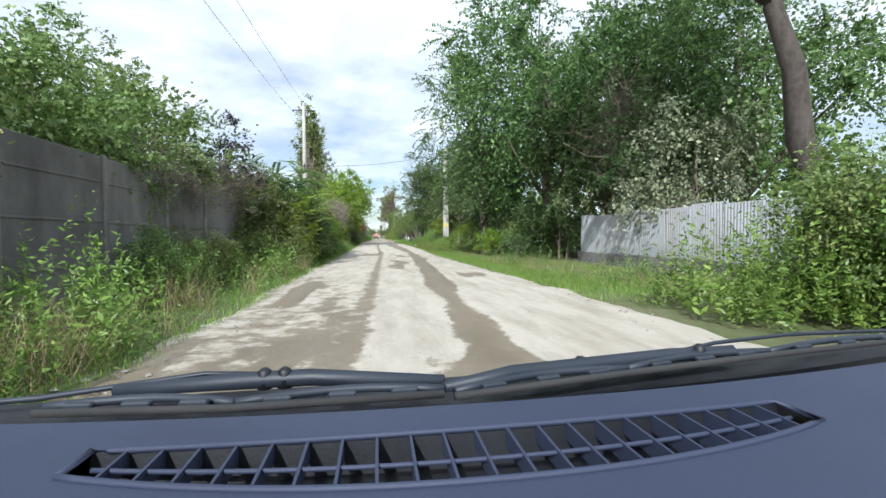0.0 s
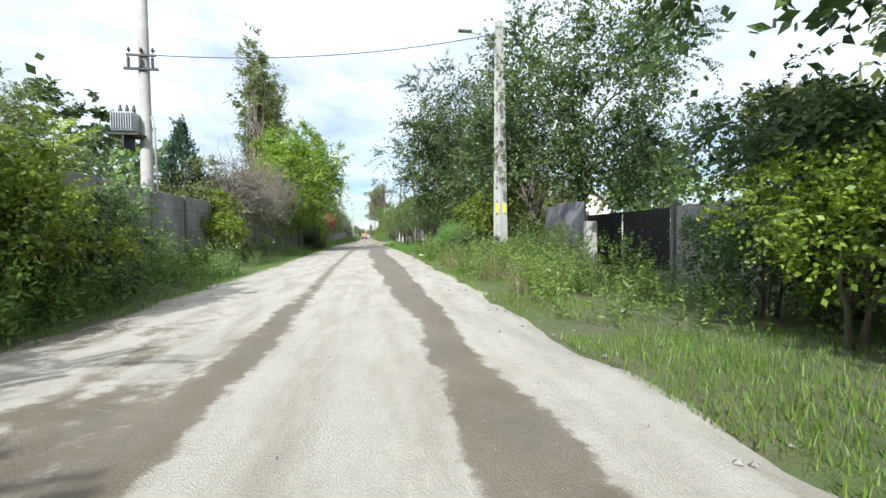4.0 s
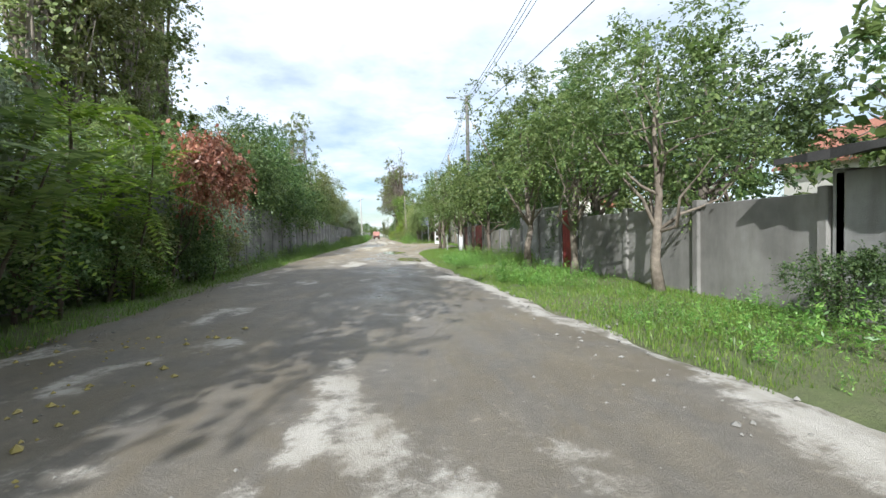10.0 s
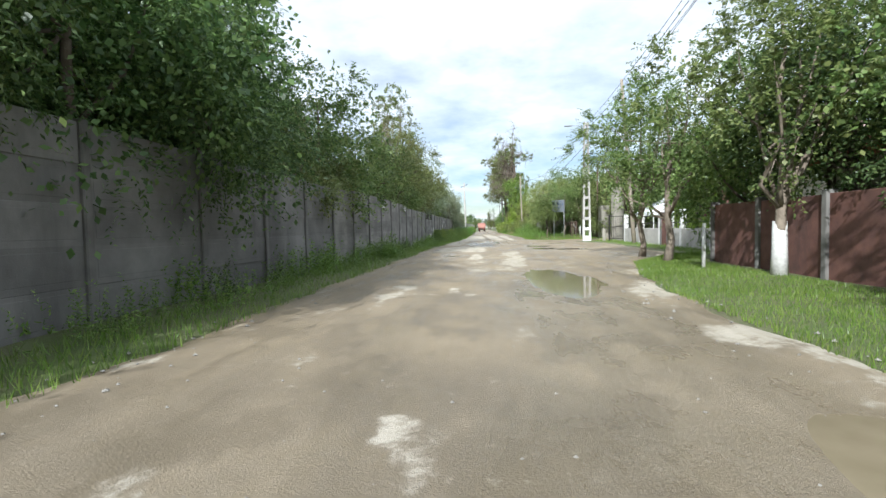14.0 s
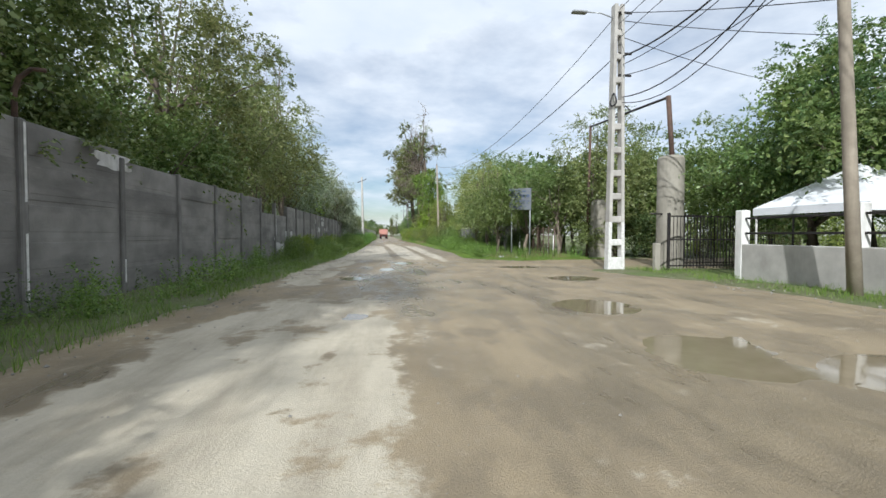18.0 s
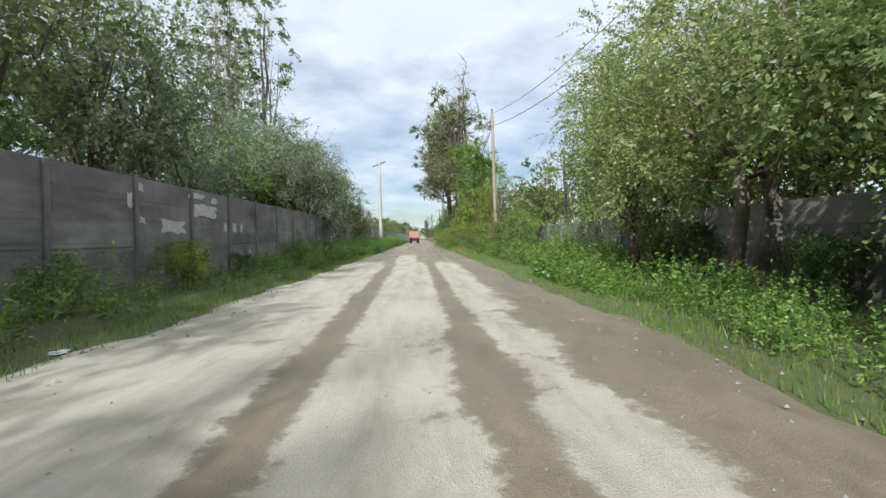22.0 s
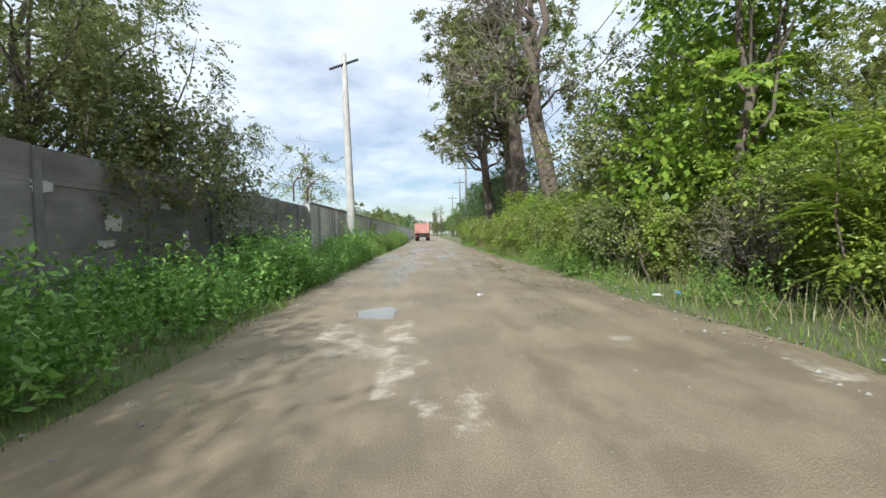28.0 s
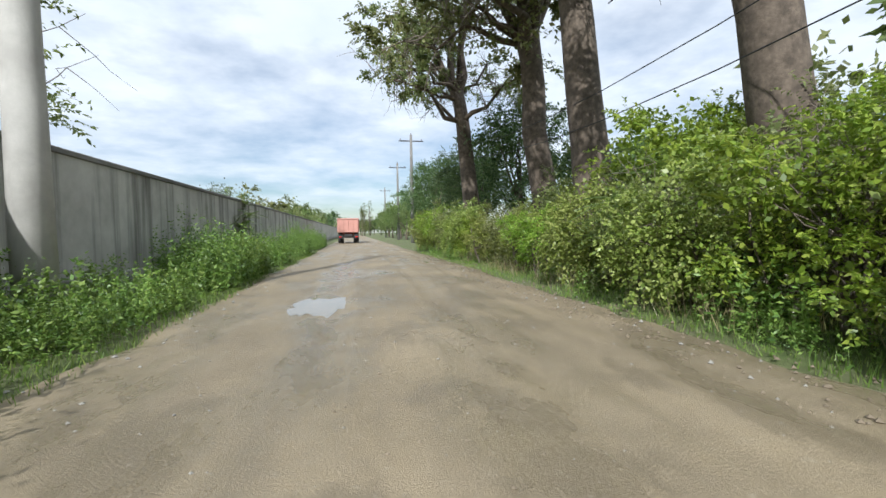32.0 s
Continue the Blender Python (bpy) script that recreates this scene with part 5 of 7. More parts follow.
wire_fence()
for x, y in ((9.68, 144.1), (8.8, 147.0), (10.4, 145.2), (6.45, 109.2)):
    s = thing("limed_stake", "thin wooden stake limed white in the weeds", "stake", "white stakes", at=(x, y, 0))
    part("shaft", tube_mesh("shaft", [([(0, 0, -0.1), (0.02, 0.01, 1.25)], [0.055, 0.045])], LIME, 7), None, s)

# ---- poles, wires, lamps ----
def insulator(parent, x, y, z, hang=False):
    sg = -1 if hang else 1
    part("insulator", tube_mesh("insulator", [([(0, 0, 0), (0, 0, 0.06 * sg), (0, 0, 0.07 * sg), (0, 0, 0.13 * sg), (0, 0, 0.14 * sg), (0, 0, 0.22 * sg)],
                                              [0.025, 0.03, 0.07, 0.06, 0.05, 0.02])], CERAMIC, 8), None, parent, "brown ceramic insulator", at=(x, y, z))


def round_pole(label, x, y, h, r0, r1, material, lean=(0, 0), name="utility_pole"):
    p = thing(name, label, "pole", "poles along the road", at=(x, y, 0))
    part("shaft", tube_mesh("shaft", [([(lean[0] * f, lean[1] * f, -0.2 + (h + 0.2) * f) for f in (0, 0.25, 0.5, 0.75, 1)], [r0 + (r1 - r0) * f for f in (0, 0.25, 0.5, 0.75, 1)])], material, 14), None, p)
    return p


def lamp_arm(p, x, y, z, way, length=1.3):
    tip = (x + way[0] * length, y + way[1] * length, z + 0.3)
    arm = part("lamp_arm", tube_mesh("lamp_arm", [([(x, y, z), ((x + tip[0]) / 2, (y + tip[1]) / 2, z + 0.24), tip], [0.025, 0.025, 0.025])], GREY_METAL, 7), None, p)
    part("lamp_head", boxed(tip[0] + way[0] * 0.25, tip[1] + way[1] * 0.25, tip[2], 0.16 + 0.45 * abs(way[0]), 0.16 + 0.45 * abs(way[1]), 0.09, 0.03), GREY_METAL, arm, "flat grey lamp head")


def wire(a, b, sag=0.4, r=0.012, label="thin black overhead cable between poles"):
    a, b = Vector(a), Vector(b)
    pts = [a.lerp(b, i / 14) - Vector((0, 0, sag * 4 * (i / 14) * (1 - i / 14))) for i in range(15)]
    thing("overhead_wire", label, "cable", "overhead wires", data=tube_mesh("wire", [(pts, [r] * 15)], CABLE, 5))


# tall pole with a transformer, left
tp = round_pole("tall concrete power pole carrying a grey transformer", -7.5, 49.5, 15.4, 0.27, 0.15, CONCRETE_POLE)
part("crossarm", box(boxed(0, 0, 14.6, 2.3, 0.1, 0.1, 0.01), 0, 0, 14.25, 0.08, 0.08, 0.7, 0.01), DARK_METAL, tp)
for dx in (-1.05, 1.05):
    insulator(tp, dx, 0, 14.6, True)
insulator(tp, 0, 0, 15.4)
part("fuse_rack", box(boxed(0, -0.25, 8.2, 1.3, 0.1, 0.1, 0.01), 0, -0.25, 8.75, 1.1, 0.08, 0.08, 0.01), DARK_METAL, tp)
for dx in (-0.45, 0, 0.45):
    insulator(tp, dx, -0.25, 8.85)
    part("fuse", boxed(dx, -0.3, 8.45, 0.1, 0.12, 0.42, 0.03), CERAMIC, tp)
tr = part("transformer", boxed(-0.55, -0.35, 5.95, 0.85, 0.75, 0.8, 0.04), GREY_METAL, tp, "grey finned transformer")
for i in range(9):
    part("fin", boxed(-0.9 + i * 0.09, -0.78, 5.95, 0.03, 0.12, 0.66, 0.005), GREY_METAL, tr)
for i in range(3):
    part("bushing", tube_mesh("bushing", [([(-0.8 + i * 0.25, -0.3, 6.35), (-0.8 + i * 0.25, -0.3, 6.5), (-0.8 + i * 0.25, -0.3, 6.7)], [0.06, 0.075, 0.03])], CERAMIC, 8), None, tr)
part("platform", box(boxed(-0.5, -0.35, 5.45, 1.2, 0.9, 0.1, 0.01), -0.5, -0.35, 5.15, 0.08, 0.9, 0.5, 0.01), DARK_METAL, tp)
part("conduit", tube_mesh("conduit", [([(0.55, -0.3, 2.2), (0.42, -0.25, 5.9), (0.3, -0.2, 6.3)], [0.045, 0.045, 0.04])], GREY_METAL, 7), None, tp)

# concrete lamp pole, right
lp = thing("lamp_pole", "square concrete lamp pole with a yellow mark", "pole", "poles along the road", at=(7.32, 48.3, 0))
V, F = [], []
tube(V, F, [(0, 0, -0.2), (0, 0, 10.6)], [0.33, 0.19], 4)
part("shaft", mesh_of("shaft", V, F, CONCRETE_POLE), None, lp)
part("mark", boxed(-0.16, -0.205, 2.45, 0.22, 0.02, 0.42, 0.004), YELLOW, lp, "yellow painted mark")
part("mark", boxed(0.11, -0.205, 2.45, 0.2, 0.02, 0.42, 0.004), YELLOW, lp, "yellow painted mark")
# hollows are not cut: darker concrete blocks give their shade by colour
for k in range(8):
    part("recess", boxed(-0.17 + k * 0.006, -0.13, 1.6 + k * 1.05, 0.1, 0.05, 0.32, 0.02), CONCRETE_DARK, lp)
lamp_arm(lp, -0.1, 0, 9.6, (-0.93, -0.3), 1.4)
wire((-7.5, 49.3, 8.8), (7.3, 48.3, 10.1), 0.5, 0.018)

# dark wooden pole with a limed concrete foot
wp = round_pole("dark wooden power pole leaning on a limed concrete foot", 6.75, 73.3, 9.2, 0.15, 0.10, POLE_WOOD, (-1.25, 0.2))
part("foot", box(bmesh.new(), 0.12, 0.08, 0.85, 0.24, 0.26, 2.1, 0.03, pose(0, 0, 0, 2, -5, 0)), LIME, wp, "limed concrete foot")
part("band", tube_mesh("band", [([(-0.13, 0.02, 0.75), (-0.145, 0.02, 0.83)], [0.17, 0.17])], DARK_METAL, 10), None, wp)
part("bracket", boxed(-1.2, 0.2, 8.9, 0.5, 0.06, 0.06, 0.01), DARK_METAL, wp)
# the next pole, among the fruit trees
np_ = round_pole("slim wooden power pole with a street lamp", 6.5, 100.0, 9.6, 0.14, 0.10, POLE_WOOD)
lamp_arm(np_, 0, 0, 9.2, (-0.98, 0.1), 0.7)
# pale leaning wooden pole at the house fence
hp = round_pole("pale leaning wooden pole in front of the white fence", 10.15, 126.8, 10.8, 0.14, 0.09, POLE_WOOD_PALE, (-0.75, 0.1))
part("cable_coil", tube_mesh("cable_coil", [([(0.32 * math.cos(i * 0.5) - 0.55, -0.14, 7.3 + 0.32 * math.sin(i * 0.5)) for i in range(30)], [0.025] * 30)], CABLE, 5), None, hp, "coil of black cable")
part("junction_box", boxed(-0.5, -0.16, 6.7, 0.2, 0.12, 0.3, 0.02), GREY_METAL, hp)


def lattice_pole(x, y, h):
    """Concrete ladder pole: two tapering legs joined by rungs, limed at the foot."""
    p = thing("ladder_pole", "concrete ladder pole with open cells and limed foot", "pole", "poles along the road", at=(x, y, 0))
    n, foot = 11, 1.75
    wid = lambda z: 0.66 - 0.30 * z / h
    for sg in (-1, 1):
        for z0, z1, mt, nm in ((-0.2, foot, LIME, "limed_leg"), (foot, h, CONCRETE_POLE, "leg")):
            bm = bmesh.new()
            vs = []
            for z in (z0, z1):
                c = sg * (wid(z) / 2 - 0.06)
                vs.append([bm.verts.new((c + a, b, z)) for a, b in ((-0.06, -0.15), (0.06, -0.15), (0.06, 0.15), (-0.06, 0.15))])
            for k in range(4):
                bm.faces.new((vs[0][k], vs[0][(k + 1) % 4], vs[1][(k + 1) % 4], vs[1][k]))
            bm.faces.new(vs[1])
            bm.faces.new(vs[0][::-1])
            part(nm, bm, mt, p)
    for k in range(n + 1):
        z = 0.12 + (h - 0.3) * k / n
        part("rung", boxed(0, 0, z, wid(z) - 0.1, 0.26, 0.24 if k else 0.6, 0.03), LIME if z < foot else CONCRETE_POLE, p)
    return p


ep = lattice_pole(8.75, 134.5, 9.8)
lamp_arm(ep, -0.1, 0, 9.3, (-0.95, 0.2), 1.1)
for z in (9.5, 8.0, 7.2):
    part("bracket", boxed(0.25, -0.1, z, 0.5, 0.06, 0.08, 0.01), DARK_METAL, ep)
part("cable_coil", tube_mesh("cable_coil", [([(-0.25 + 0.03 * math.sin(i), -0.22 + 0.2 * math.cos(i * 0.5), 6.25 + 0.22 * math.sin(i * 0.5)) for i in range(26)], [0.03] * 26)], CABLE, 5), None, ep, "coil of black cable")

# concrete pillars with a pipe across the side track
gp = thing("pipe_gantry", "rusty pipe carried over the side track on concrete pillars", "gantry", at=(0, 0, 0))
V, F = [], []
tube(V, F, [(11.45, 135.2, -0.2), (11.45, 135.2, 4.3), (11.45, 135.2, 4.4)], [0.5, 0.5, 0.44], 24)
part("pillar", mesh_of("pillar", V, F, PILLAR_CONC, False), None, gp, "round concrete pillar")
V, F = [], []
tube(V, F, [(12.35, 142.84, -0.2), (12.33, 142.84, 0.8), (12.3, 142.84, 3.0), (12.3, 142.84, 3.25)], [0.68, 0.62, 0.55, 0.46], 9)
part("pillar", mesh_of("pillar", V, F, PILLAR_CONC, False), None, gp, "rough concrete pillar stub")
part("pipe_post", tube_mesh("pipe_post", [([(11.5, 135.2, 4.3), (11.55, 135.6, 6.9)], [0.1, 0.1])], RUST_METAL, 10), None, gp)
part("pipe_post", tube_mesh("pipe_post", [([(11.7, 143.3, 0), (11.75, 143.1, 7.5)], [0.07, 0.07])], RUST_METAL, 9), None, gp)
part("pipe", tube_mesh("pipe", [([(11.55, 135.6, 6.86), (11.75, 143.1, 7.44)], [0.055, 0.055])], DARK_METAL, 8), None, gp)
part("brace", tube_mesh("brace", [([(11.63, 138.6, 7.1), (11.65, 139.1, 7.5), (11.69, 140.6, 7.25)], [0.03, 0.03, 0.03])], DARK_METAL, 6), None, gp)
part("hinge_arm", tube_mesh("hinge_arm", [([(10.98, 135.0, 2.1), (10.4, 134.9, 2.1)], [0.03, 0.03])], DARK_METAL, 6), None, gp)


def bar_gate(x0, y0, x1, y1, top):
    g = thing("bar_gate", "black metal bar gate with a mesh lower half", "gate", at=(x0, y0, 0), rz=math.degrees(math.atan2(y1 - y0, x1 - x0)))
    w = math.hypot(x1 - x0, y1 - y0)
    for z in (0.15, 1.1, top):
        part("rail", boxed(w / 2, 0, z, w, 0.04, 0.05, 0.005), DARK_METAL, g)
    n = int(w / 0.14)
    for i in range(n + 1):
        part("bar", boxed(w * i / n, 0, top / 2 + 0.05, 0.022, 0.022, top, 0.003), DARK_METAL, g)
    part("gate_post", boxed(-0.06, 0, top / 2 + 0.02, 0.09, 0.09, top + 0.2, 0.01), DARK_METAL, g)
    return g


bar_gate(10.4, 133.6, 13.3, 133.9, 1.95)
bar_gate(12.1, 135.2, 16.5, 135.6, 2.05)
gs = thing("gate_stub", "short pale concrete post beside the bar gate", "post", at=(9.95, 133.7, 0))
part("shaft", boxed(0, 0, 0.42, 0.22, 0.2, 1.1, 0.03), PILLAR_CONC, gs)
# poles further on
yp = round_pole("dark wooden telephone pole behind the yard", 20.4, 129.6, 8.2, 0.13, 0.1, POLE_WOOD)
part("crossarm", boxed(0, 0, 7.6, 1.5, 0.1, 0.1, 0.01), POLE_WOOD, yp)
insulator(yp, -0.6, 0, 7.65)
insulator(yp, 0.6, 0, 7.65)
wire((6.6, 176.5, 9.9), (7.3, 236.0, 7.6), 3.5, 0.014)
wire((6.6, 176.5, 9.3), (7.3, 236.0, 6.9), 3.7, 0.014)
rp = round_pole("slim pale wooden power pole in the hedge", 6.9, 176.5, 10.2, 0.15, 0.09, POLE_WOOD_PALE, (-0.3, 0))
insulator(rp, -0.3, 0, 10.2)
lq = round_pole("tall white concrete pole with a short dark crossarm", -4.5, 210.2, 12.7, 0.28, 0.17, CONCRETE_POLE, (-0.25, 0.2))
ca = bmesh.new()
box(ca, 0, 0, 0, 2.0, 0.14, 0.13, 0.02, pose(-0.22, 0.1, 12.0, 0, -24, 20))
part("crossarm", ca, DARK_METAL, lq)
for x, y, h in ((6.5, 254.5, 12.3), (7.1, 278.0, 12.6), (7.6, 318.0, 12.4)):
    q = round_pole("grey concrete power pole with a wide crossarm", x, y, h, 0.24, 0.14, CONCRETE_POST)
    part("crossarm", boxed(0, 0, h - 0.7, 2.8, 0.12, 0.12, 0.01), DARK_METAL, q)
    for dx in (-1.2, 0.0, 1.2):
        insulator(q, dx, 0, h - 0.64 if dx else h)
# wires on the right
for dz in (0.0, 0.35, 0.7):
    wire((7.5, 48.1, 10.2 - dz), (5.55, 73.5, 9.0 - dz * 0.5), 0.5)
    wire((5.55 + dz * 0.3, 73.5, 9.0 - dz * 0.4), (6.5, 100.0, 9.5 - dz * 0.6), 0.45)
    wire((6.5, 100.0, 9.5 - dz * 0.6), (8.75, 134.4, 9.6 - dz * 1.5), 0.5)
wire((5.95, 73.4, 6.0), (6.5, 100.0, 8.3), 0.3, 0.014)
wire((8.75, 134.5, 9.5), (6.6, 176.5, 10.1), 2.0, 0.014)
wire((8.75, 134.5, 8.0), (6.6, 176.5, 9.2), 1.7, 0.018)
wire((6.6, 176.5, 10.1), (6.8, 215, 8.8), 0.9, 0.016)
wire((6.6, 176.5, 9.2), (7.4, 215, 7.8), 0.9, 0.02)
for z0, b in ((9.5, (16.0, 120.0, 5.0)), (9.2, (24.0, 130.0, 8.0)), (7.6, (9.6, 126.9, 8.6)), (7.2, (9.7, 126.9, 7.3)), (8.6, (26.0, 140.0, 9.0))):
    wire((8.9, 134.4, z0), b, 0.45, 0.014)
wire((9.65, 126.9, 7.4), (15.4, 118.0, 4.0), 0.5, 0.012)
wire((8.9, 134.4, 7.9), (9.6, 126.9, 8.9), 0.55, 0.03, "sagging bundle of black cables between poles")
wire((8.9, 134.4, 6.4), (9.6, 126.9, 8.5), 0.95, 0.022, "sagging black cable between poles")
wire((8.9, 134.4, 6.2), (9.6, 126.9, 8.3), 1.15, 0.016, "sagging black cable between poles")
wire((9.6, 126.9, 10.5), (6.5, 100.0, 9.4), 0.6, 0.012)
wire((-7.5, 49.5, 15.3), (-7.0, -30.0, 15.5), 1.5, 0.012)
wire((-8.55, 49.5, 14.4), (-8.2, -30.0, 14.6), 1.5, 0.012)

# ---- plants: kinds ----
WALNUT = [tree_meshes("walnut", 11 + i, 8.6, 3.6, 2.0, 0.26, LEAF_DARK, 0.125, 17000, lump=17, crown_low=2.0, per=22, spread=0.30, limbs=9) for i in range(3)]
BIGWAL = [tree_meshes("bigwalnut", 21 + i, 13.5, 5.4, 2.6, 0.34, LEAF_WALNUT, 0.16, 30000, lump=26, crown_low=2.8, per=26, spread=0.42, limbs=14) for i in range(2)]
FARTREE = [tree_meshes("fartree", 171 + i, 8.0, 3.4, 1.5, 0.2, m, 0.34, 2200, lump=12, crown_low=0.6, per=16, spread=0.4) for i, m in enumerate((LEAF_MID, LEAF_OLIVE, LEAF_DARK))]
PLUM = tree_meshes("plum", 181, 6.2, 1.7, 1.2, 0.12, LEAF_PLUM, 0.14, 6000, lump=12, crown_low=1.0, per=18, spread=0.22)
BRIGHT = [tree_meshes("ash", 31 + i, 6.2, 2.7, 1.5, 0.17, LEAF_BRIGHT, 0.15, 9500, lump=13, crown_low=0.9, per=22, spread=0.26) for i in range(2)]
TALLASH = tree_meshes("tallash", 231, 10.4, 4.3, 2.6, 0.2, LEAF_BRIGHT, 0.15, 28000, lump=26, core=34, crown_low=1.8, per=20, spread=0.30, limbs=14, small=0.36, droop=0.3, width=0.58)
FRUIT = [tree_meshes("fruit", 41 + i, 5.4, 2.2, 1.6, 0.12, LEAF_MID, 0.088, 11000, lump=14, crown_low=1.45, per=18, spread=0.22, limbs=8) for i in range(3)]
TALLFRUIT = [tree_meshes("tallfruit", 191 + i, 7.4, 2.9, 2.4, 0.15, LEAF_MID, 0.10, 13500, lump=17, crown_low=2.5, per=18, spread=0.25, limbs=12, bark=BARK_PALE, core=10) for i in range(2)]
ORCHARD = [tree_meshes("orchard", 311 + i, 9.0, 4.2, 1.8, 0.2, LEAF_ORCHARD, 0.085, 32000, lump=24, crown_low=1.5, per=20, spread=0.28, limbs=14, small=0.36, stems=2) for i in range(2)]
MIXED = [tree_meshes("mixed", 51 + i, 7.0, 2.8, 1.6, 0.16, LEAF_MID, 0.115, 12000, lump=14, crown_low=1.1, per=20, spread=0.28) for i in range(2)]
OLIVE = [tree_meshes("olive", 61 + i, 5.8, 2.6, 1.2, 0.14, LEAF_OLIVE, 0.10, 12000, lump=15, crown_low=0.8, per=20, spread=0.28, width=0.42) for i in range(2)]
SILVER = [tree_meshes("silver", 71 + i, 5.6, 2.5, 1.3, 0.14, LEAF_SILVER, 0.11, 11000, lump=15, crown_low=1.0, per=22, spread=0.25, width=0.3, droop=0.8) for i in range(2)]
DROOP = [tree_meshes("droop", 291 + i, 6.6, 2.7, 1.6, 0.15, LEAF_WALNUT, 0.10, 15000, lump=16, crown_low=1.3, per=20, spread=0.27, width=0.34, droop=0.75) for i in range(2)]
TALLOLIVE = [tree_meshes("tallolive", 201 + i, 9.6, 3.0, 2.6, 0.18, LEAF_OLIVE, 0.12, 10500, lump=20, crown_low=2.7, per=16, spread=0.3, width=0.42, limbs=12, small=0.3, hollow=True, core=14) for i in range(2)]
TALLSILVER = [tree_meshes("tallsilver", 211 + i, 9.2, 3.0, 2.4, 0.18, LEAF_SILVER, 0.125, 11500, lump=20, crown_low=2.4, per=18, spread=0.32, width=0.3, droop=0.7, limbs=12, small=0.33, hollow=True, core=14) for i in range(2)]
TALLMIX = [tree_meshes("tallmix", 221 + i, 9.4, 3.1, 2.6, 0.2, LEAF_MID, 0.12, 14000, lump=16, crown_low=2.8, per=16, spread=0.3, limbs=10) for i in range(2)]
POPLAR = [tree_meshes("poplar", 81 + i, 25, 2.1, 5.0, 0.26, LEAF_OLIVE, 0.20, n, lump=34, crown_low=2.5, per=16, spread=0.30, limbs=34, bark=TWIG, dead=dd, core=cc) for i, (n, dd, cc) in enumerate(((15000, 6, 10), (6500, 26, 3)))]
OLDPOP = [old_poplar_meshes("oldpop", 91 + i, 24.0, 0.56, ln, rch, n, lf, tl) for i, (ln, rch, n, lf, tl) in enumerate(((-1.0, 4.4, 11000, 0.5, -1.7), (-3.4, 7.4, 21000, 0.76, -0.6), (-3.0, 6.8, 20000, 0.74, -0.3)))]
SHRUB = [tree_meshes("shrub", 101 + i, 2.6, 1.5, 0.4, 0.05, m, 0.072, 8500, lump=15, crown_low=0.05, per=14, spread=0.14, limbs=6, stems=3) for i, m in enumerate((LEAF_MID, LEAF_DARK, LEAF_OLIVE, LEAF_BRIGHT, LEAF_HEDGE))]
SPARSE = [tree_meshes("sparse", 241 + i, 7.2, 2.0, 1.2, 0.08, LEAF_HEDGE, 0.075, 8500, lump=18, crown_low=0.9, per=16, spread=0.26, limbs=12, stems=2, core=4, small=0.32) for i in range(2)]
DRYVINE = [tree_meshes("dryvine", 121 + i, 2.6, 1.7, 0.4, 0.035, LEAF_DRY, 0.055, 3600, lump=15, crown_low=0.5, per=14, spread=0.2, limbs=9, stems=4, bark=TWIG, dead=64, core=6) for i in range(2)]
THIN = tree_meshes("thin", 251, 7.6, 2.4, 2.2, 0.09, LEAF_OLIVE, 0.16, 2400, lump=16, crown_low=3.0, per=10, spread=0.3, limbs=18, core=2, small=0.3, dead=8, bark=BARK)
TALLWAL = tree_meshes("tallwal", 261, 12.6, 3.1, 7.0, 0.15, LEAF_THUJA, 0.14, 20000, lump=20, crown_low=6.0, per=20, spread=0.3, limbs=14, core=14, small=0.34, hollow=True)
SLENDER = tree_meshes("slender", 271, 2.4, 0.80, 0.3, 0.03, LEAF_WEED, 0.06, 9000, lump=26, crown_low=0.05, per=14, spread=0.15, limbs=12, stems=8, width=0.2, droop=-0.9, small=0.25)
LEANTREE = tree_meshes("leantree", 281, 16, 4.2, 7.5, 0.44, LEAF_DARK, 0.18, 7000, lump=12, crown_low=8.5, per=20, spread=0.4, limbs=12, bark=BARK_WET, lean=(-5.4, 0.0), small=0.3, hollow=True, limb_lo=4)
RUSTY = tree_meshes("rusty", 131, 3.9, 1.3, 1.5, 0.06, LEAF_RUST, 0.12, 3600, lump=13, crown_low=1.9, per=14, spread=0.24, lean=(1.1, 0.0), droop=0.9, small=0.3, hollow=True, core=20)
SUMAC = [frond_meshes("sumac", 141 + i, 3.2, 1.6, m, 150) for i, m in enumerate((LEAF_MID, LEAF_BRIGHT, LEAF_DARK))]
BARE = tree_meshes("bare", 151, 6.5, 2.6, 1.2, 0.055, LEAF_DRY, 0.06, 1600, lump=12, limbs=18, stems=5, dead=110, bark=TWIG, core=4)


def cone_meshes(name, seed, h, r, leaf, n, size, pointed=1.0):
    """A conifer: upswept sprays thickening towards the ground."""
    rng = np.random.default_rng(seed)
    V, F = [], []
    tube(V, F, [(0, 0, -0.1), (0, 0, h * 0.95)], [0.14, 0.02], 7)
    u = rng.random(n // 18) ** 1.3
    z = 0.1 + (h - 0.15) * u
    rad = r * (1 - u ** 1.6 * pointed) * (0.72 + 0.33 * rng.random(len(u))) + 0.05
    th = rng.random(len(u)) * 6.283
    c = np.stack([rad * np.cos(th), rad * np.sin(th), z], 1)
    C = np.repeat(c, 18, 0) + rng.normal(size=(len(u) * 18, 3)) * (0.13, 0.13, 0.2)
    out = np.repeat(np.stack([np.cos(th), np.sin(th), np.full(len(u), 1.6)], 1), 18, 0)
    return mesh_of(name + "_trunk", V, F, BARK, True), fast_mesh(name + "_crown", leaf_quads(rng, C, size, 0.4, 0.0, out), 4, leaf)


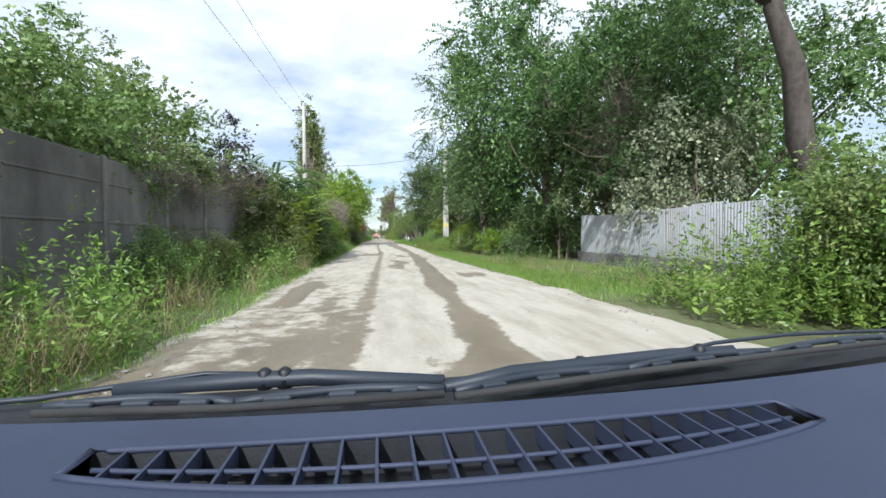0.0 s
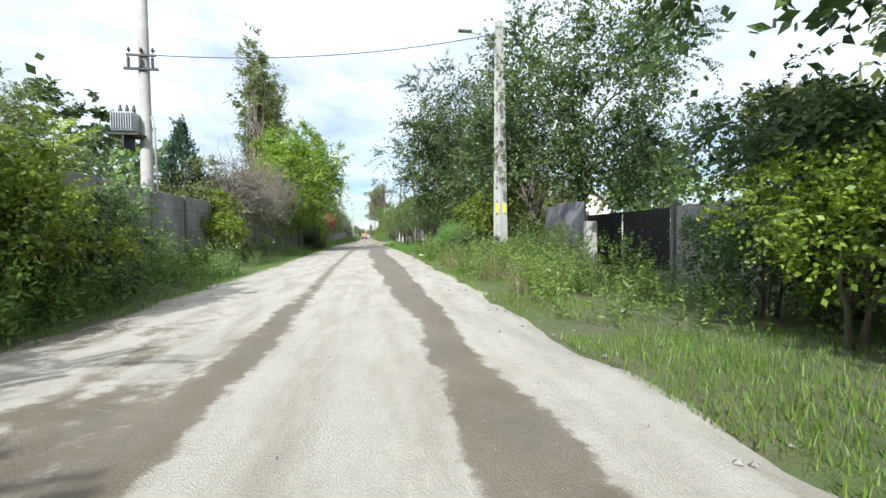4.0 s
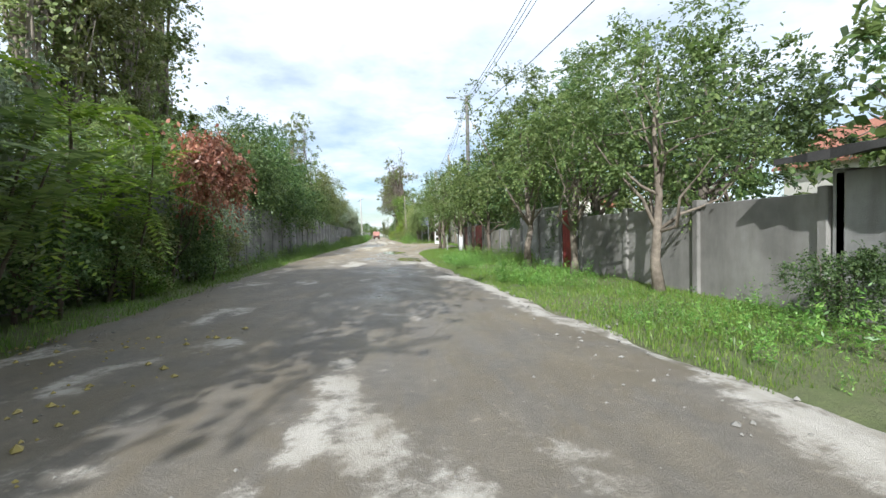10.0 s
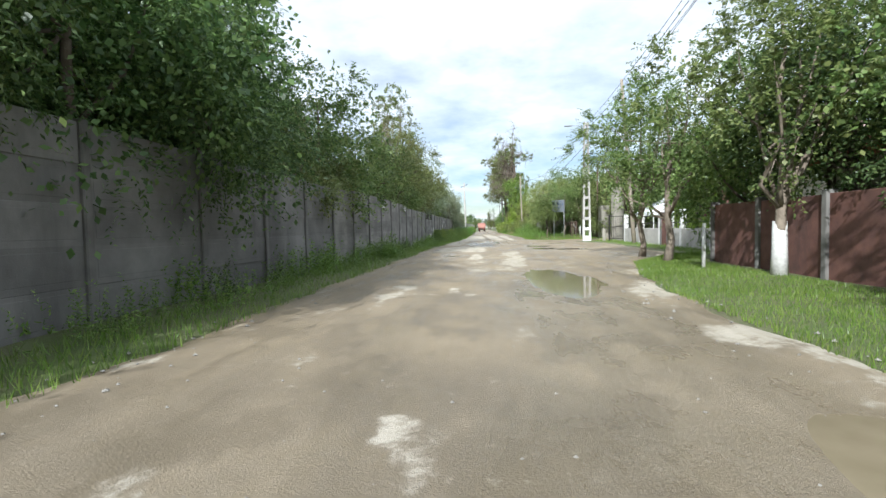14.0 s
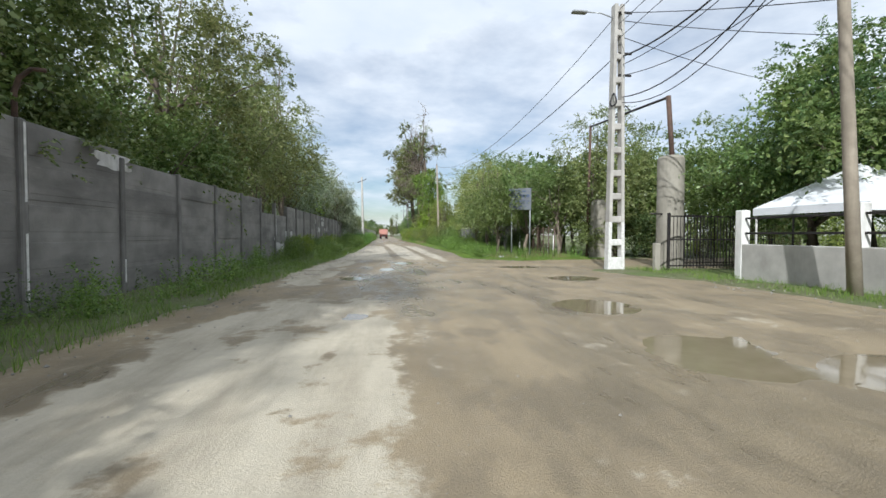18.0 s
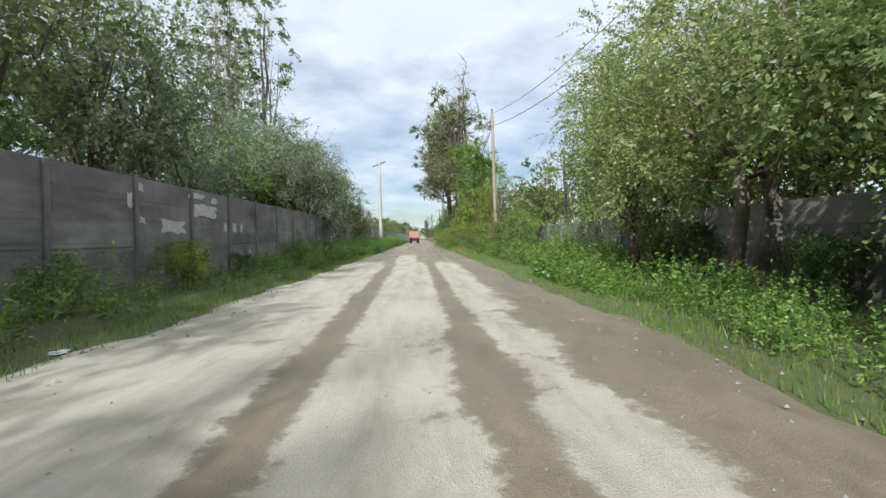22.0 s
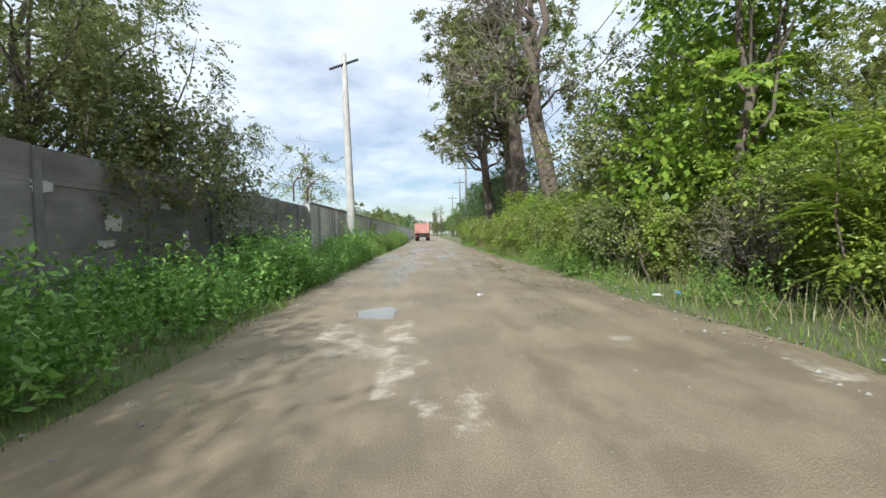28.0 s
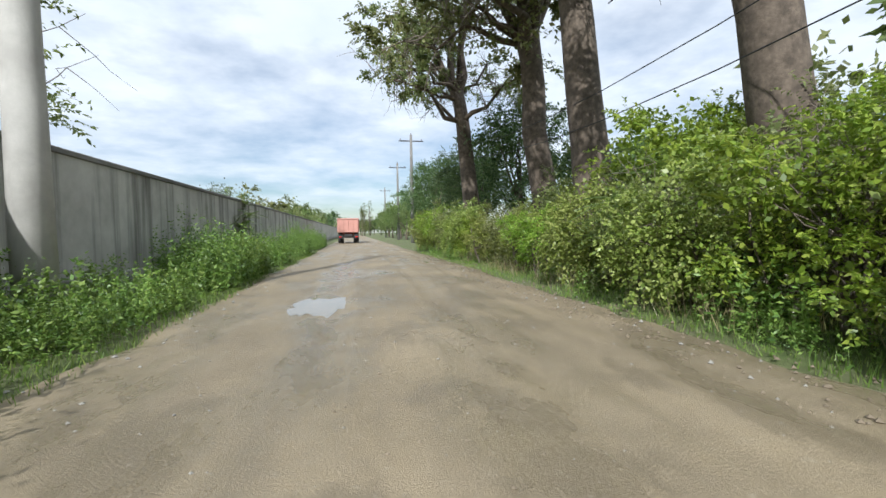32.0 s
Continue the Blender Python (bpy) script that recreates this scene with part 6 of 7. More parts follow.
THUJA = cone_meshes("thuja", 161, 6.3, 1.9, LEAF_THUJA, 64000, 0.10, 0.92)
SPRUCE = cone_meshes("spruce", 162, 8.0, 1.7, LEAF_CONIFER, 8000, 0.22)

T_WAL = "broad dark green walnut tree with dense drooping leaves"
T_BRI = "round bright green young tree leaning over the road"
T_FRU = "small fruit tree on the grass verge"
T_MIX = "leafy green tree growing behind the wall"
T_OLI = "yellowish green tree spilling over the wall"
T_SIL = "silvery grey green oleaster with drooping twigs"
T_POP = "tall narrow poplar with thin foliage"
T_OLD = "tall old poplar with broken dead limbs and pale bark"
T_SHR = "dense green shrub on the road verge"
T_DRY = "tangle of dry brown vine and twigs"
T_SUM = "tree of heaven shoots with feathered leaves"


def walnut(x, y, s=1.0, k=0, **q):
    return place_plant("walnut_tree", WALNUT[k % 3], T_WAL, "tree", x, y, s, **q)


def bigwal(x, y, s=1.0, k=0, **q):
    return place_plant("walnut_tree", BIGWAL[k % 2], "tall spreading walnut tree with dark drooping foliage", "tree", x, y, s, **q)


def fartree(x, y, s=1.0, k=0, **q):
    return place_plant("distant_tree", FARTREE[k % 3], "green tree standing back from the road", "tree", x, y, s, group="trees behind the gardens", **q)


def ash(x, y, s=1.0, k=0, **q):
    return place_plant("young_tree", BRIGHT[k % 2], T_BRI, "tree", x, y, s, **q)


def fruit(x, y, s=1.0, k=0, limed=True, **q):
    ob = place_plant("fruit_tree", FRUIT[k % 3], T_FRU + (" with a limed trunk" if limed else ""), "tree", x, y, s, group="fruit trees on the verge", **q)
    if limed:
        part("limed_collar", tube_mesh("limed_collar", [([(0, 0, -0.02), (0, 0, 0.5), (0, 0, 1.2)], [0.152, 0.124, 0.112])], LIME, 10), None, ob, "white limewash on the trunk")
    return ob


def orchard(x, y, s=1.0, k=0, **q):
    return place_plant("fruit_tree", ORCHARD[k % 2], "large round yellowish green fruit tree before the field wall", "tree", x, y, s, **q)


def tallfruit(x, y, s=1.0, k=0, **q):
    return place_plant("fruit_tree", TALLFRUIT[k % 2], "tall spreading fruit tree with dark stems over the verge", "tree", x, y, s, group="fruit trees on the verge", **q)


def limed_tree(x, y, s=1.0, k=0, **q):
    ob = place_plant("fruit_tree", TALLFRUIT[k % 2], "tall fruit tree with a limed trunk on the verge", "tree", x, y, s, group="fruit trees on the verge", **q)
    part("limed_collar", tube_mesh("limed_collar", [([(0, 0, -0.02), (0, 0, 0.6), (0, 0, 1.3)], [0.19, 0.165, 0.15])], LIME, 10), None, ob, "white limewash on the trunk")
    return ob


def mixed(x, y, s=1.0, k=0, **q):
    return place_plant("leafy_tree", MIXED[k % 2], T_MIX, "tree", x, y, s, **q)


def olive(x, y, s=1.0, k=0, **q):
    return place_plant("leafy_tree", OLIVE[k % 2], T_OLI, "tree", x, y, s, **q)


def silver(x, y, s=1.0, k=0, **q):
    return place_plant("oleaster_tree", SILVER[k % 2], T_SIL, "tree", x, y, s, **q)


def tallolive(x, y, s=1.0, k=0, **q):
    return place_plant("leafy_tree", TALLOLIVE[k % 2], "tall yellowish green tree behind the concrete wall", "tree", x, y, s, **q)


def tallsilver(x, y, s=1.0, k=0, **q):
    return place_plant("oleaster_tree", TALLSILVER[k % 2], "tall silvery oleaster with drooping twigs behind the wall", "tree", x, y, s, **q)


def tallmix(x, y, s=1.0, k=0, **q):
    return place_plant("leafy_tree", TALLMIX[k % 2], "tall green tree standing behind the wall", "tree", x, y, s, **q)


def poplar(x, y, s=1.0, k=0, **q):
    return place_plant("poplar_tree", POPLAR[k % 2], T_POP, "tree", x, y, s, group="poplars", **q)


def oldpop(x, y, s=1.0, k=0, **q):
    return place_plant("old_poplar", OLDPOP[k % 3], T_OLD, "tree", x, y, s, group="old poplars", part_names=("trunk", "crown", "dead_wood"), **q)


def shrub(x, y, s=1.0, k=0, **q):
    return place_plant("shrub", SHRUB[k % 5], T_SHR, "shrub", x, y, s, **q)


def dryvine(x, y, s=1.0, k=0, **q):
    return place_plant("dry_vine", DRYVINE[k % 2], T_DRY, "vine", x, y, s, **q)


def sumac(x, y, s=1.0, k=0, **q):
    return place_plant("tree_of_heaven", SUMAC[k % 3], T_SUM, "shrub", x, y, s, **q)


def droop(x, y, s=1.0, k=0, **q):
    return place_plant("drooping_tree", DROOP[k % 2], "dark grey green tree drooping over the concrete wall", "tree", x, y, s, **q)


def sparse(x, y, s=1.0, k=0, **q):
    return place_plant("robinia_tree", SPARSE[k % 2], "slender yellowish green robinia with thin foliage", "tree", x, y, s, **q)


def row(fn, x, y0, y1, n, s, jx=0.4, ks=(0,), seed=1, **q):
    """A loose row of one kind along the road."""
    rr = random.Random(seed)
    for i in range(n):
        fn(x + rr.uniform(-jx, jx), y0 + (y1 - y0) * (i + rr.uniform(0.2, 0.8)) / n, s * rr.uniform(0.8, 1.2), ks[i % len(ks)], **q)


# ---- plants, left side ----
row(mixed, -9.2, -4, 18, 5, 1.05, 0.8, (0, 1), 2)
olive(-7.6, 5.5, 0.9)
mixed(-7.4, 11.0, 0.85, 1)
mixed(-7.5, 15.2, 1.0, 0)
place_plant("plum_tree", PLUM, "dark leaved plum tree above the wall", "tree", -6.6, 20.5, 1.0)
row(dryvine, -5.6, 12.0, 21.0, 6, 0.62, 0.15, (0, 1), 3, z=1.75)
row(shrub, -4.6, 10.0, 20.0, 5, 0.5, 0.2, (0, 2, 3), 63)
row(sumac, -4.9, 20.0, 38, 6, 1.0, 0.6, (2, 0, 1), 4)
sumac(-5.4, 25.4, 1.7, 0)
sumac(-5.5, 30.3, 1.42, 1)
sumac(-5.0, 20.6, 1.1, 1)
row(sumac, -6.4, 20, 40, 9, 1.4, 0.6, (0, 2), 5)
row(shrub, -4.2, 18.5, 41, 13, 0.85, 0.35, (0, 2, 3, 1), 6)
row(shrub, -5.4, 19.5, 40, 11, 1.35, 0.4, (0, 2), 61)
row(sumac, -4.3, 19.5, 36, 4, 0.62, 0.4, (1, 0), 62)
row(mixed, -9.5, 22, 47, 6, 0.85, 1.0, (1, 0), 7)
ash(-5.2, 34.0, 0.75, 0)
place_plant("spruce", SPRUCE, "dark green spruce behind the wall", "tree", -7.4, 52.8, 0.85)
ash(-5.0, 51.0, 0.52, 1)
shrub(-4.8, 44.0, 0.36, 1)
shrub(-4.7, 47.0, 0.42, 0)
shrub(-4.7, 53.5, 0.42, 2)
shrub(-4.8, 57.0, 0.36, 1)
sumac(-4.9, 60.0, 0.55, 1)
row(dryvine, -6.0, 52.0, 70.0, 10, 1.2, 0.4, (0, 1), 8, z=1.5)
row(olive, -8.4, 52, 72, 5, 0.8, 0.6, (1, 0), 9)
row(olive, -6.9, 54.0, 67.0, 5, 0.7, 0.2, (1, 0), 91)
place_plant("bare_shrub", BARE, "leafless grey shrub above the wall", "shrub", -7.6, 60.5, 0.7)
row(shrub, -7.5, 50.0, 69.0, 9, 1.6, 0.2, (2, 1, 0), 81)
for x, y, s in ((-7.4, 66.0, 0.72), (-6.8, 63.4, 0.66)):
    place_plant("bare_shrub", BARE, "leafless grey shrub above the wall", "shrub", x, y, s)
place_plant("young_tree", TALLASH, "spreading bright green tree leaning over the wall", "tree", -6.4, 70.2, 0.74)
place_plant("young_tree", TALLASH, "spreading bright green tree leaning over the road", "tree", -4.9, 73.4, 1.1)
tallmix(-5.4, 77.6, 0.98, 1)
row(shrub, -4.7, 80.0, 91.0, 6, 0.75, 0.3, (1, 0, 2), 10)
for i, (x, y, s) in enumerate(((-4.6, 78.8, 1.15), (-4.5, 81.4, 1.25), (-4.7, 83.6, 1.2), (-4.8, 88.4, 1.05))):
    sumac(x, y, s, (0, 1, 1, 0)[i])
place_plant("rusty_tree", RUSTY, "small tree with withered rust brown leaves", "tree", -4.4, 85.7, 0.8, sz=1.0, rz=0)
silver(-5.2, 80.5, 0.75, 0)
silver(-4.9, 90.8, 0.55, 1)
droop(-6.4, 99.6, 0.9, 0)
droop(-6.0, 102.2, 1.12, 1)
droop(-5.95, 105.2, 1.0, 0)
droop(-6.0, 98.0, 1.0, 1)
droop(-6.9, 108.0, 1.05, 0)
mixed(-5.9, 87.0, 0.8, 0)
row(poplar, -13.5, 93.0, 108.0, 6, 1.02, 0.6, (0,), 11)
row(tallmix, -7.8, 98.5, 108.0, 4, 0.78, 0.4, (0, 1), 12)
row(droop, -7.8, 97.0, 110.0, 3, 0.95, 0.3, (0, 1), 13)
bigwal(-9.4, 107.5, 0.78, 1)
mixed(-7.2, 93.0, 0.8, 1)
row(olive, -7.9, 108.0, 119.0, 4, 1.0, 0.4, (0, 1), 14)
mixed(-7.0, 115.5, 1.2, 1)
row(mixed, -7.9, 120.0, 137.0, 7, 0.8, 0.4, (0, 1), 15)
row(poplar, -21.6, 198.0, 210.0, 5, 1.42, 3.2, (1,), 16)
row(tallolive, -8.2, 134.0, 160.0, 7, 1.05, 0.4, (0, 1), 17)
tallolive(-7.7, 141.5, 0.98, 0)
tallmix(-7.5, 128.6, 0.84, 0)
row(tallmix, -12.4, 142.0, 172.0, 3, 0.75, 0.8, (1, 0), 18)
row(tallsilver, -8.2, 156.0, 174.0, 5, 1.0, 0.3, (1, 0), 19)
ash(-9.9, 173.0, 1.2, 0)
tallsilver(-6.3, 177.2, 0.9, 0)
tallsilver(-6.1, 174.6, 0.86, 1)
silver(-6.2, 178.8, 1.1, 0)
row(tallolive, -8.4, 172.0, 187.0, 4, 0.9, 0.4, (1, 0), 20)
row(mixed, -9.5, 172.0, 186.0, 3, 1.1, 0.8, (1, 0), 201)
place_plant("bare_shrub", BARE, "leafless grey tree above the wall", "tree", -8.5, 183.0, 1.2)
olive(-6.5, 190.8, 0.9, 0)
silver(-6.4, 193.6, 0.9, 1)
shrub(-5.2, 194.8, 0.6, 1)
tallolive(-7.6, 190.6, 0.92, 0)
tallolive(-7.2, 194.2, 0.8, 1)
place_plant("thin_tree", THIN, "thin tree with sparse reddish green leaves", "tree", -8.2, 213.8, 1.0)
silver(-7.6, 232.0, 0.75, 0)
sumac(-6.7, 226.0, 1.15, 0)
row(shrub, -4.5, 140.0, 186.0, 12, 0.42, 0.25, (0, 3, 1), 21)
row(fartree, -16.0, -10.0, 200.0, 18, 1.05, 2.0, (0, 1, 2), 50)

# ---- plants, right side ----
place_plant("leaning_tree", LEANTREE, "old tree with a thick dark leaning trunk", "tree", 12.6, 10.6, 1.0, rz=0)
row(bigwal, 15.0, 15.0, 27.0, 2, 0.95, 0.8, (0, 1), 221)
bigwal(9.6, 24.5, 1.12, 0)
bigwal(10.2, 31.5, 1.12, 1)
walnut(7.0, 29.0, 0.95, 0)
silver(11.2, 14.6, 1.05, 0)
walnut(12.2, 18.0, 0.95, 1)
walnut(11.6, 21.5, 1.0, 2)
row(shrub, 7.2, 21.5, 36.0, 7, 0.72, 0.5, (1, 0, 3), 24)
row(shrub, 9.0, 21.0, 36.0, 8, 1.3, 0.5, (1, 1, 0), 241)
row(shrub, 7.6, 1.5, 6.4, 4, 0.95, 0.3, (0, 1, 2), 25)
place_plant("willow_bush", SLENDER, "tall bush of slim upright green shoots", "shrub", 6.9, 4.6, 1.0)
place_plant("willow_bush", SLENDER, "tall bush of slim upright green shoots", "shrub", 7.4, 6.2, 1.0)
place_plant("bare_shrub", BARE, "dead grey branches in front of the trees", "shrub", 9.9, 17.5, 0.75, z=1.9)
bigwal(11.7, 50.0, 0.92, 1)
walnut(9.5, 50.2, 1.0, 1)
shrub(7.7, 45.2, 0.6, 1)
shrub(8.2, 43.4, 0.62, 0)
bigwal(8.8, 63.9, 1.0, 0)
ash(8.5, 52.2, 0.75, 1)
place_plant("willow_bush", SLENDER, "tall bush of slim upright green shoots", "shrub", 6.6, 57.6, 0.86)
for x, y, s in ((6.9, 56.0, 0.8), (6.2, 58.7, 0.55), (6.6, 54.8, 0.5), (7.6, 57.4, 0.92)):
    place_plant("willow_bush", SLENDER, "tall bush of slim upright green shoots", "shrub", x, y, s)
place_plant("willow_bush", SLENDER, "tall bush of slim upright green shoots", "shrub", 7.2, 59.4, 0.85)
ash(11.2, 59.6, 0.75, 0)
bigwal(9.4, 68.0, 0.84, 1)
row(shrub, 9.4, 49.0, 57.0, 4, 1.2, 0.4, (0, 1, 3), 261)
row(shrub, 6.7, 41.5, 51.0, 6, 0.4, 0.4, (0, 2, 3), 26)
row(shrub, 6.9, 51.5, 56.0, 4, 0.62, 0.3, (1, 0), 263)
shrub(6.9, 77.8, 0.42, 1)
shrub(7.0, 75.9, 0.24, 0)
bigwal(13.2, 77.5, 0.6, 0)
walnut(10.2, 84.6, 0.78, 1)
tallfruit(7.0, 70.0, 0.66, 1)
tallfruit(6.9, 81.6, 0.78, 0)
tallfruit(6.8, 85.6, 0.8, 1)
tallfruit(6.5, 88.9, 0.92, 0)
walnut(9.8, 90.0, 0.9, 1)
fruit(7.35, 98.5, 1.05, 2, False)
mixed(9.7, 104.2, 1.0, 0)
walnut(10.4, 109.6, 0.86, 1)
walnut(9.3, 107.6, 0.72, 2)
mixed(9.1, 111.0, 0.9, 1)
mixed(9.3, 114.2, 0.75, 0)
limed_tree(7.25, 107.2, 0.98, 1)
walnut(9.8, 97.5, 0.9, 2)
tallfruit(6.5, 111.9, 0.92, 0)
tallfruit(6.5, 114.4, 0.86, 1)
mixed(10.4, 93.6, 0.95, 0)
row(shrub, 8.9, 89.0, 104.0, 8, 0.85, 0.2, (1, 0, 1), 91)
place_plant("thuja", THUJA, "dense green clipped thuja behind the fence", "tree", 13.3, 124.6, 1.0)
place_plant("spruce", SPRUCE, "dark spruce beside the house", "tree", 21.0, 127.5, 1.0)
row(mixed, 14.8, 128.0, 136.0, 3, 1.05, 0.6, (0, 1), 29)
mixed(16.6, 134.0, 1.15, 1)
walnut(15.5, 131.0, 0.9, 1)
olive(18.5, 138.0, 0.9, 0)
olive(12.6, 144.4, 1.2, 0)
mixed(19.6, 144.6, 1.15, 0)
mixed(17.0, 146.0, 1.1, 1)
shrub(15.6, 143.2, 1.1, 1)
mixed(12.4, 147.0, 0.8, 1)
olive(14.8, 146.0, 1.0, 0)
tallfruit(9.0, 146.2, 0.8, 0)
tallfruit(10.9, 145.6, 0.76, 1)
fruit(8.0, 149.6, 1.1, 0, False)
fruit(11.0, 149.6, 1.0, 1, False)
orchard(8.9, 157.6, 0.8, 0)
orchard(8.5, 153.4, 0.86, 1)
tallmix(11.4, 166.4, 1.0, 0)
tallmix(12.4, 163.8, 1.05, 1)
tallolive(13.2, 145.2, 0.95, 1)
fruit(7.0, 145.6, 0.85, 2, False)
sparse(10.4, 171.0, 1.1, 0)
sparse(11.4, 168.2, 0.85, 1)
fruit(10.5, 151.5, 1.1, 1, False)
fruit(12.6, 149.0, 1.1, 2, False)
mixed(12.0, 156.0, 1.0, 1)
silver(13.0, 166.0, 0.95, 0)
olive(13.5, 171.0, 0.85, 0)
row(shrub, 9.0, 146.0, 158.0, 6, 0.6, 0.4, (1, 0), 301)
row(fartree, 17.0, 141.0, 235.0, 13, 1.0, 1.8, (0, 1, 2), 30)
row(fartree, 23.0, 20.0, 132.0, 11, 1.15, 2.0, (0, 2, 1), 302)
row(shrub, 8.2, 159.0, 172.0, 7, 0.42, 0.3, (3, 0, 4), 31)
row(shrub, 7.9, 170.0, 183.0, 8, 0.95, 0.5, (0, 4, 2), 32)
sparse(8.2, 182.6, 0.95, 0)
sparse(8.0, 184.8, 1.05, 1)
sparse(8.6, 188.0, 0.9, 0)
sparse(8.9, 192.0, 0.85, 1)
row(shrub, 6.9, 181.0, 191.0, 6, 0.85, 0.5, (4, 2, 4, 3), 33)
row(shrub, 5.7, 191.0, 205.0, 9, 0.85, 0.3, (4, 2, 4, 3), 331)
row(shrub, 8.2, 183.0, 222.0, 18, 1.3, 0.7, (4, 2, 4, 3, 0), 34)
row(shrub, 5.2, 204.0, 236.0, 17, 0.85, 0.3, (4, 3, 4, 2), 35)
row(dryvine, 6.0, 187.0, 222.0, 8, 0.6, 0.4, (0, 1), 351)
row(mixed, 13.0, 186.0, 240.0, 8, 0.66, 1.0, (0, 1), 36)
place_plant("walnut_tree", TALLWAL, "tall walnut with a dense bright green crown over the hedge", "tree", 6.9, 190.6, 0.9)
for x, y, s, k in ((5.9, 195.6, 0.85, 1), (5.6, 199.8, 0.75, 0), (6.3, 203.0, 1.0, 1), (5.5, 207.4, 0.8, 1), (5.9, 212.0, 0.95, 0), (6.4, 187.2, 0.9, 1), (6.8, 183.4, 1.0, 0)):
    sumac(x, y, s, k)
ash(7.8, 193.2, 1.15, 0)
olive(8.2, 197.4, 1.3, 1)
oldpop(9.0, 210.1, 1.12, 0, rz=-10)
oldpop(8.4, 216.6, 1.17, 1, rz=-10)
oldpop(8.4, 221.5, 1.1, 2, rz=12)
oldpop(7.4, 229.0, 0.95, 1, rz=-25)
row(walnut, 10.0, 228.0, 262.0, 5, 1.0, 0.8, (0, 1, 2), 37)
row(mixed, 9.5, 262.0, 330.0, 8, 1.1, 1.5, (0, 1), 38)
row(poplar, 4.0, 370.0, 380.0, 4, 0.5, 2.5, (0, 1), 39)
row(fartree, -16.0, 330.0, 430.0, 12, 1.2, 6.0, (0, 1, 2), 40)
row(fartree, 16.0, 330.0, 430.0, 12, 1.3, 5.0, (1, 0, 2), 41)
row(fartree, 2.0, 418.0, 432.0, 7, 1.0, 9.0, (1, 0, 2), 42)
row(fartree, -9.5, 236.0, 330.0, 9, 0.7, 1.5, (0, 1), 43)
for i in range(9):
    shrub(12.5 + i * 3.1, 143.3 + 0.5 * math.sin(i * 2.3), 1.0 + 0.25 * math.sin(i * 1.7), (0, 2, 4)[i % 3])
for i in range(6):
    fartree(28.0 + i * 6.0, 150.0 + 2.0 * math.sin(i * 1.9), 0.85, i)


# ---- verges: weeds, grass, stones, fallen leaves ----
def weed_strip(name, label, seed, n, y0, y1, xf, hmin, hmax, leaf, per=24, size=0.10, width=0.34):
    """Weeds in clumps: stems of uneven height with slim leaves all the way up."""
    rng = np.random.default_rng(seed)
    nc = max(8, n // 9)
    cy = y0 + (y1 - y0) * rng.random(nc)
    a, b = xf(cy)
    cx = a + (b - a) * rng.random(nc)
    dens = fnoise(cx * 0.6, cy * 0.35, seed)
    ch = (0.35 + 0.95 * rng.random(nc) ** 1.5) * (0.35 + 1.6 * np.clip(dens - 0.2, 0, 1))
    w = np.clip(dens - 0.28, 0, 1)
    k = rng.choice(nc, n, p=w / w.sum())
    m = n
    x, y = cx[k] + rng.normal(size=m) * 0.20, cy[k] + rng.normal(size=m) * 0.24
    lo_, hi_ = xf(y)
    x = np.clip(x, lo_ - 0.1, hi_ + 0.15)
    h = (hmin + (hmax - hmin) * rng.random(m)) * ch[k] * 1.35 + 0.05
    f = 0.06 + 0.94 * rng.random((m, per)) ** 0.85
    lx = rng.normal(size=(m, 2)) * 0.16 * h[:, None]
    P = np.stack([x[:, None] + lx[:, :1] * f * f, y[:, None] + lx[:, 1:] * f * f, -0.03 + h[:, None] * f], -1).reshape(-1, 3)
    th = rng.random(m * per) * 6.283
    out = np.stack([np.cos(th), np.sin(th), 0.25 + 0.5 * rng.random(m * per)], 1) * 1.3
    taper = np.repeat(np.clip(h, 0.25, 1.0), per) * (1.15 - 0.6 * f.reshape(-1))
    me = fast_mesh(name, leaf_quads(rng, P, size * taper * 1.35, width, 0.3, out), 4, leaf)
    thing("weeds", label, "weeds", kind="stuff", data=me)


def grass_strip(name, label, seed, n, y0, y1, xf, hmin, hmax, material, gap=0.3):
    """Grass blades as slim triangles."""
    rng = np.random.default_rng(seed)
    y = y0 + (y1 - y0) * rng.random(n)
    x0, x1 = xf(y)
    x = x0 + (x1 - x0) * rng.random(n)
    d = fnoise(x * 0.9, y * 0.9, seed)
    k = d > gap
    x, y, d = x[k], y[k], d[k]
    m = len(x)
    h = (hmin + (hmax - hmin) * rng.random(m)) * (0.5 + d)
    th = rng.random(m) * 6.283
    w = 0.004 + 0.005 * rng.random(m)
    z = np.full(m, -0.05)
    b = np.stack([x, y, z], 1)
    s = np.stack([np.cos(th) * w, np.sin(th) * w, z * 0], 1)
    tip = b + np.stack([rng.normal(size=m) * 0.35 * h, rng.normal(size=m) * 0.35 * h, h + 0.03], 1)
    me = fast_mesh(name, np.stack([b - s, b + s, tip], 1).reshape(-1, 3), 3, material)
    thing("straw" if material is STRAW else "grass", label, "grass", kind="stuff", data=me)


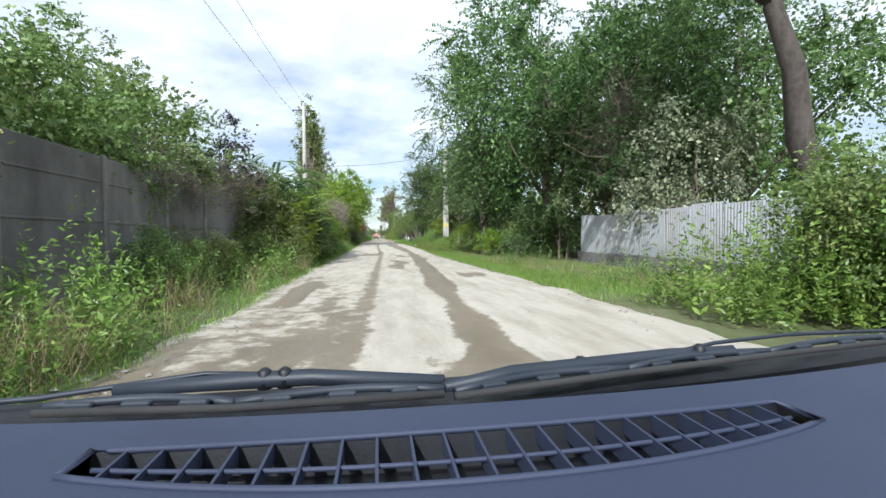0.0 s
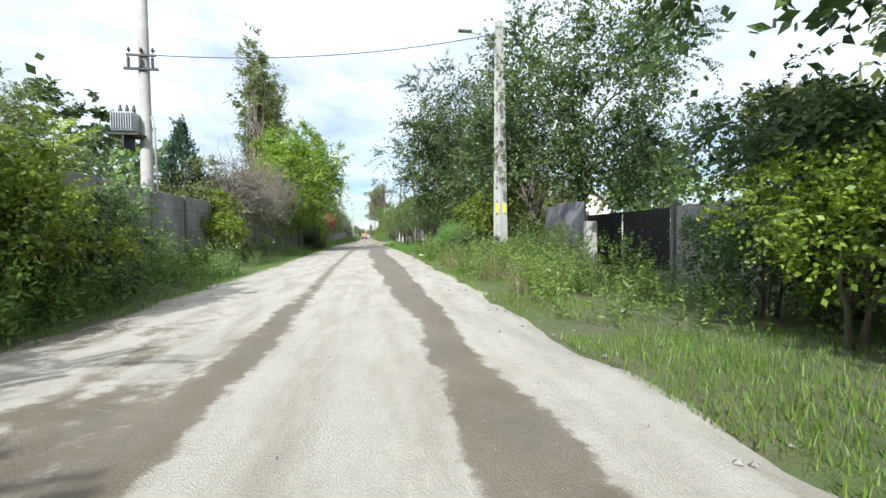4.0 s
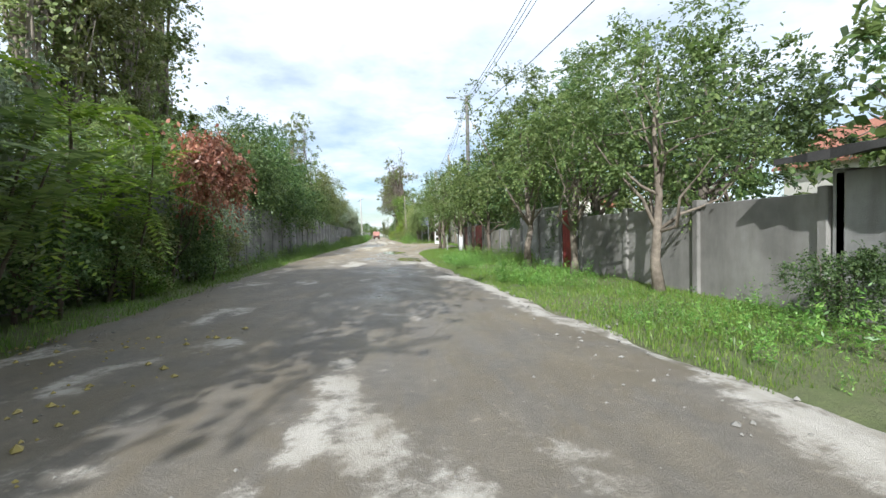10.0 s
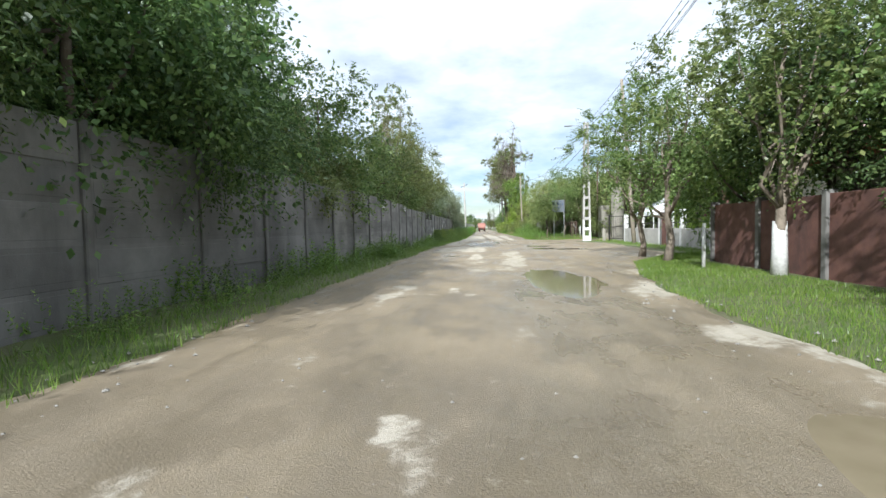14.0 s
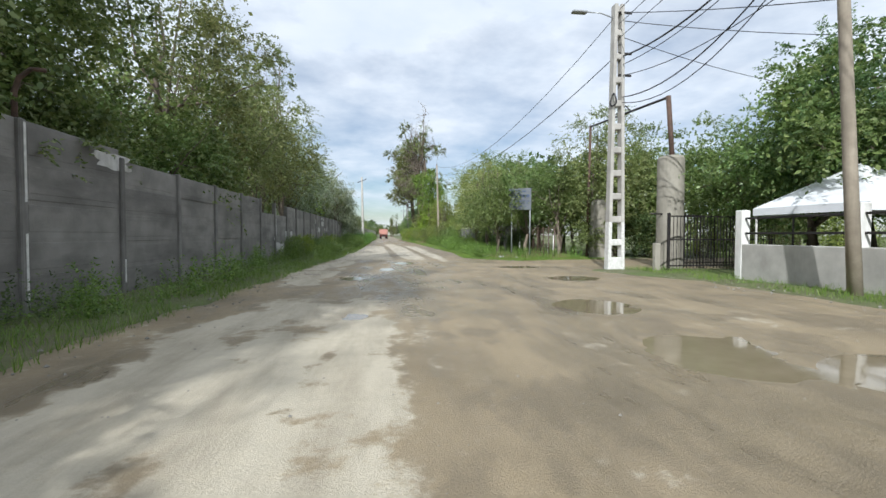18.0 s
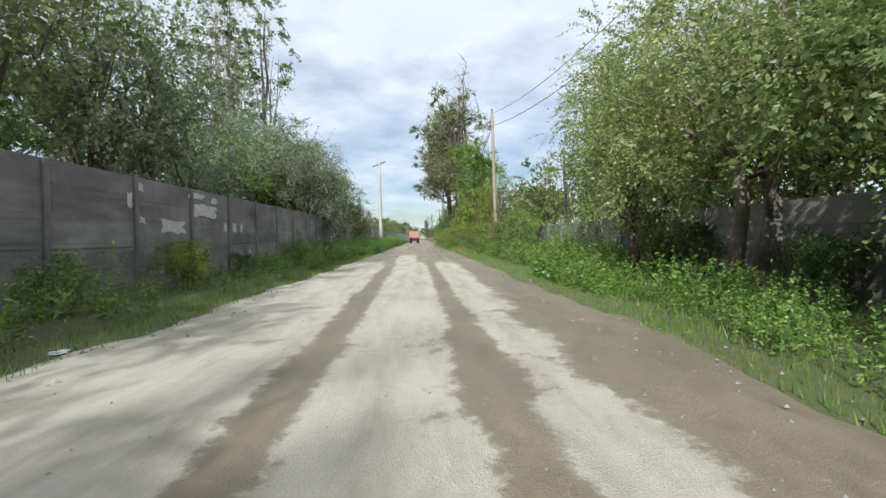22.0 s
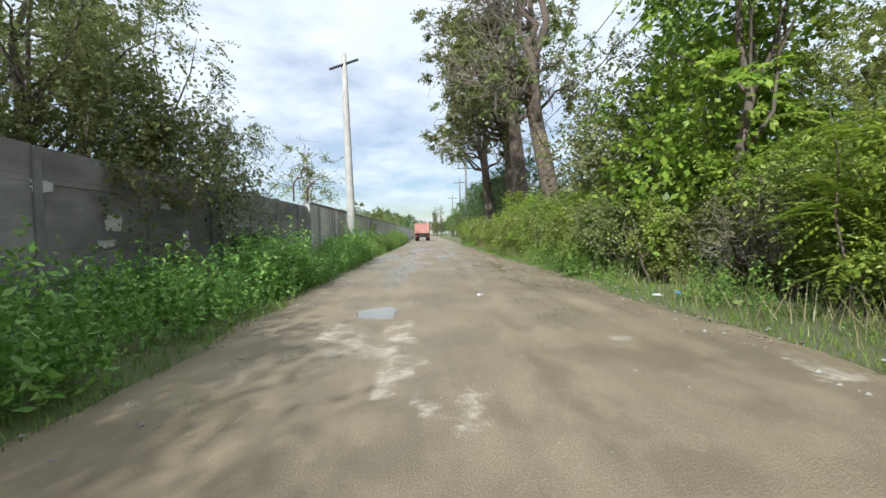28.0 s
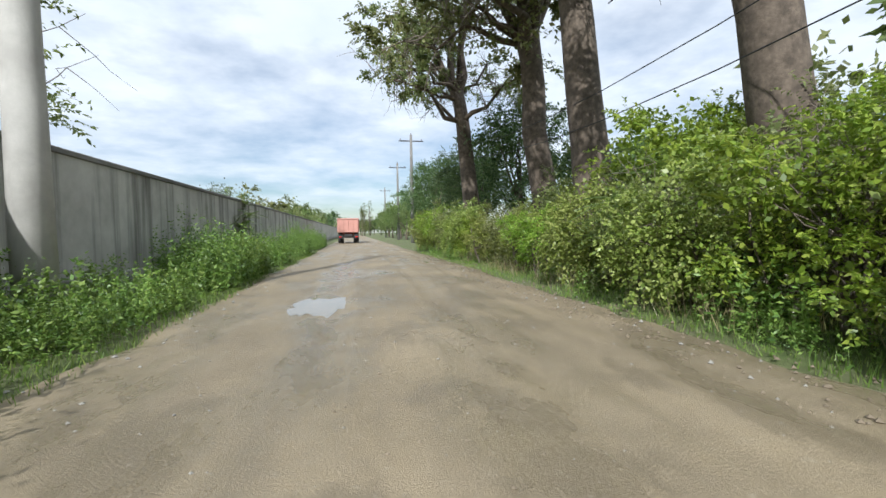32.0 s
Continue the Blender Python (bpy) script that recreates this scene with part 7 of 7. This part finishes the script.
R_in = lambda w: (lambda y: (road_right(y) + 0.1, road_right(y) + w))
weed_strip("weeds_a", "tall green weeds along the wall foot", 1, 3600, -3, 46, lambda y: (np.full_like(y, -5.3), road_left(y) - 0.3), 0.35, 1.0, LEAF_WEED)
weed_strip("weeds_b", "green weeds and seedlings at the wall", 2, 1500, 44, 72, lambda y: (np.full_like(y, -5.4), road_left(y) - 0.5), 0.2, 0.6, LEAF_MID)
weed_strip("weeds_c", "low dark weeds under the shrubs", 3, 900, 72, 140, lambda y: (np.full_like(y, -5.4), np.full_like(y, -4.4)), 0.1, 0.45, LEAF_DARK)
weed_strip("weeds_d", "green nettles along the wall", 4, 4400, 138, 182, lambda y: (np.full_like(y, -5.4), road_left(y) - 0.7), 0.3, 0.85, LEAF_WEED)
weed_strip("weeds_e", "lush tall green weeds along the wall", 5, 6200, 178, 206, lambda y: (np.full_like(y, -5.3), road_left(y) - 0.2), 0.45, 1.0, LEAF_WEED, size=0.095, width=0.46, per=26)
weed_strip("weeds_f", "lush green weeds at the foot of the cast wall", 6, 9000, 206, 250, lambda y: (np.full_like(y, -5.2), road_left(y) - 0.3), 0.4, 1.05, LEAF_WEED, size=0.085, width=0.45)
weed_strip("weeds_q", "dense bright green weeds at the wall foot", 49, 5200, 203, 220, lambda y: (np.full_like(y, -4.9), np.full_like(y, -2.95)), 0.35, 0.8, LEAF_WEED, size=0.085, width=0.45)
weed_strip("weeds_g", "tall weeds along the verge", 7, 1500, -2, 7.5, lambda y: (road_right(y) + 0.5, road_right(y) + 4.5), 0.4, 1.2, LEAF_WEED)
weed_strip("weeds_h", "tall dry and green weeds on the verge", 8, 2800, 33, 62, lambda y: (road_right(y) + 0.6, road_right(y) + 4.2), 0.35, 0.95, LEAF_WEED)
weed_strip("weeds_i", "bright green patches of broad leaved weeds", 9, 1500, 89.5, 98, lambda y: (np.full_like(y, 5.5), np.full_like(y, 7.3)), 0.2, 0.6, LEAF_WEED)
weed_strip("weeds_j", "low bright ground elder on the verge", 10, 4600, 142.5, 160, lambda y: (road_right(y) + 0.8, road_right(y) + 4.4), 0.2, 0.55, LEAF_WEED, size=0.095, width=0.5)
weed_strip("weeds_k", "green weeds before the low field wall", 11, 3400, 158, 186, lambda y: (road_right(y) + 1.5, road_right(y) + 4.2), 0.3, 1.0, LEAF_WEED, size=0.10, width=0.4)
weed_strip("weeds_l", "weeds and brambles at the hedge foot", 12, 2200, 184, 232, lambda y: (road_right(y) + 0.3, road_right(y) + 1.8), 0.15, 0.6, LEAF_WEED)
grass_strip("grass_a", "green grass at the wall foot", 21, 16000, 84, 142, lambda y: (road_left(y) - 1.5, road_left(y) + 0.15), 0.05, 0.18, GRASS)
grass_strip("grass_b", "short green grass verge with bare spots", 22, 126000, 60, 116, lambda y: (road_right(y) + 0.1, np.maximum(7.4, 7.4 + 0.4 * (y - 111))), 0.025, 0.075, GRASS, 0.2)
grass_strip("grass_c", "short grass strip in front of the white fence", 23, 8000, 110, 135, lambda y: (np.full_like(y, 9.2), np.full_like(y, 10.9)), 0.05, 0.2, GRASS)
grass_strip("grass_d", "grass along the road edge", 24, 26000, 10, 62, R_in(1.8), 0.03, 0.12, GRASS)
grass_strip("grass_e", "grass along the road edge", 25, 30000, 142, 230, R_in(1.6), 0.03, 0.13, GRASS)
grass_strip("grass_f", "grass along the edge under the wall", 26, 26000, -4, 84, lambda y: (road_left(y) - 1.2, road_left(y) + 0.1), 0.03, 0.13, GRASS)
grass_strip("grass_g", "grass along the edge under the wall", 27, 26000, 142, 235, lambda y: (road_left(y) - 1.1, road_left(y) + 0.1), 0.03, 0.14, GRASS)
grass_strip("grass_h", "bright green grass bank with dry soil showing", 40, 42000, 8, 34, R_in(4.6), 0.03, 0.11, GRASS, 0.3)
grass_strip("straw_d", "dry yellow grass on the bank", 41, 6000, 8, 30, lambda y: (road_right(y) + 1.2, road_right(y) + 5), 0.1, 0.35, STRAW, 0.52)
grass_strip("straw_a", "dry yellow straw along the wall weeds", 28, 5000, -2, 20, lambda y: (road_left(y) - 1.6, road_left(y) - 0.3), 0.25, 0.8, STRAW, 0.5)
grass_strip("straw_b", "dry yellow straw on the verge by the lamp pole", 29, 4500, 38, 50, lambda y: (road_right(y) + 0.7, road_right(y) + 3.5), 0.3, 0.95, STRAW, 0.45)
grass_strip("straw_c", "dry stalks at the hedge foot", 30, 6000, 182, 226, lambda y: (road_right(y) + 0.5, road_right(y) + 2.4), 0.2, 0.6, STRAW, 0.5)


def stones(name, label, seed, n, y0, y1, xf, size, material=STONE):
    rng = np.random.default_rng(seed)
    y = y0 + (y1 - y0) * rng.random(n)
    x0, x1 = xf(y)
    x = x0 + (x1 - x0) * rng.random(n)
    z = np.where((x > road_left(y)) & (x < road_right(y)), road_height(x, y), -0.03)
    base = np.array(((1, 0, 0), (0, 1, 0), (-1, 0, 0), (0, -1, 0), (0, 0, 0.7), (0, 0, -0.5)), float)
    tri = np.array(((0, 1, 4), (1, 2, 4), (2, 3, 4), (3, 0, 4), (1, 0, 5), (2, 1, 5), (3, 2, 5), (0, 3, 5)))
    s = size * (0.4 + rng.random(n) ** 2)
    P = base[None] * (0.7 + 0.6 * rng.random((n, 6, 3))) * s[:, None, None] + np.stack([x, y, z + s * 0.2], 1)[:, None]
    thing("gravel", label, "stones", kind="stuff", data=fast_mesh(name, P[:, tri].reshape(-1, 3), 3, material))


weed_strip("weeds_m", "leafy weeds on the grass bank", 43, 900, 10, 24, lambda y: (road_right(y) + 1.8, road_right(y) + 5), 0.15, 0.5, LEAF_MID)
weed_strip("weeds_n", "lush grass and broad leaved weeds on the verge", 44, 3600, 64, 97, lambda y: (road_right(y) + 0.7, np.full_like(y, 7.3)), 0.12, 0.38, LEAF_WEED)
weed_strip("weeds_o", "weeds and nettles at the wall foot", 45, 3000, 84, 138, lambda y: (np.full_like(y, -5.4), road_left(y) - 0.6), 0.15, 0.6, LEAF_WEED)
grass_strip("grass_k", "short grass on the corner by the side track", 46, 22000, 140.6, 147, lambda y: (road_right(y) + 0.1, np.full_like(y, 12.0)), 0.04, 0.14, GRASS, 0.25)
weed_strip("weeds_p", "leafy weeds on the corner plot", 47, 700, 142.0, 147, lambda y: (road_right(y) + 1.5, np.full_like(y, 11.0)), 0.2, 0.6, LEAF_WEED)
grass_strip("straw_e", "dry straw on the corner plot", 48, 1800, 141.6, 146, lambda y: (road_right(y) + 1.0, np.full_like(y, 10.0)), 0.15, 0.45, STRAW, 0.5)
stones("gravel_road", "loose pebbles scattered on the road", 31, 5000, -2, 225, lambda y: (road_left(y) + 0.1, road_right(y) - 0.1), 0.013)
stones("gravel_edge_left", "loose stones along the road edge", 32, 1800, -2, 225, lambda y: (road_left(y) - 0.4, road_left(y) + 0.7), 0.028)
stones("gravel_edge_right", "loose stones along the road edge", 33, 1800, -2, 225, lambda y: (road_right(y) - 0.8, road_right(y) + 0.5), 0.028)
stones("gravel_hedge", "crumbs of earth and stone at the hedge foot", 34, 1800, 186, 226, lambda y: (road_right(y) - 0.8, road_right(y) + 0.4), 0.026, CLOD)
stones("gravel_ruts", "small stones washed out between the ruts", 35, 800, 190, 226, lambda y: (y * 0 - 0.2, y * 0 + 1.4), 0.014, CLOD)

FALLEN = surface("fallen_fruit", (0.45, 0.36, 0.10), (0.34, 0.28, 0.12), 9, 0.7, 0.2, 60)
stones("fallen_fruit", "small yellow fallen fruit and leaves on the road edge", 36, 170, 74.3, 79.5, lambda y: (y * 0 - 3.3, y * 0 - 0.7), 0.036, FALLEN)

# ---- litter, sign, truck ----
def crumpled(name, label, x, y, s, material, seed):
    """A crumpled bag or wrapper lying on the ground."""
    bm = bmesh.new()
    bmesh.ops.create_icosphere(bm, subdivisions=2, radius=1)
    for v in bm.verts:
        q = 0.7 + 0.6 * noise.noise(v.co * 1.7 + Vector((seed, 0, 0)))
        v.co = Vector((v.co.x * s * q, v.co.y * s * 0.7 * q, max(v.co.z, -0.3) * s * 0.35 * q + s * 0.1))
    thing(name, label, "litter", "litter on the verge", at=(x, y, -0.01), rz=seed * 40, data=mesh_from(name, bm, material))


crumpled("plastic_bag", "crumpled white plastic bag on the grass", 5.0, 57.8, 0.3, LITTER_WHITE, 1)
crumpled("plastic_bag", "crumpled pale sheet on the grass edge", 4.9, 58.4, 0.26, LITTER_WHITE, 2)
crumpled("wrapper", "flattened blue wrapper by the road", 4.6, 60.6, 0.22, LITTER_BLUE, 3)
crumpled("plastic_bag", "white plastic bag in the weeds", 6.0, 144.2, 0.24, LITTER_WHITE, 4)
crumpled("plastic_bag", "white plastic bag in the weeds", 6.6, 143.0, 0.26, LITTER_WHITE, 5)
crumpled("stone_lump", "pale broken stone by the junction", 7.4, 142.9, 0.18, PLASTER, 6)
crumpled("wrapper", "small blue wrapper under the hedge", 5.1, 189.8, 0.13, LITTER_BLUE, 7)
crumpled("wrapper", "white scrap under the hedge", 4.6, 189.6, 0.12, LITTER_WHITE, 8)
crumpled("plastic_bag", "white bag caught in the hedge foot", 5.8, 185.1, 0.2, LITTER_WHITE, 9)
crumpled("paper_scrap", "white paper scrap on the bare verge", -2.4, 149.5, 0.12, LITTER_WHITE, 10)
crumpled("stone_lump", "pale stone lying in the road", 1.35, 190.3, 0.12, PLASTER, 11)

sb = thing("sign_board", "faded printed sign board on two steel posts", "sign", at=(8.0, 144.3, 0), rz=-27)
part("board", boxed(0, 0, 3.37, 1.32, 0.05, 1.27, 0.01), SIGN_PAPER_SHADED, sb, "faded printed board, greyed to carry the shade on it")
for sx_ in (-0.5, 0.58):
    part("leg", tube_mesh("leg", [([(sx_, 0.06, -0.1), (sx_, 0.06, 3.95)], [0.035, 0.035])], GREY_METAL, 7), None, sb)
part("emblem", tube_mesh("emblem", [([(-0.5, -0.026, 3.82), (-0.5, -0.034, 3.82)], [0.12, 0.12])], SIGN_BLUE, 16), None, sb, "round blue emblem")
for r_, (z, w, h) in enumerate(((3.82, 0.6, 0.07), (3.55, 1.15, 0.16), (3.25, 1.15, 0.05), (3.13, 1.05, 0.05), (2.93, 0.8, 0.07))):
    n = max(2, int(w / 0.2))
    for i in range(n):
        part("text_bar", boxed(-w / 2 + w * (i + 0.5) / n + 0.1 * (r_ == 0), -0.029, z, w / n * 0.78, 0.008, h, 0.001), SIGN_BLUE, sb)


def dump_truck(x, y):
    """A dump truck seen from behind: ribbed tipper body, tailgate, chassis, double wheels, lamps."""
    t = thing("dump_truck", "faded red dump truck with a ribbed tipper body", "truck", at=(x, y, 0))
    bm = bmesh.new()
    w, l, z0, z1 = 2.5, 5.2, 1.25, 2.95
    v = [bm.verts.new(p) for p in ((-w / 2 + 0.1, 0.15, z0), (w / 2 - 0.1, 0.15, z0), (w / 2 - 0.1, l, z0), (-w / 2 + 0.1, l, z0), (-w / 2, 0, z1), (w / 2, 0, z1), (w / 2, l + 0.2, z1), (-w / 2, l + 0.2, z1))]
    for q in ((3, 2, 1, 0), (0, 1, 5, 4), (1, 2, 6, 5), (2, 3, 7, 6), (3, 0, 4, 7)):
        bm.faces.new([v[k] for k in q])
    bmesh.ops.solidify(bm, geom=bm.faces[:], thickness=0.08)
    part("tipper_body", bm, TRUCK_RED, t)
    tg = part("tailgate", boxed(0, -0.02, 2.1, 2.42, 0.1, 1.55, 0.02), TRUCK_RED, t)
    for i in range(5):
        part("rib", boxed(-1.1 + i * 0.55, -0.1, 2.1, 0.1, 0.08, 1.55, 0.015), TRUCK_RED, tg)
    part("rail", boxed(0, -0.08, 2.92, 2.56, 0.16, 0.14, 0.02), TRUCK_RED, t)
    for s in (-1, 1):
        for i in range(6):
            part("rib", boxed(s * 1.26, 0.5 + i * 0.9, 2.15, 0.1, 0.12, 1.6, 0.02), TRUCK_RED, t)
    part("chassis", boxed(0, 3.0, 0.95, 0.9, 7.0, 0.3, 0.03), TRUCK_DARK, t)
    part("rear_beam", boxed(0, 0.15, 0.75, 2.3, 0.14, 0.2, 0.02), TRUCK_DARK, t)
    part("cab", boxed(0, 6.6, 1.85, 2.45, 1.9, 2.1, 0.12), TRUCK_RED, t)
    for s in (-1, 1):
        part("mudguard", boxed(s * 0.95, 0.35, 1.05, 0.55, 0.05, 0.5, 0.01), TRUCK_DARK, t)
        part("tail_lamp", boxed(s * 0.95, 0.06, 0.78, 0.3, 0.06, 0.14, 0.02), LIGHT_RED, t, "red tail lamp")
    for yy, xs in ((1.1, (-1.08, -0.74, 0.74, 1.08)), (2.4, (-1.08, -0.74, 0.74, 1.08)), (6.4, (-1.05, 1.05))):
        for xx in xs:
            wh = bmesh.new()
            bmesh.ops.create_cone(wh, cap_ends=True, segments=22, radius1=0.5, radius2=0.5, depth=0.3)
            bmesh.ops.bevel(wh, geom=[e for e in wh.edges if e.calc_length() < 0.2], offset=0.05, segments=2, affect="EDGES")
            bmesh.ops.transform(wh, matrix=pose(xx, yy, 0.5, 0, 90, 0), verts=wh.verts)
            wo = part("wheel", wh, RUBBER, t)
            rim = bmesh.new()
            bmesh.ops.create_cone(rim, cap_ends=True, segments=16, radius1=0.27, radius2=0.22, depth=0.32)
            bmesh.ops.transform(rim, matrix=pose(xx, yy, 0.5, 0, 90, 0), verts=rim.verts)
            part("rim", rim, GREY_METAL, wo)


dump_truck(-0.8, 258.0)


# ---- the car's dashboard at the start of the road ----
def dashboard():
    """Top of a car dashboard: sloping pad, defroster slot with its louvres, scuttle and two resting wipers."""
    d = thing("car_dashboard", "blue grey plastic car dashboard with a long air slot", "dashboard", at=(0.1, 0, 0))
    za = 0.965
    y_top = lambda x: 0.645 + 0.02 * (x / 0.56) ** 2
    y_low = lambda x: 0.505 + 0.115 * (abs(x - 0.05) / 0.6) ** 2.2
    x0, x1 = -0.485, 0.56
    y_front = lambda x: 0.745 + 0.07 * (x / 0.9) ** 2
    nx = 90
    xs = [-1.15 + 2.5 * i / nx for i in range(nx + 1)]
    bm = bmesh.new()

    def strip(fa, fb, xa, xb, n, rows, za_=za):
        grid = []
        for i in range(n + 1):
            x = xa + (xb - xa) * i / n
            grid.append([bm.verts.new((x, fa(x) + (fb(x) - fa(x)) * j / rows, za_ - 0.05 * max(0.0, 0.50 - (fa(x) + (fb(x) - fa(x)) * j / rows)))) for j in range(rows + 1)])
        for i in range(n):
            for j in range(rows):
                bm.faces.new((grid[i][j], grid[i + 1][j], grid[i + 1][j + 1], grid[i][j + 1]))

    strip(y_top, y_front, x0, x1, 50, 4)
    strip(lambda x: 0.10, y_low, x0, x1, 50, 6)
    strip(lambda x: 0.10, y_front, -1.15, x0, 14, 10)
    strip(lambda x: 0.10, y_front, x1, 1.35, 14, 10)
    bmesh.ops.remove_doubles(bm, verts=bm.verts, dist=0.0005)
    part("pad", bm, DASH, d, smooth=True)
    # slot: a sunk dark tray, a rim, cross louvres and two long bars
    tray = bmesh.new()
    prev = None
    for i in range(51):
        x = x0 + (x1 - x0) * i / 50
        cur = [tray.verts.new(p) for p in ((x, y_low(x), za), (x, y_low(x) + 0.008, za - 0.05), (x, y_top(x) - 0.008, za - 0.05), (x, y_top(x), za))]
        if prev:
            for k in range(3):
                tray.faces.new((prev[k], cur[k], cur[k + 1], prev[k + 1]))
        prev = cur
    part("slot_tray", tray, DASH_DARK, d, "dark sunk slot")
    n = 22
    for i in range(1, n):
        x = x0 + (x1 - x0) * i / n
        a, b = y_low(x), y_top(x)
        if b - a > 0.012:
            lv = bmesh.new()
            box(lv, x, (a + b) / 2, za - 0.012, 0.004, b - a, 0.026, 0.0)
            part("louvre", lv, DASH, d)
    part("slot_bar", tube_mesh("slot_bar", [([(x, y_low(x) + (y_top(x) - y_low(x)) * 0.42, za - 0.004) for x in [x0 + (x1 - x0) * i / 40 for i in range(1, 40)]], [0.0035] * 39)], DASH, 6), None, d)
    rim = [(x, y_low(x), za + 0.001) for x in [x0 + (x1 - x0) * i / 40 for i in range(41)]] + [(x, y_top(x), za + 0.001) for x in [x1 - (x1 - x0) * i / 40 for i in range(41)]]
    part("slot_rim", tube_mesh("slot_rim", [(rim + rim[:1], [0.005] * 83)], DASH, 6), None, d)
    # scuttle beyond the glass, dark, and the body below
    ca_, sa_ = math.cos(radians(8.2)), math.sin(radians(8.2))
    turn = lambda r, f, z: (r * ca_ + f * sa_, f * ca_ - r * sa_, z)
    sc = bmesh.new()
    prev = None
    for i in range(41):
        r = -1.1 + 2.7 * i / 40
        a, b = 0.745 + 0.19 * r + 0.09 * r * r, 1.03 + 0.19 * r + 0.03 * r * r
        cur = [sc.verts.new(turn(r, a + (b - a) * q, z)) for q, z in ((0, 0.964), (0.06, 0.925), (0.5, 0.915), (0.93, 0.93), (1.0, 0.925), (1.06, 0.80))]
        if prev:
            for k in range(5):
                sc.faces.new((prev[k], cur[k], cur[k + 1], prev[k + 1]))
        prev = cur
    part("scuttle", sc, DASH_DARK, d, "black scuttle panel", at=(-0.1, 0, 0))
    part("body", boxed(0.1, 0.50, 0.45, 2.46, 0.74, 0.92, 0.03), DASH_DARK, d)

    def wiper(blade, arm, rod, caps):
        """A wiper: rubber blade, pressed arm of flat section, thin rod, hinge cap."""
        w = thing("windscreen_wiper", "black windscreen wiper resting on the scuttle", "wiper", "wipers")
        bl = part("blade", tube_mesh("blade", [([turn(r, f, 0.955) for r, f in blade], [0.008] * len(blade))], RUBBER, 6), None, w)
        for (r0, f0), (r1, f1) in zip(blade[:-1], blade[1:]):
            for q in (0.2, 0.5, 0.8):
                x, y, z = turn(r0 + (r1 - r0) * q, f0 + (f1 - f0) * q + 0.012, 0.962)
                part("claw", box(bmesh.new(), 0, 0, 0, 0.05, 0.016, 0.012, 0.003, pose(x, y, z, 0, 0, math.degrees(math.atan2(f1 - f0, r1 - r0)) - 8.2)), WIPER_GREY, bl)
            bow = [(r0 + (r1 - r0) * k / 8, f0 + (f1 - f0) * k / 8 + 0.02 + 0.035 * math.sin(k / 8 * math.pi)) for k in range(9)]
            part("bridge", tube_mesh("bridge", [([turn(r, f, 0.958) for r, f in bow], [0.009] * 9)], WIPER_GREY, 6), None, w)
        part("arm", tube_mesh("arm", [([turn(r, f, 0.957) for r, f in arm], [0.012] + [0.019] * (len(arm) - 2) + [0.014])], WIPER_GREY, 6), None, w)
        part("rod", tube_mesh("rod", [([turn(r, f, 0.957) for r, f in rod], [0.006] * len(rod))], WIPER_GREY, 6), None, w)
        for r, f in caps:
            x, y, z = turn(r, f, 0.94)
            part("cap", tube_mesh("cap", [([(x, y, z), (x, y, z + 0.035), (x, y, z + 0.042)], [0.016, 0.014, 0.006])], DASH_DARK, 12), None, w)

    wiper(((-0.70, 0.761), (-0.373, 0.776), (0.0, 0.837)), ((-0.64, 0.868), (-0.40, 0.922), (-0.276, 0.94), (0.0, 0.905)), ((-0.90, 0.79), (-0.752, 0.831), (-0.52, 0.972), (-0.40, 0.965)), ((-0.37, 0.925), (-0.33, 0.93)))
    wiper(((0.02, 0.822), (0.40, 0.955), (0.80, 1.085), (1.3, 1.23)), ((0.0, 0.868), (0.14, 0.95), (0.534, 1.075), (0.72, 1.12)), ((0.52, 1.08), (0.724, 1.20), (0.99, 1.29), (1.35, 1.33)), ((0.62, 1.09),))
    nz = thing("washer_nozzle", "small black washer nozzle on the scuttle", "nozzle", at=turn(0.315, 1.03, 0.945))
    part("body", boxed(0, 0, 0.012, 0.03, 0.03, 0.026, 0.008), DASH_DARK, nz)


dashboard()
